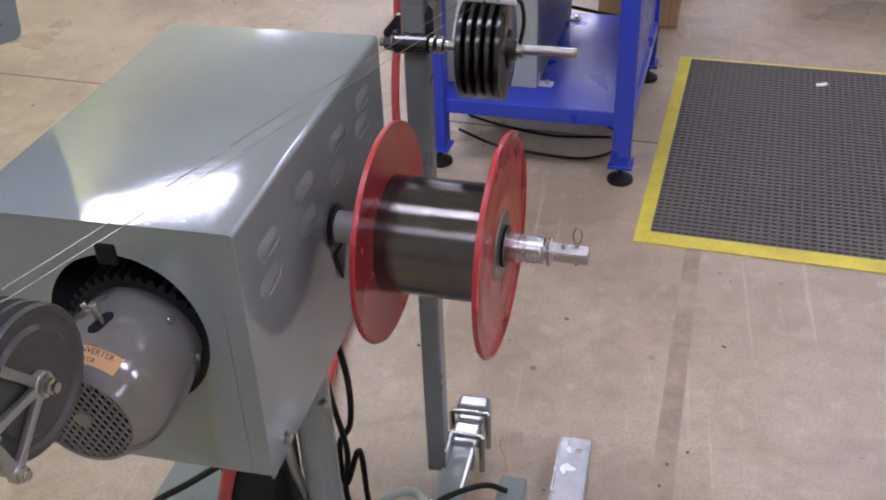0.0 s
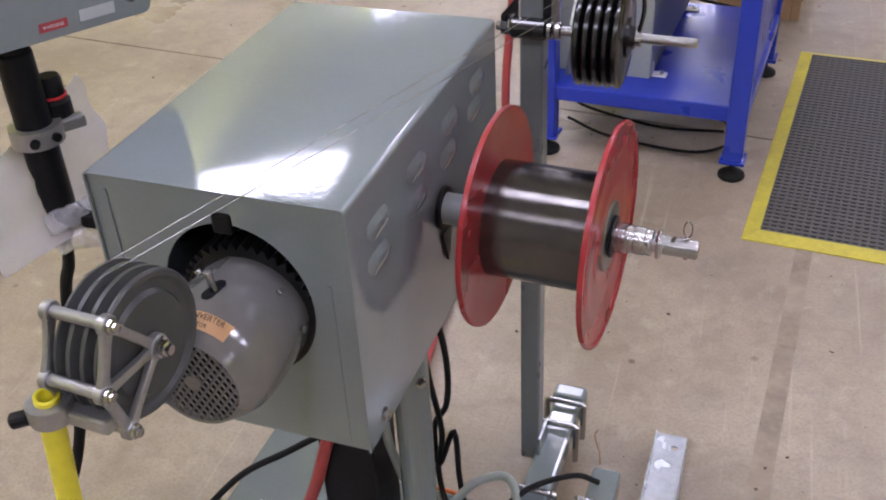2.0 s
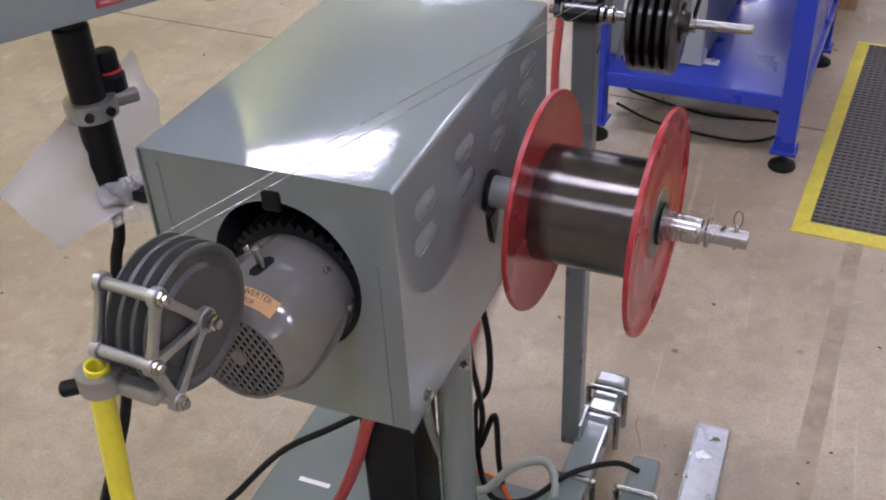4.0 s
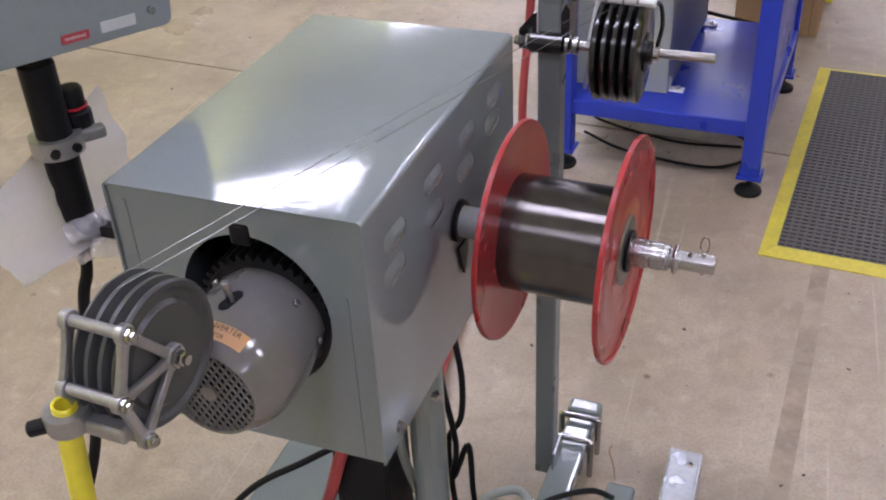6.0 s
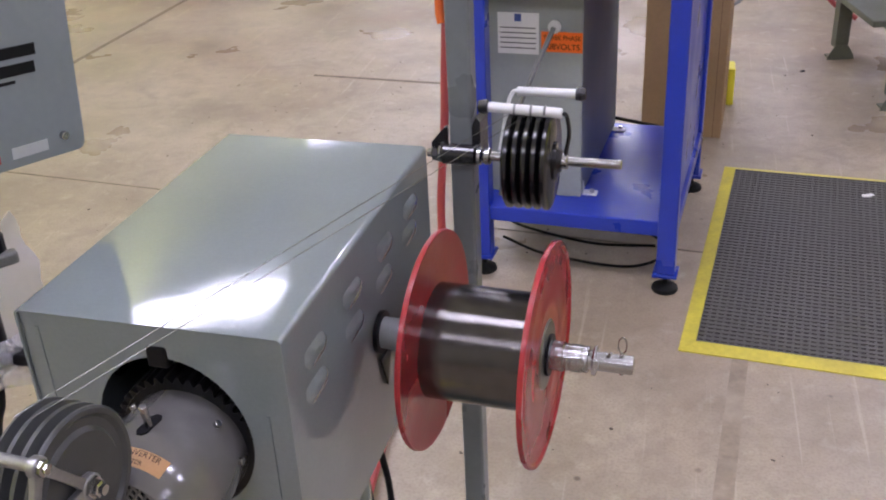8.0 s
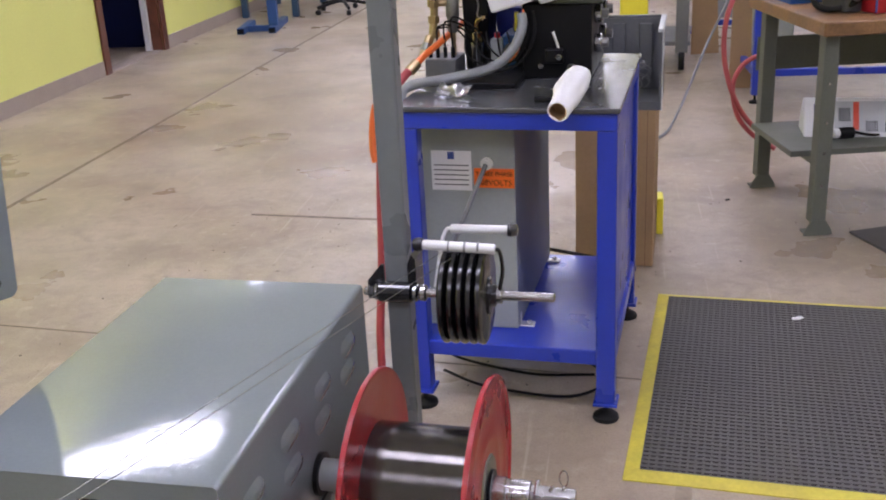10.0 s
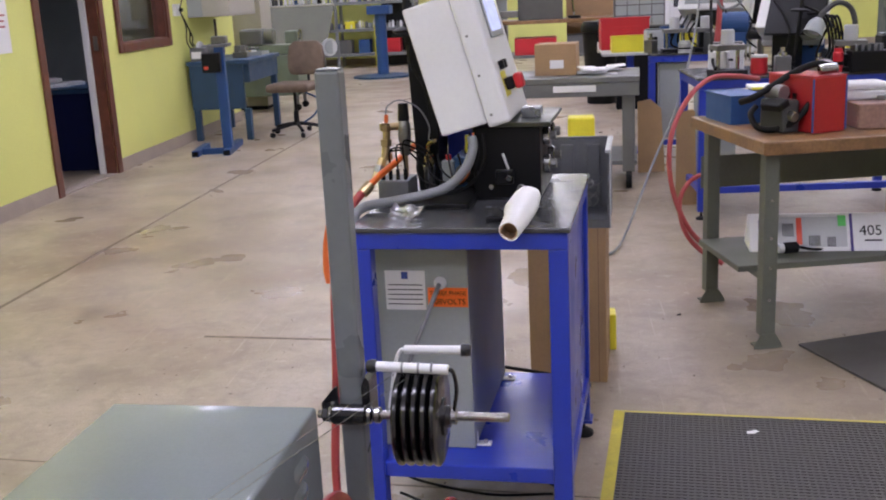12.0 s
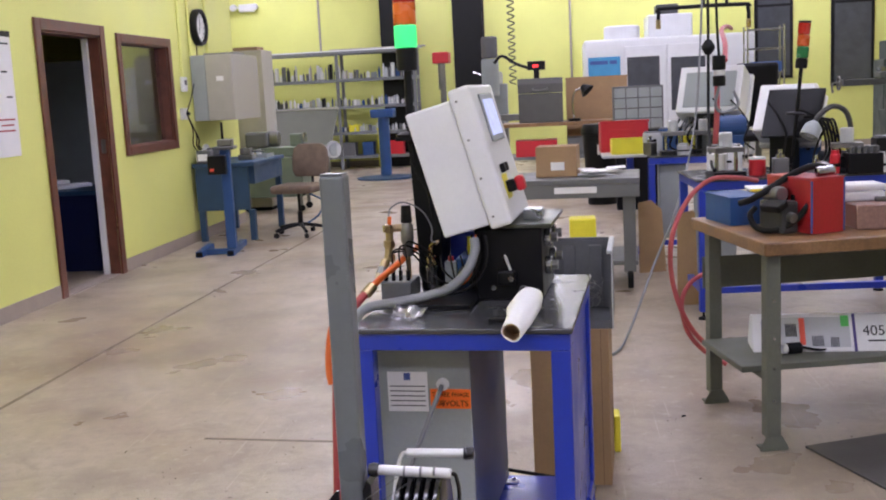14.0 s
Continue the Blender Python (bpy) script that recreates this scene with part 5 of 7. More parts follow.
# rubber mat with yellow borders
t = thing("floor_mat", "black rubber mat with yellow sloping borders on concrete", "mat", (0.042, 2.171, 0), -6.2)
MW, ML = 0.915, 1.172
for o in ([(0, 0), (MW, 0), (MW - 0.038, 0.038), (0.038, 0.038)], [(0, ML), (0.038, ML - 0.038), (MW - 0.038, ML - 0.038), (MW, ML)],
          [(0, 0), (0.038, 0.038), (0.038, ML - 0.038), (0, ML)], [(MW, 0), (MW, ML), (MW - 0.038, ML - 0.038), (MW - 0.038, 0.038)]):
    bm = prism(o, 0.0, 0.013)
    for v in bm.verts:
        if v.co.z > 0.01 and (v.co.x < 0.01 or v.co.x > MW - 0.01 or v.co.y < 0.01 or v.co.y > ML - 0.01):
            v.co.z = 0.003
    part("border", bm, M["mat_yellow"], t, "yellow bevelled rubber border")
part("backing", box((0.038, 0.038, 0.0), (MW - 0.038, ML - 0.038, 0.004)), M["black_matt"], t)
# lattice of the mat: ribs with rows of slots between them
verts, faces = [], []
def slab(x0, x1, y0, y1, z0, z1):
    k = len(verts)
    verts.extend([(x0, y0, z0), (x1, y0, z0), (x1, y1, z0), (x0, y1, z0), (x0, y0, z1), (x1, y0, z1), (x1, y1, z1), (x0, y1, z1)])
    faces.extend([(k + 4, k + 5, k + 6, k + 7), (k, k + 1, k + 5, k + 4), (k + 1, k + 2, k + 6, k + 5), (k + 2, k + 3, k + 7, k + 6), (k + 3, k, k + 4, k + 7)])


U0, U1, V0, V1 = 0.038, MW - 0.038, 0.038, ML - 0.038
nv, nu = 58, 44
for j in range(nv + 1):
    v = V0 + (V1 - V0) * j / nv
    w = 0.0056
    slab(U0, U1, max(V0, v - w), min(V1, v + w), 0.004, 0.0132)
for i in range(nu + 1):
    u = U0 + (U1 - U0) * i / nu
    w = 0.0034
    slab(max(U0, u - w), min(U1, u + w), V0, V1, 0.004, 0.0120)
me = bpy.data.meshes.new("lattice")
me.from_pydata(verts, [], faces)
me.materials.append(M["mat_black"])
lat = new("lattice", me)
lat.parent = t
t = thing("paper_scrap", "scrap of white paper lying on the mat", "paper", (0.60, 3.13, 0.0135), 20)
part("scrap", prism([(-0.02, -0.008), (0.0, -0.012), (0.022, -0.004), (0.018, 0.010), (-0.015, 0.008)], 0.0, 0.002), M["paper"], t)

# more fittings between the column and the press block
t = thing("blue_actuator", "small blue actuator behind the conduit", "actuator", TO, TR)
part("body", box((-0.345, 0.44, 0.885), (-0.28, 0.58, 0.975), 0.008), M["blue_mid"], t)
part("cap", rod((-0.31, 0.44, 0.93), (-0.31, 0.42, 0.93), 0.025, 18), M["dark_steel"], t)
part("port", rod((-0.31, 0.50, 0.975), (-0.31, 0.50, 1.0), 0.009, 10), M["brass"], t)
t = thing("check_valve", "brass check valve on the regulator line", "valve", TO, TR)
for k, (z, r, m) in enumerate(((0.93, 0.012, "brass"), (0.945, 0.016, "dark_steel"), (0.965, 0.013, "brass"))):
    part("segment", rod((-0.552 + 0.006 * k, 0.33 + 0.012 * k, z), (-0.546 + 0.006 * k, 0.342 + 0.012 * k, z + 0.02), r, 8), M[m], t)
part("base", box((-0.562, 0.32, 0.9255), (-0.542, 0.345, 0.935), 0.002), M["brass"], t)
for k in range(4):
    hose("thin_lead", [(-0.535 + 0.022 * k, 0.36, 0.955), (-0.53 + 0.02 * k, 0.37, 1.0 + 0.012 * k), (-0.47 + 0.02 * k, 0.40, 1.0), (-0.43 + 0.015 * k, 0.42, 0.95)], 0.0026, "black_matt", "thin black lead among the fittings", "cable", 6)
for k in range(3):
    hose("thin_lead", [(-0.25 - 0.01 * k, 0.33, 1.06), (-0.245 - 0.015 * k, 0.31, 1.0), (-0.27 - 0.01 * k, 0.30, 0.94), (-0.33, 0.31, 0.905 + 0.006 * k), (-0.40, 0.33, 0.895)], 0.003, ("black_matt", "orange", "black_matt")[k], "thin lead below the enclosure", "cable", 6)

# ---- wooden workbench ----
BO, BR = (0.787, 3.960, 0.0), 12.0
t = thing("workbench", "worn maple workbench on olive-grey steel legs with lower shelf", "workbench", BO, BR)
part("top", box((-0.04, -0.05, 0.783), (1.75, 0.80, 0.835), 0.006), M["bench_wood"], t, "worn maple butcher block top")


def bench_leg(u, v):
    bm = box((u, v, 0.05), (u + 0.006, v + 0.055, 0.782))
    box((u + 0.0065, v, 0.05), (u + 0.05, v + 0.006, 0.782), bm=bm)
    box((u + 0.0505, v, 0.05), (u + 0.056, v + 0.055, 0.782), bm=bm)
    prism([(u - 0.03, 0.0), (u + 0.086, 0.0), (u + 0.080, 0.02), (u + 0.056, 0.06), (u, 0.06), (u - 0.024, 0.02)], v - 0.006, v + 0.0, "y", bm=bm)
    box((u - 0.02, v - 0.01, 0.0), (u + 0.076, v + 0.06, 0.008), bm=bm)
    return bm


for u in (-0.012, 1.60):
    for v in (0.0, 0.64):
        part("leg", bench_leg(u, v), M["bench_green"], t)
    part("side_stretcher", box((u + 0.057, 0.06, 0.235), (u + 0.061, 0.64, 0.275)), M["bench_green"], t)
part("back_board", box((-0.02, 0.705, 0.52), (1.72, 0.712, 0.665), 0.002), M["bench_green"], t)
part("shelf", box((-0.05, 0.16, 0.275), (1.70, 0.64, 0.30), 0.003), M["bench_green"], t)
for z in (0.2, 0.33, 0.45, 0.6):
    part("bolt", rod((0.016, -0.003, z), (0.016, 0.0, z), 0.006, 8), M["steel"], t)


def on_bench(*p):
    return pose(*BO, 0, 0, BR) @ Vector(p)


t = thing("red_power_unit", "red steel power unit with thick black cables on the bench", "power unit", on_bench(0.205, 0.085, 0.835), 26)
part("case", box((0, 0, 0.0), (0.155, 0.28, 0.215), 0.004), M["red_flat"], t)
part("lid", box((-0.002, -0.002, 0.2155), (0.157, 0.282, 0.221), 0.002), M["red_flat"], t)
part("corner_trim", box((-0.003, -0.003, 0.005), (0.004, 0.004, 0.21), 0.001), M["label_blue"], t)
part("corner_trim", box((0.151, -0.003, 0.005), (0.158, 0.004, 0.21), 0.001), M["label_blue"], t)
for a, b in ((-0.0015, 0.10), (-0.0015, 0.14), (-0.0015, 0.17)):
    part("lettering", box((a, b, 0.12), (-0.0002, b + 0.025, 0.15)), M["black"], t)
part("motor_block", box((-0.085, 0.07, 0.0), (-0.004, 0.22, 0.13), 0.012), M["charcoal"], t)
part("gland", rod((-0.05, 0.07, 0.07), (-0.05, 0.04, 0.065), 0.02, 16), M["dark_steel"], t)
part("terminal_cover", turn(box((-0.03, -0.05, 0), (0.03, 0.05, 0.03), 0.006), pose(-0.095, 0.10, 0.10, 0, -25, 10)), M["black"], t)
part("drum", rod((-0.045, 0.12, 0.155), (-0.045, 0.22, 0.155), 0.03, 24), M["cast_alu"], t)
part("chrome_plug", rod((0.06, 0.05, 0.24), (0.13, 0.03, 0.245), 0.02, 20), M["steel"], t)
def bench_hose(name, pts, r, mat, label, category="cable"):
    return tagged(link(name, tube([on_bench(*p) for p in pts], r, 12, 9), M[mat]), label, category)


bench_hose("thick_cable", [(0.36, 0.26, 1.075), (0.28, 0.24, 1.09), (0.19, 0.24, 1.06), (0.10, 0.24, 1.01), (0.03, 0.25, 0.97), (0.0, 0.3, 0.95)], 0.014, "black_matt", "thick black cable over the red unit")
bench_hose("thick_cable", [(0.35, 0.24, 1.06), (0.28, 0.16, 1.04), (0.22, 0.12, 0.97), (0.16, 0.13, 0.89), (0.09, 0.17, 0.85), (0.04, 0.22, 0.855), (0.03, 0.27, 0.90), (0.06, 0.29, 0.93)], 0.012, "black_matt", "thick black cable looping to the bench top")
t = thing("blue_parts_bin", "blue plastic parts bin on the bench", "bin", on_bench(0.02, 0.46, 0.835), 14)
part("shell", tray(0, 0.16, 0, 0.28, 0.12, 0.006), M["blue_bin"], t)
part("rim", turn(tray(-0.006, 0.166, -0.006, 0.286, 0.006, 0.006), pose(0, 0, 0.115)), M["blue_bin"], t)
part("contents", box((0.015, 0.015, 0.008), (0.145, 0.265, 0.07), 0.02), M["dark_steel"], t)
t = thing("surface_plate", "pink-brown granite surface plate with red maker's tags", "surface plate", on_bench(0.41, 0.13, 0.835), 3)
part("slab", box((0, 0, 0), (0.46, 0.31, 0.10), 0.006), M["granite"], t)
part("tag", box((0.20, -0.0015, 0.055), (0.26, -0.0002, 0.075)), M["label_red"], t)
part("tag", box((0.205, -0.0015, 0.025), (0.255, -0.0002, 0.043)), M["label_red"], t)
t = thing("instrument_case", "white plastic instrument case on the granite plate", "case", on_bench(0.415, 0.25, 0.935), 3)
part("base", box((0, 0, 0), (0.17, 0.14, 0.04), 0.01), M["white"], t)
part("lid", box((-0.002, -0.002, 0.0415), (0.172, 0.142, 0.07), 0.01), M["white"], t)
t = thing("gauge_stand", "dial gauge on a steel post with base", "dial gauge", on_bench(0.60, 0.23, 0.935), 3)
part("base", prism([(-0.07, -0.035), (0.05, -0.035), (0.06, 0.035), (-0.05, 0.035)], 0, 0.02, bevel=0.004), M["dark_steel"], t)
part("post", rod((0.02, 0, 0.02), (0.045, 0.02, 0.30), 0.006, 12), M["steel"], t)
part("knob", rod((0.03, -0.02, 0.04), (0.03, -0.045, 0.045), 0.013, 14), M["dark_steel"], t)
t = thing("dial_gauge", "round white dial gauge on a black arm", "gauge", on_bench(0.50, 0.62, 0.835), 0)
part("stand", rod((0, 0, 0), (0, 0, 0.19), 0.008, 12), M["black"], t)
part("foot", box((-0.04, -0.04, 0), (0.04, 0.04, 0.02), 0.004), M["black"], t)
part("case", rod((0, 0.0, 0.205), (0, -0.025, 0.205), 0.038, 28), M["dark_steel"], t)
part("dial", rod((0, -0.0255, 0.205), (0, -0.0275, 0.205), 0.033, 28), M["paper"], t)
part("needle", box((-0.002, -0.029, 0.203), (0.02, -0.028, 0.206)), M["black"], t)
t = thing("flat_tray", "pale yellow-edged flat tray lying across boxes on the bench", "tray", on_bench(0.17, 0.62, 0.96), 0)
part("plate", box((0, 0, 0), (0.40, 0.15, 0.012), 0.003), M["paper"], t)
part("edge", box((0.0, -0.006, 0.0), (0.40, -0.0005, 0.010), 0.001), M["yellow"], t)
part("support_box", box((0.01, 0.01, -0.125), (0.18, 0.14, -0.001), 0.003), M["grey_box"], t)
part("support_box", box((0.22, 0.01, -0.125), (0.39, 0.14, -0.001), 0.003), M["black"], t)
# parcel on the lower shelf
t = thing("parcel", "white triangular shipping parcel with labels on the lower shelf", "parcel", on_bench(0.10, 0.45, 0.30), -2)
part("carton", prism([(-0.09, 0.0), (0.09, 0.0), (0.012, 0.145), (-0.012, 0.145)], 0.0, 0.86, "x", 0.004), M["paper"], t)
def on_slope(u, s, lift=0.0012):
    n = Vector((0, -0.88, 0.475))
    return Vector((u, -0.09 + 0.078 * s, 0.145 * s)) + n * lift


def patch(u0, u1, s0, s1, mat, label="", lift=0.0012):
    bm = bmesh.new()
    bm.faces.new([bm.verts.new(on_slope(*q, lift)) for q in ((u0, s0), (u1, s0), (u1, s1), (u0, s1))])
    return part("label", bm, mat, t, label)


patch(0.04, 0.055, 0.15, 0.85, M["label_purple"])
patch(0.055, 0.09, 0.70, 0.85, M["label_purple"])
patch(0.055, 0.085, 0.42, 0.55, M["label_purple"])
patch(0.12, 0.40, 0.12, 0.92, M["label_grey"], "grey printed shipping label")
patch(0.195, 0.218, 0.18, 0.90, M["label_hotred"], "red printed bar", 0.002)
for k in range(8):
    patch(0.138 + 0.006 * k, 0.1412 + 0.006 * k, 0.40, 0.75, M["black"], "", 0.0022)
for k in range(8):
    patch(0.245 + 0.006 * k, 0.2482 + 0.006 * k, 0.15, 0.42, M["black"], "", 0.0022)
for k in range(6):
    patch(0.32 + 0.006 * k, 0.3232 + 0.006 * k, 0.12, 0.38, M["black"], "", 0.0022)
patch(0.365, 0.398, 0.66, 0.95, M["label_green"], "bright green sticker", 0.0025)
patch(0.412, 0.424, 0.0, 1.0, M["label_purple"], "purple tape band", 0.002)
tm = text_mesh("405", 0.062)
for v in tm.verts:
    v.co = on_slope(0.45 + v.co.x, 0.42 + v.co.y / 0.165, 0.002)
part("handwriting", tm, M["black"], t)
patch(0.47, 0.54, 0.26, 0.30, M["black"], "", 0.002)
for u, v in ((0.20, 0.30), (0.62, 0.33)):
    t = thing("power_plug", "black and white power plug on the shelf", "plug", on_bench(u, v, 0.30), 12)
    part("body", rod((0, 0, 0.024), (0.06, 0.0, 0.024), 0.024, 18), M["black"], t)
    part("face", rod((-0.025, 0, 0.024), (-0.001, 0.0, 0.024), 0.020, 18), M["white"], t)
bench_hose("plug_cord", [(0.262, 0.312, 0.324), (0.35, 0.30, 0.308), (0.5, 0.31, 0.308), (0.60, 0.33, 0.32)], 0.006, "black_matt", "black cord between two plugs on the shelf")
t = thing("grey_rubber_mat", "dark grey rubber mat on the concrete", "mat", (0.925, 3.985, 0), 22)
part("sheet", box((0.0, -1.2, 0.0), (1.8, 0.0, 0.010), 0.003), M["mat_black"], t)

# ---- office wall fittings ----
t = thing("wall_chart", "large white paper chart pinned to the wall", "chart", (WALL_X, 6.65, 1.155))
part("paper", prism([(-0.5, 0.0), (0.48, 0.0), (0.485, 0.89), (-0.5, 0.89)], 0.003, 0.006, "x"), M["paper"], t)
part("header_strip", box((0.0065, -0.5, 0.855), (0.0095, 0.487, 0.895)), M["black"], t)
for k, (a, b, z) in enumerate(((0.30, 0.45, 0.80), (0.32, 0.40, 0.60), (0.36, 0.44, 0.42), (0.2, 0.44, 0.26), (0.25, 0.42, 0.22), (0.2, 0.43, 0.18))):
    part("scribble", box((0.0063, a, z), (0.0072, b, z + 0.012)), M["label_red" if k > 2 else "black"], t)
t = thing("wall_clock", "round black wall clock with white face", "clock", (WALL_X, 11.07, 2.29))
part("rim", lathe([(0.155, 0), (0.195, 0), (0.20, 0.04), (0.19, 0.075), (0.165, 0.075), (0.155, 0.05)], (0.001, 0, 0), (1, 0, 0), 44), M["black"], t, smooth=True)
part("face", rod((0.004, 0, 0), (0.046, 0, 0), 0.158, 44), M["paper"], t)
part("hand", box((0.0465, -0.006, -0.01), (0.049, 0.006, 0.12)), M["black"], t)
part("hand", turn(box((0.0465, -0.007, -0.01), (0.049, 0.007, 0.08)), Matrix.Rotation(radians(150), 4, "X")), M["black"], t)
for k in range(12):
    part("tick", turn(box((0.0465, -0.007, 0.12), (0.048, 0.007, 0.145)), Matrix.Rotation(radians(30 * k), 4, "X")), M["black"], t)
t = thing("thermostat", "small white thermostat box on the wall", "thermostat", (WALL_X, 10.51, 1.677))
part("case", box((0.001, -0.06, -0.075), (0.04, 0.06, 0.075), 0.008), M["white"], t)
part("display", box((0.0405, -0.03, -0.01), (0.042, 0.035, 0.04)), M["grey_box"], t)
t = thing("wall_outlet", "white surface outlet box with black plug", "outlet", (WALL_X, 10.42, 1.37))
part("box", box((0.001, -0.05, -0.06), (0.045, 0.08, 0.06), 0.006), M["white"], t)
part("plug", rod((0.046, 0.03, 0.0), (0.08, 0.03, 0.0), 0.02, 14), M["black"], t)
for y, z0 in ((10.50, 1.755), (10.80, 1.4), (11.35, 2.0)):
    tagged(link("wall_conduit", rod((WALL_X + 0.016, y, z0), (WALL_X + 0.016, y, CEIL), 0.014, 12), M["yellow_wall"]), "yellow painted conduit pipe up the wall", "conduit")
for k, yy in enumerate((10.47, 10.56, 10.62)):
    tagged(link("hanging_cord", tube([(WALL_X + 0.05, 10.45, 1.36), (WALL_X + 0.09, yy, 1.2 - 0.05 * k), (WALL_X + 0.07, yy + 0.05, 1.02), (WALL_X + 0.16, yy + 0.12, 0.9)], 0.007, 8), M["black_matt"]), "thin black cord hanging from the outlet", "cord")
tagged(link("clock_cord", tube([(WALL_X + 0.02, 11.0, 2.12), (WALL_X + 0.03, 10.92, 1.9), (WALL_X + 0.03, 10.72, 1.6), (WALL_X + 0.05, 10.46, 1.39)], 0.006, 8), M["black_matt"]), "thin black cord from clock to outlet", "cord")
t = thing("wall_cabinet", "beige-grey steel cabinet fixed to the office wall", "cabinet", (WALL_X + 0.003, 10.78, 1.28))
part("body", box((0, 0.012, 0), (0.46, 0.95, 0.70), 0.006), M["beige"], t)
part("door", box((0.17, 0.0, 0.004), (0.458, 0.0118, 0.696), 0.004), M["beige"], t)
part("door", box((0.004, 0.0, 0.004), (0.166, 0.0118, 0.696), 0.004), M["elec"], t)
part("label", box((0.28, -0.0012, 0.42), (0.36, -0.0002, 0.47)), M["paper"], t)
part("top_junk", box((0.05, 0.3, 0.70), (0.40, 0.7, 0.73), 0.005), M["dark_steel"], t)
t = thing("tall_locker", "tall beige steel locker beyond the corner", "locker", (-4.6, 13.4, 0))
part("body", box((-0.4, 0, 0.05), (0.68, 0.5, 2.13), 0.006), M["beige"], t)
part("plinth", box((-0.38, 0.02, 0), (0.66, 0.48, 0.05)), M["dark"], t)
part("junk", box((0.1, 0.1, 2.131), (0.6, 0.4, 2.18), 0.01), M["card_dark"], t)
t = thing("emergency_light", "white twin-head emergency light on the wall", "emergency light", (-6.56, FAR_Y, 3.4))
part("case", box((-0.12, -0.10, -0.08), (0.2, -0.001, 0.08), 0.01), M["white"], t)
for x in (-0.22, 0.24):
    part("lamp_head", rod((x, -0.10, 0.02), (x, -0.20, 0.0), 0.07, 18), M["white"], t)
    part("neck", box((min(x, 0.2 if x > 0 else -0.12), -0.08, 0.0), (max(x, 0.2 if x > 0 else -0.12), -0.05, 0.03)), M["white"], t)

# ---- desk corner ----
t = thing("blue_desk", "old dull blue steel desk against the office wall", "desk", (-3.92, 10.5, 0))
part("top", box((0, 0, 0.79), (0.68, 1.2, 0.835), 0.008), M["blue_old"], t)
part("side_panel", box((0.02, 0.02, 0.33), (0.60, 0.05, 0.789), 0.004), M["blue_old"], t)
part("drawer_box", box((0.33, 0.06, 0.60), (0.66, 1.15, 0.788), 0.004), M["blue_old"], t)
part("back_panel", box((0.02, 0.06, 0.45), (0.04, 1.15, 0.788)), M["dark"], t)
for x in (0.03, 0.58):
    for y in (0.02, 1.1):
        part("leg", box((x, y, 0), (x + 0.065, y + 0.065, 0.33 if y < 0.5 else 0.6), 0.006), M["blue_old"], t)
def junk(name, label, cat, x, y, z, pieces):
    t = thing(name, label, cat, (x, y, z))
    for nm, bm, mat in pieces:
        part(nm, bm, M[mat], t, smooth=False)
    return t


junk("desk_grinder", "small grey bench grinder with dark wheel guards", "grinder", -3.72, 10.75, 0.835, [("body", rod((-0.1, 0, 0.1), (0.1, 0, 0.1), 0.06, 20), "grey_box"), ("base", box((-0.07, -0.06, 0), (0.07, 0.06, 0.05), 0.006), "grey_box"), ("guard", rod((-0.13, 0, 0.11), (-0.10, 0, 0.11), 0.09, 22), "label_grey"), ("guard", rod((0.10, 0, 0.11), (0.13, 0, 0.11), 0.09, 22), "grey_box")])
junk("desk_tape_unit", "small white and dark desktop unit", "device", -3.80, 10.6, 0.835, [("case", box((-0.08, -0.06, 0), (0.08, 0.06, 0.14), 0.015), "grey_box"), ("face", box((-0.06, -0.063, 0.03), (0.05, -0.0605, 0.10), 0.001), "paper"), ("dish", rod((0.12, 0, 0.0), (0.12, 0, 0.06), 0.035, 16), "white")])
junk("desk_vise", "dark steel vise on the blue desk", "vise", -3.45, 10.95, 0.835, [("base", box((-0.08, -0.07, 0), (0.08, 0.07, 0.06), 0.008), "dark_steel"), ("jaw", box((-0.06, -0.06, 0.061), (-0.01, 0.06, 0.13), 0.006), "dark_steel"), ("jaw", box((0.01, -0.06, 0.061), (0.06, 0.06, 0.13), 0.006), "dark_steel"), ("screw", rod((0.06, 0, 0.09), (0.2, 0, 0.09), 0.012, 12), "steel")])
junk("desk_tray", "pale tray of small parts on the desk", "tray", -3.42, 11.35, 0.835, [("tray", tray(-0.12, 0.12, -0.15, 0.15, 0.04, 0.006), "elec"), ("cup", rod((0.0, -0.05, 0.007), (0.0, -0.05, 0.09), 0.03, 16), "white"), ("part", box((-0.08, 0.02, 0.007), (-0.02, 0.1, 0.05), 0.004), "brass")])
t = thing("pedestal_stand", "blue steel pedestal stand with H-shaped foot and black switch box", "stand", (-3.24, 9.60, 0), 8)
part("post", box((-0.045, -0.045, 0.06), (0.045, 0.045, 1.02), 0.006), M["blue_mid"], t)
part("foot_rail", box((-0.33, -0.16, 0.0), (-0.26, 0.42, 0.06), 0.006), M["blue_mid"], t)
part("foot_rail", box((-0.03, -0.16, 0.0), (0.04, 0.60, 0.0595), 0.006), M["blue_mid"], t)
part("foot_cross", box((-0.26, 0.0, 0.0), (-0.03, 0.06, 0.055), 0.005), M["blue_mid"], t)
part("foot_cap", box((-0.325, -0.163, 0.008), (-0.265, -0.1605, 0.052)), M["dark"], t)
part("foot_cap", box((-0.025, -0.163, 0.008), (0.035, -0.1605, 0.052)), M["dark"], t)
part("head_plate", box((-0.10, -0.09, 1.02), (0.10, 0.12, 1.05), 0.006), M["grey_box"], t)
part("head_block", box((-0.06, -0.06, 1.051), (0.08, 0.08, 1.12), 0.01), M["dark_steel"], t)
part("switch_box", box((-0.15, -0.14, 0.79), (0.02, -0.046, 0.97), 0.008), M["black"], t)
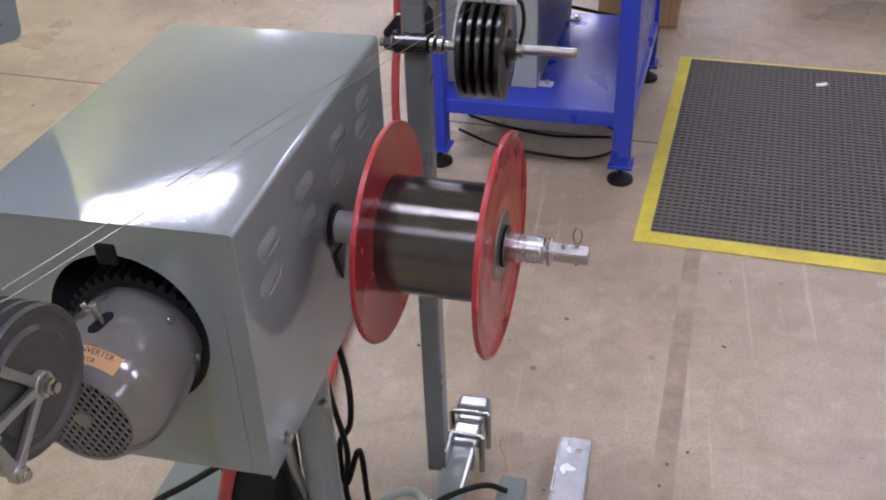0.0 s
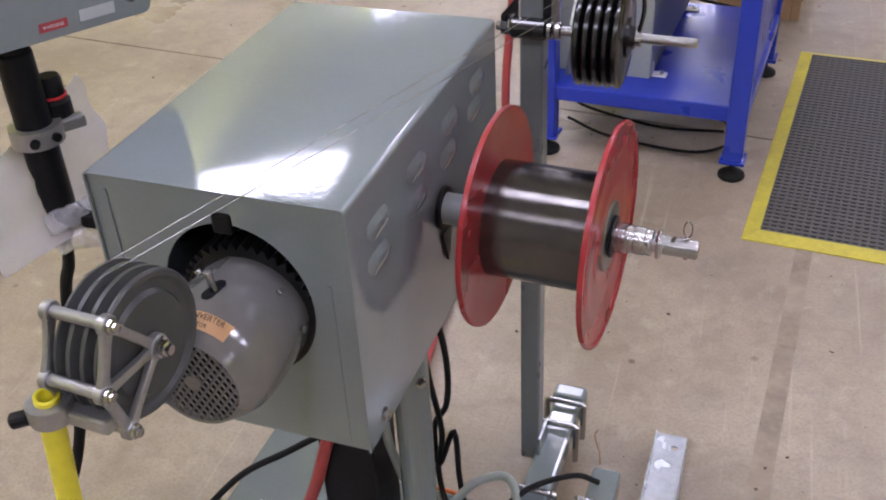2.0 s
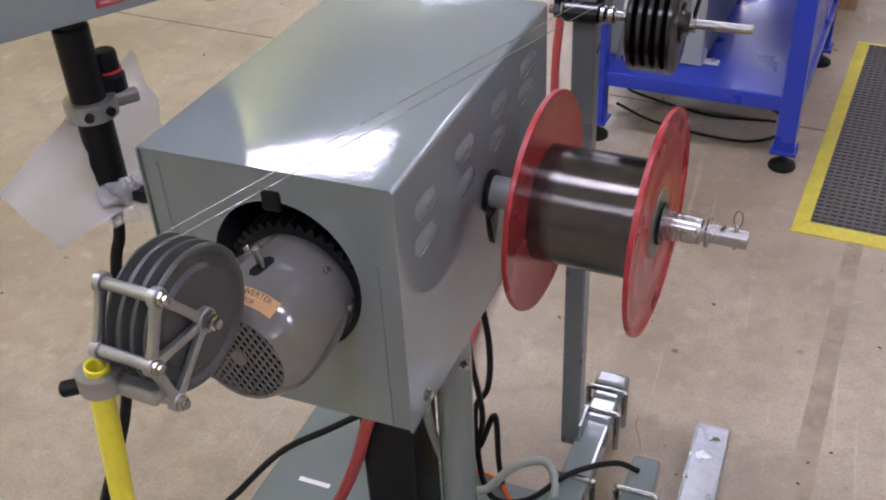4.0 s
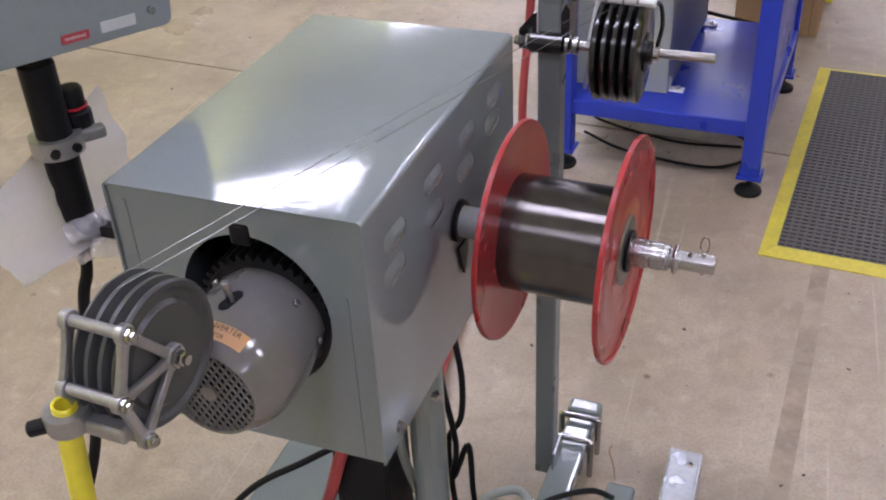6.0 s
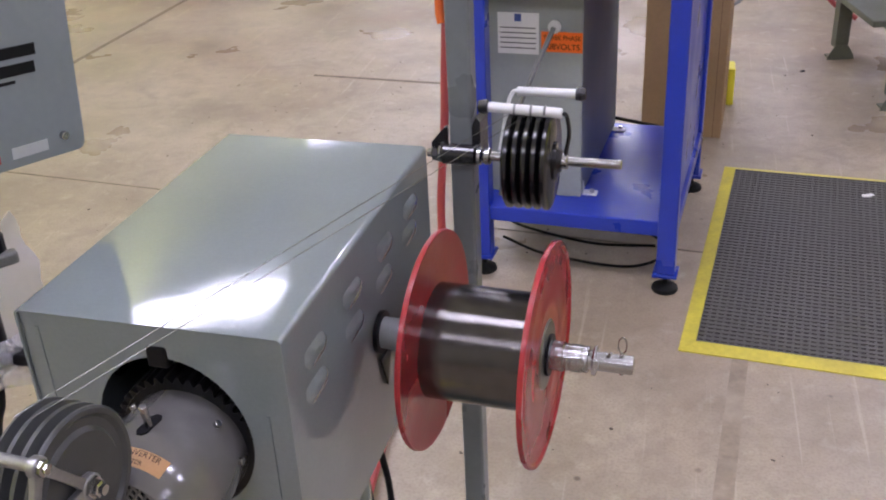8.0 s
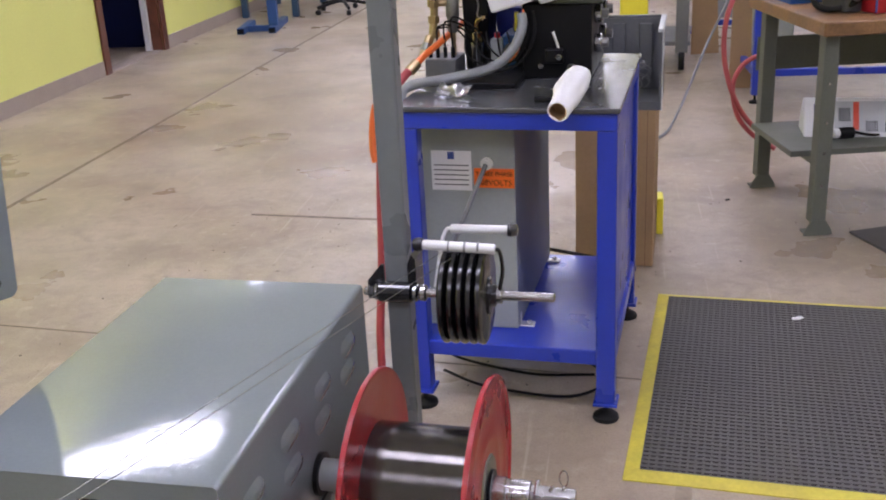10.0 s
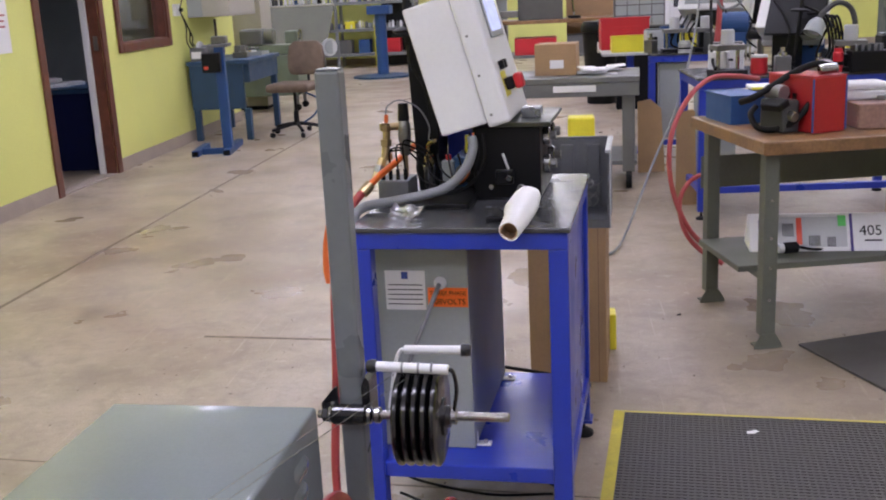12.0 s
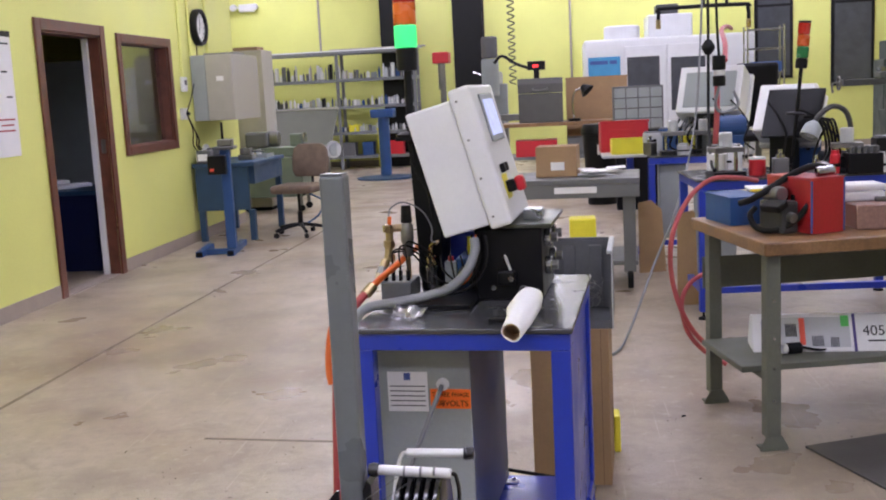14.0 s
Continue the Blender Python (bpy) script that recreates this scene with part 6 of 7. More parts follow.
part("switch_label", box((-0.13, -0.1425, 0.82), (-0.09, -0.1405, 0.85)), M["label_hotred"], t)
part("rod", rod((-0.02, 0.04, 1.12), (-0.02, 0.04, 1.28), 0.012, 10), M["black"], t)

t = thing("office_chair", "worn brown fabric office chair on a black five-star base", "chair", (-2.86, 10.8, 0), -8)
sb = box((-0.24, -0.23, 0.47), (0.24, 0.24, 0.56), 0.04, 4)
part("seat", sb, M["fabric"], t, smooth=True)
part("backrest", turn(prism([(-0.17, 0), (0.17, 0), (0.205, 0.06), (0.21, 0.2), (0.19, 0.31), (0.13, 0.36), (-0.13, 0.36), (-0.19, 0.31), (-0.21, 0.2), (-0.205, 0.06)], -0.03, 0.04, "y", 0.02), pose(0.05, 0.25, 0.62, -8, 0, 0)), M["fabric"], t, smooth=True)
part("back_bar", tube([(0.05, 0.02, 0.45), (0.05, 0.26, 0.46), (0.05, 0.31, 0.55), (0.05, 0.30, 0.75)], 0.016, 8, 5), M["black"], t)
part("gas_lift", lathe([(0.028, 0.10), (0.028, 0.26), (0.017, 0.262), (0.017, 0.47), (0, 0.47)], n=16), M["black"], t, smooth=True)
part("lever_cable", tube([(0.1, 0.05, 0.45), (0.24, 0.08, 0.36), (0.2, 0.05, 0.22), (0.06, 0.02, 0.12)], 0.01, 8), M["blue_mid"], t)
for k in range(5):
    a = radians(72 * k + 15)
    c, s = math.cos(a), math.sin(a)
    part("base_arm", tube([(0.02 * c, 0.02 * s, 0.125), (0.16 * c, 0.16 * s, 0.105), (0.30 * c, 0.30 * s, 0.075)], 0.019, 8, 3), M["black"], t)
    cs = part("castor", rod((0.30 * c - 0.02 * s, 0.30 * s + 0.02 * c, 0.027), (0.30 * c + 0.02 * s, 0.30 * s - 0.02 * c, 0.027), 0.027, 14), M["black_matt"], t)

t = thing("bench_lathe", "green-grey bench lathe on a castered steel stand", "lathe", (-3.85, 13.1, 0))
part("stand", box((-0.35, 0, 0.20), (0.45, 0.5, 0.72), 0.01), M["lathe_green"], t)
part("bed", box((-0.4, 0.05, 0.73), (0.5, 0.4, 0.85), 0.01), M["lathe_green"], t)
part("headstock", box((-0.3, 0.02, 0.86), (0.0, 0.36, 1.06), 0.03), M["grey_box"], t)
part("chuck", rod((0.0, 0.2, 0.96), (0.12, 0.2, 0.96), 0.10, 22), M["dark_steel"], t)
part("tailstock", box((0.28, 0.1, 0.86), (0.44, 0.3, 1.02), 0.02), M["lathe_green"], t)
part("handwheel", ring((0.45, 0.2, 0.95), (0.47, 0.2, 0.95), 0.06, 0.08, 22), M["steel"], t)
for x in (-0.3, 0.4):
    for y in (0.05, 0.45):
        part("leg", box((x - 0.02, y - 0.02, 0.08), (x + 0.02, y + 0.02, 0.20)), M["dark_steel"], t)
        part("castor", rod((x, y - 0.02, 0.045), (x, y + 0.02, 0.045), 0.045, 14), M["black_matt"], t)
t = thing("tilted_board", "grey-green tilted layout table with round end guard", "layout table", (-4.15, 15.0, 0))
part("panel", turn(box((-0.75, 0, -0.02), (0.72, 0.85, 0.02), 0.01), pose(0, 0, 0.75, 38, 0, 0)), M["board_green"], t)
part("edge", turn(box((-0.75, -0.02, -0.025), (0.72, -0.001, 0.03), 0.004), pose(0, 0, 0.75, 38, 0, 0)), M["beige"], t)
part("top_edge", turn(box((-0.75, 0.851, -0.025), (0.72, 0.88, 0.03), 0.004), pose(0, 0, 0.75, 38, 0, 0)), M["beige"], t)
part("end_disc", rod((0.74, 0.02, 0.70), (0.76, 0.0, 0.70), 0.13, 24), M["label_grey"], t)
part("end_face", rod((0.7605, 0.0, 0.70), (0.768, -0.005, 0.70), 0.10, 24), M["elec"], t)
for x in (-0.6, 0.6):
    part("leg", box((x - 0.03, 0.2, 0), (x + 0.03, 0.26, 0.90)), M["dark_steel"], t)

# ---- far shelving ----
SX0, SX1, SY = -6.15, -2.88, 20.45
t = thing("steel_shelving", "long grey steel shelving filled with small parts", "shelving", (0, 0, 0))
for z in (0.22, 0.70, 1.22, 1.76, 2.30):
    part("shelf", box((SX0, SY, z), (SX1, SY + 0.55, z + 0.06), 0.004), M["shelf_grey"], t)
for x in (SX0, -4.5, SX1 - 0.06):
    for y in (SY - 0.004, SY + 0.50):
        part("upright", box((x, y, 0), (x + 0.06, y + 0.05, 2.36), 0.004), M["shelf_grey"], t)
mats = ["paper", "paper", "white", "label_grey", "grey_box", "white", "charcoal", "black", "elec", "white", "charcoal", "blue_mid", "paper", "beige"]
rs = random.Random(4)
for z, n, hmax in ((1.822, 64, 0.30), (1.282, 56, 0.20), (0.762, 40, 0.16)):
    x = SX0 + 0.12
    while x < SX1 - 0.2:
        w = rs.uniform(0.025, 0.075)
        h = rs.uniform(0.08, hmax)
        nm = rs.choice(("bottle", "small_box", "can"))
        y = SY + rs.uniform(0.04, 0.2)
        mat = M[rs.choice(mats)]
        if nm == "small_box":
            bm = box((x, y, z), (x + w, y + 0.1, z + h), 0.003, 1)
        else:
            r = w / 2
            bm = lathe([(0, 0), (r, 0), (r, h * 0.75), (r * 0.5, h * 0.85), (r * 0.5, h), (0, h)], (x + r, y + r, z), (x + r, y + r, 9), 10)
        tagged(link(nm, bm, mat, None), "small %s among parts on the grey shelf" % nm.replace("_", " "), nm.replace("_", " "), "small parts on the shelves")
        x += w + rs.uniform(0.004, 0.03)
for x, w, m in ((-4.62, 0.42, "grey_box"), (-4.05, 0.22, "blue_mid"), (-3.72, 0.5, "red_plain")):
    b = thing("parts_bin", "%s plastic parts bin on the lowest shelf" % {"grey_box": "grey", "blue_mid": "blue", "red_plain": "red"}[m], "bin", (x, SY + 0.05, 0.28), group="bins on the shelf")
    part("shell", tray(0, w, 0, 0.3, 0.26, 0.012), M[m], b)
    part("contents", box((0.02, 0.02, 0.013), (w - 0.02, 0.28, 0.2), 0.02), M["label_grey"], b)
b = thing("parts_bin", "yellow plastic parts bin on a middle shelf", "bin", (-4.3, SY + 0.05, 0.76), group="bins on the shelf")
part("shell", tray(0, 0.2, 0, 0.25, 0.14, 0.01), M["yellow"], b)
t = thing("shelf_boards", "pale flat boards stacked on top of the shelving", "boards", (-4.4, SY + 0.03, 2.36))
part("board", box((-1.4, 0, 0), (1.6, 0.4, 0.025), 0.002), M["white"], t)
part("board", turn(box((0, 0, 0.026), (1.9, 0.35, 0.05), 0.002), pose(-0.2, 0.02, 0, 0, 0, 2)), M["beige"], t)
t = thing("blue_column_jack", "blue steel column jack with round base plate", "column jack", (-3.15, 18.0, 0))
part("column", rod((0, 0, 0.05), (0, 0, 1.07), 0.10, 28), M["blue_mid"], t)
part("base", lathe([(0, 0), (0.52, 0), (0.52, 0.03), (0.1, 0.05), (0, 0.05)], n=40), M["blue_old"], t)
part("head", box((-0.2, -0.2, 1.07), (0.2, 0.2, 1.22), 0.02), M["blue_mid"], t)
part("scale_strip", box((-0.115, -0.03, 0.2), (-0.101, 0.03, 0.9)), M["yellow"], t)
for k, (a, b) in enumerate(((-3.62, -3.05), (-2.15, -1.55))):
    structure("column_%d" % (k + 1), prism([(a, 20.9), (b, 20.9), (b, 20.95), ((a + b) / 2 + 0.03, 20.95), ((a + b) / 2 + 0.03, 21.35), (b, 21.35), (b, 21.4), (a, 21.4), (a, 21.35), ((a + b) / 2 - 0.03, 21.35), ((a + b) / 2 - 0.03, 20.95), (a, 20.95)], 0, CEIL), M["black"], "black painted steel building column", "column")
for x in (-5.0, 0.19):
    tagged(link("wall_pipe", rod((x, FAR_Y - 0.03, 0.0 if x > 0 else 2.3), (x, FAR_Y - 0.03, CEIL), 0.022, 12), M["beige"]), "pale conduit pipe up the far wall", "pipe")
for k, (x0, x1, z0) in enumerate(((3.88, 4.50, 1.45), (5.35, 6.05, 1.25))):
    wn = tagged(new("window_%d" % (k + 2)), "tall dark window in the far wall", "window", kind="structure")
    part("window_frame", box((x0 - 0.06, FAR_Y - 0.05, z0 - 0.06), (x1 + 0.06, FAR_Y - 0.001, 3.9), 0.005), M["black"], wn)
    part("pane", box((x0, FAR_Y - 0.058, z0), (x1, FAR_Y - 0.052, 3.84)), M["dark_glass"], wn)
    part("mullion", box((x0, FAR_Y - 0.066, 2.8), (x1, FAR_Y - 0.059, 2.85)), M["black"], wn)

# ---- far machines and benches ----
t = thing("drill_press", "grey drill press with red head", "drill press", (-1.98, 17.2, 0))
part("base", box((-0.2, -0.25, 0), (0.2, 0.25, 0.08), 0.01), M["dark_steel"], t)
part("column", rod((0, 0.1, 0.08), (0, 0.1, 1.95), 0.05, 18), M["dark_steel"], t)
part("head", box((-0.13, -0.2, 1.93), (0.14, 0.2, 2.11), 0.02), M["red_plain"], t)
part("quill", rod((0, -0.1, 1.5), (0, -0.1, 1.93), 0.05, 16), M["dark_steel"], t)
part("table", rod((0, -0.1, 1.05), (0, -0.1, 1.09), 0.2, 22), M["dark_steel"], t)
t = thing("milling_machine", "grey vertical milling machine with motor head", "milling machine", (-1.15, 17.3, 0))
part("column", prism([(-0.25, -0.1), (0.25, -0.1), (0.18, 0.5), (-0.18, 0.5)], 0, 1.55, bevel=0.02), M["elec"], t)
part("ram", box((-0.14, -0.55, 1.55), (0.14, 0.5, 1.75), 0.02), M["elec"], t)
part("head", rod((0, -0.5, 1.35), (0, -0.5, 1.95), 0.14, 22), M["elec"], t)
part("motor", rod((0, -0.5, 1.96), (0, -0.5, 2.3), 0.13, 22), M["grey_box"], t)
part("spindle", rod((0, -0.5, 1.15), (0, -0.5, 1.35), 0.05, 16), M["steel"], t)
part("table", box((-0.65, -0.7, 0.95), (0.65, -0.35, 1.05), 0.01), M["dark_steel"], t)
part("knee", box((-0.2, -0.65, 0.45), (0.2, -0.1, 0.95), 0.02), M["elec"], t)
part("handle", rod((-0.28, -0.5, 1.75), (-0.14, -0.5, 1.7), 0.015, 10), M["steel"], t)
tagged(link("coiled_cord", tube([(-0.72 + 0.05 * math.cos(k * 1.2), 15.4 + 0.05 * math.sin(k * 1.2), 3.4 - 0.019 * k) for k in range(100)], 0.010, 5, 2), M["olive_dark"]), "dark green coiled air cord hanging from above", "cord")
t = thing("far_bench", "grey steel bench with wooden top", "bench", (0.0, 15.0, 0))
part("top", box((-0.95, -0.05, 0.90), (0.85, 0.75, 0.95), 0.006), M["bench_wood"], t)
part("shelf", box((-0.9, 0.0, 0.42), (0.8, 0.7, 0.46), 0.004), M["shelf_grey"], t)
for x in (-0.9, 0.78):
    for y in (0.0, 0.65):
        part("leg", box((x, y, 0), (x + 0.06, y + 0.06, 0.90), 0.004), M["shelf_grey"], t)
part("bin_shelf_red", box((-0.7, 0.05, 0.461), (-0.1, 0.5, 0.70), 0.01), M["red_plain"], t)
part("bin_shelf_grey", box((0.05, 0.05, 0.461), (0.5, 0.5, 0.72), 0.01), M["grey_box"], t)
t = thing("tool_chest", "dark grey steel tool chest with lid handle", "tool chest", (-0.32, 15.1, 0.95))
part("body", box((-0.32, 0, 0), (0.32, 0.4, 0.42), 0.008), M["chest"], t)
part("lid", prism([(0.0, 0.425), (0.4, 0.425), (0.4, 0.64), (0.08, 0.64), (0.0, 0.56)], -0.325, 0.325, "x", 0.006), M["chest"], t)
part("handle", tube([(-0.1, -0.01, 0.50), (-0.09, -0.03, 0.47), (0.09, -0.03, 0.47), (0.1, -0.01, 0.50)], 0.01, 8, 5), M["dark_steel"], t)
t = thing("readout", "digital readout with red figures on an arm", "readout", (-0.37, 15.3, 1.62))
part("case", box((-0.13, 0.0, 0.09), (0.13, 0.08, 0.22), 0.008), M["black"], t)
part("digits", box((-0.05, -0.003, 0.13), (0.03, -0.001, 0.17)), M["lit_red"], t)
part("foot", box((-0.04, 0.02, -0.03), (0.04, 0.06, 0.09)), M["black"], t)
part("arm", tube([(-0.1, 0.05, 0.12), (-0.3, 0.08, 0.2), (-0.5, 0.1, 0.32), (-0.62, 0.1, 0.22)], 0.022, 8), M["black"], t)
t = thing("desk_lamp", "black shaded desk lamp on the far bench", "lamp", (0.16, 15.1, 0.95))
part("base", rod((0, 0, 0), (0, 0, 0.04), 0.09, 20), M["black"], t)
part("stem", tube([(0, 0, 0.04), (-0.02, 0, 0.25), (0.02, 0, 0.42), (0.12, 0, 0.46)], 0.014, 8), M["steel"], t)
part("shade", lathe([(0.03, 0), (0.06, 0.04), (0.11, 0.12), (0.105, 0.12), (0.055, 0.045), (0.02, 0.005)], (0.12, 0, 0.50), (0.24, -0.05, 0.38), 22), M["black"], t, smooth=True)
t = thing("brown_panel", "brown hardboard panel standing behind the bench", "panel", (0.5, 15.85, 0))
part("sheet", box((-0.45, 0, 0.45), (0.47, 0.02, 1.58)), M["cardboard"], t)
part("foot", box((-0.45, 0, 0), (-0.40, 0.02, 0.45)), M["cardboard"], t)
part("foot", box((0.42, 0, 0), (0.47, 0.02, 0.45)), M["cardboard"], t)
t = thing("waste_bin", "black plastic waste bin with white sticker", "waste bin", (0.46, 12.8, 0))
part("body", lathe([(0, 0), (0.18, 0), (0.23, 0.85), (0.25, 0.86), (0.25, 0.92), (0.22, 0.98), (0, 1.0)], n=28), M["black"], t, smooth=True)
part("sticker", box((-0.06, -0.235, 0.62), (0.06, -0.222, 0.74)), M["paper"], t)
t = thing("cnc_machine", "large white machining centre with blue panel and dark windows", "machining centre", (0.40, 19.0, 0))
t.scale = (1.0, 1.0, 0.935)
part("body", box((0, 0, 0.08), (3.0, 1.9, 2.40), 0.05, 3), M["white"], t)
part("plinth", box((0.05, 0.05, 0), (2.95, 1.85, 0.08)), M["dark"], t)
part("door", box((0.72, -0.03, 0.65), (1.45, -0.001, 2.25), 0.01), M["white"], t)
part("door", box((1.47, -0.03, 0.65), (2.2, -0.001, 2.25), 0.01), M["white"], t)
part("door_window", box((0.76, -0.036, 1.0), (1.33, -0.031, 2.04)), M["dark_glass"], t)
part("door_window", box((1.53, -0.036, 1.0), (2.13, -0.031, 2.0)), M["dark_glass"], t)
part("blue_panel", box((0.07, -0.012, 1.53), (0.64, -0.001, 2.07), 0.003), M["panel_blue"], t, "sky-blue name panel")
part("lettering", box((0.10, -0.016, 1.93), (0.42, -0.0125, 2.0)), M["label_blue"], t)
part("lettering", box((0.45, -0.016, 1.93), (0.58, -0.0125, 2.0)), M["label_blue"], t)
part("column_cover", box((1.18, 0.5, 2.401), (1.98, 1.5, 2.85), 0.03), M["white"], t)
part("tool_drum", rod((0.72, 0.8, 2.401), (0.72, 0.8, 2.68), 0.33, 32), M["white"], t)
part("motor_top", box((1.35, 0.7, 2.851), (1.75, 1.2, 3.05), 0.02), M["charcoal"], t)
part("lower_panel", box((0.1, -0.008, 0.2), (2.9, -0.001, 0.6), 0.003), M["elec"], t)
t = thing("wire_rack", "chrome wire rack with blue bins", "rack", (3.45, 18.2, 0))
for z in (0.5, 1.0, 1.5, 1.9, 2.22):
    part("shelf", box((-0.32, 0, z), (0.30, 0.4, z + 0.03), 0.004), M["steel"], t)
for x in (-0.32, 0.28):
    for y in (0.0, 0.38):
        part("post", rod((x, y, 0), (x, y, 2.3), 0.015, 10), M["steel"], t)
part("bin", box((-0.25, 0.03, 1.531), (0.25, 0.35, 1.70), 0.01), M["blue_mid"], t)
t = thing("turret_mill", "dark grey turret milling machine with round white dial", "milling machine", (3.9, 14.0, 0))
part("base", box((0.05, -0.1, 0), (0.95, 0.9, 0.25), 0.02), M["mill_green"], t)
part("column", prism([(0.28, 0.2), (0.9, 0.2), (0.85, 0.85), (0.33, 0.85)], 0.25, 1.6, bevel=0.02), M["mill_green"], t)
part("knee", prism([(0.28, 0.55), (0.55, 0.45), (0.6, 0.95), (0.2, 0.95)], -0.45, 0.19, "y", 0.01), M["mill_green"], t)
part("saddle", box((0.2, -0.48, 0.951), (0.7, -0.1, 1.279), 0.01), M["mill_green"], t)
part("table", box((-0.40, -0.5, 1.28), (0.9, -0.15, 1.36), 0.008), M["charcoal"], t)
for k in range(3):
    part("table_slot", box((-0.38, -0.44 + 0.1 * k, 1.361), (0.88, -0.42 + 0.1 * k, 1.364)), M["dark"], t)
part("vise", box((0.05, -0.45, 1.365), (0.28, -0.2, 1.44), 0.01), M["dark_steel"], t)
part("vise_jaw", box((0.07, -0.43, 1.441), (0.12, -0.22, 1.50), 0.006), M["steel"], t)
part("ram", box((0.40, -0.5, 1.6), (0.75, 0.85, 1.85), 0.02), M["mill_green"], t)
part("head", rod((0.56, -0.55, 1.50), (0.56, -0.55, 2.05), 0.15, 22), M["mill_green"], t)
part("motor", rod((0.56, -0.55, 2.051), (0.56, -0.55, 2.35), 0.13, 22), M["charcoal"], t)
part("spindle", rod((0.56, -0.55, 1.37), (0.56, -0.55, 1.50), 0.04, 16), M["steel"], t)
part("dial", rod((0.36, -0.60, 1.62), (0.36, -0.63, 1.62), 0.11, 26), M["white"], t)
part("dial_hub", rod((0.36, -0.631, 1.62), (0.36, -0.65, 1.62), 0.03, 16), M["dark_steel"], t)
part("dial_bracket", box((0.33, -0.60, 1.55), (0.5, -0.56, 1.66), 0.006), M["mill_green"], t)
part("crank", tube([(-0.40, -0.32, 1.32), (-0.50, -0.34, 1.32), (-0.50, -0.36, 1.20)], 0.014, 8, 2), M["dark_steel"], t)
part("crank_wheel", ring((-0.43, -0.33, 1.32), (-0.41, -0.33, 1.32), 0.07, 0.09, 22), M["dark_steel"], t)
for k in range(3):
    part("quill_lever", rod((0.42, -0.62, 1.75), (0.42 + 0.16 * math.cos(2.1 * k + 0.5), -0.66, 1.75 + 0.16 * math.sin(2.1 * k + 0.5)), 0.012, 8), M["steel"], t)
t = thing("tilt_chair", "black high-backed swivel chair seen from behind", "chair", (1.85, 10.1, 0))
part("back", turn(box((-0.2, -0.04, 0), (0.2, 0.04, 0.62), 0.035, 3), pose(0, 0.2, 0.98, 12, 0, 0)), M["black"], t, smooth=True)
part("seat", box((-0.25, -0.3, 0.86), (0.25, 0.22, 0.95), 0.035, 3), M["black"], t, smooth=True)
part("post", rod((0, 0, 0.06), (0, 0, 0.86), 0.03, 14), M["dark_steel"], t)
part("foot_disc", rod((0, 0, 0), (0, 0, 0.06), 0.28, 26), M["dark_steel"], t)

# ---- middle distance: cart, blue tables ----
t = thing("steel_cart", "grey steel cart with papers on top and black castors", "cart", (0.53, 7.28, 0), -4)
part("top", box((-0.98, 0, 0.76), (0, 0.75, 0.80), 0.005), M["cart_grey"], t)
part("apron", box((-0.97, 0.005, 0.665), (-0.002, 0.03, 0.759), 0.003), M["cart_grey"], t)
part("apron", box((-0.03, 0.031, 0.665), (-0.003, 0.74, 0.759), 0.003), M["cart_grey"], t)
for x in (-0.97, -0.12):
    for y in (0.0325, 0.66):
        part("leg", box((x, y, 0.12), (x + 0.085, y + 0.085, 0.664), 0.004), M["cart_grey"], t)
        part("castor_fork", box((x + 0.02, y + 0.02, 0.09), (x + 0.065, y + 0.065, 0.119)), M["dark_steel"], t)
        part("castor", rod((x + 0.025, y + 0.02, 0.065), (x + 0.065, y + 0.02, 0.065), 0.065, 20), M["black_matt"], t)
part("shelf", box((-0.96, 0.04, 0.17), (-0.02, 0.73, 0.20), 0.004), M["cart_grey"], t)
part("label", box((-0.60, 0.001, 0.70), (-0.30, 0.0045, 0.745)), M["paper"], t)
t = thing("carton", "small brown cardboard carton with white label on the cart", "cardboard box", (-0.20, 7.58, 0.80), -6)
part("box", box((0, 0, 0), (0.30, 0.26, 0.225), 0.004), M["cardboard"], t)
part("label", box((0.11, -0.0015, 0.05), (0.21, -0.0003, 0.11)), M["paper"], t)
part("flap_line", box((0.0, 0.128, 0.2255), (0.30, 0.132, 0.2265)), M["card_dark"], t)
rs = random.Random(9)
t = thing("loose_papers", "crumpled white papers spread on the cart", "papers", (0.30, 7.62, 0.80))
for k in range(9):
    part("sheet", turn(box((-0.10, -0.07, 0), (0.10, 0.07, 0.004)), pose(rs.uniform(-0.12, 0.12), rs.uniform(-0.18, 0.22), 0.001 + 0.005 * k, rs.uniform(-3, 3), rs.uniform(-3, 3), rs.uniform(0, 180))), M["paper"], t)


def blue_table(x, y, rz, w, d, h, label):
    t = thing("blue_table", label, "table", (x, y, 0), rz, "blue tables")
    part("top", box((0, 0, h - 0.014), (w, d, h), 0.003), M["table_top"], t)
    part("apron", box((0.01, 0.01, h - 0.065), (w - 0.01, d - 0.01, h - 0.015), 0.003), M["blue"], t)
    for u in (0.01, w - 0.06):
        for v in (0.01, d - 0.06):
            part("leg", box((u, v, 0.05), (u + 0.05, v + 0.05, h - 0.066), 0.003), M["blue"], t)
            part("levelling_foot", lathe([(0, 0), (0.034, 0), (0.03, 0.012), (0.008, 0.02), (0.008, 0.05), (0, 0.05)], (u + 0.025, v + 0.025, 0), (u + 0.025, v + 0.025, 1), 14), M["black_matt"], t)
    for v in (0.015, d - 0.055):
        part("rail", box((0.061, v, 0.16), (w - 0.061, v + 0.04, 0.20), 0.003), M["blue"], t)
    for u in (0.015, w - 0.055):
        part("rail", box((u, 0.061, 0.16), (u + 0.04, d - 0.061, 0.20), 0.003), M["blue"], t)
    return t


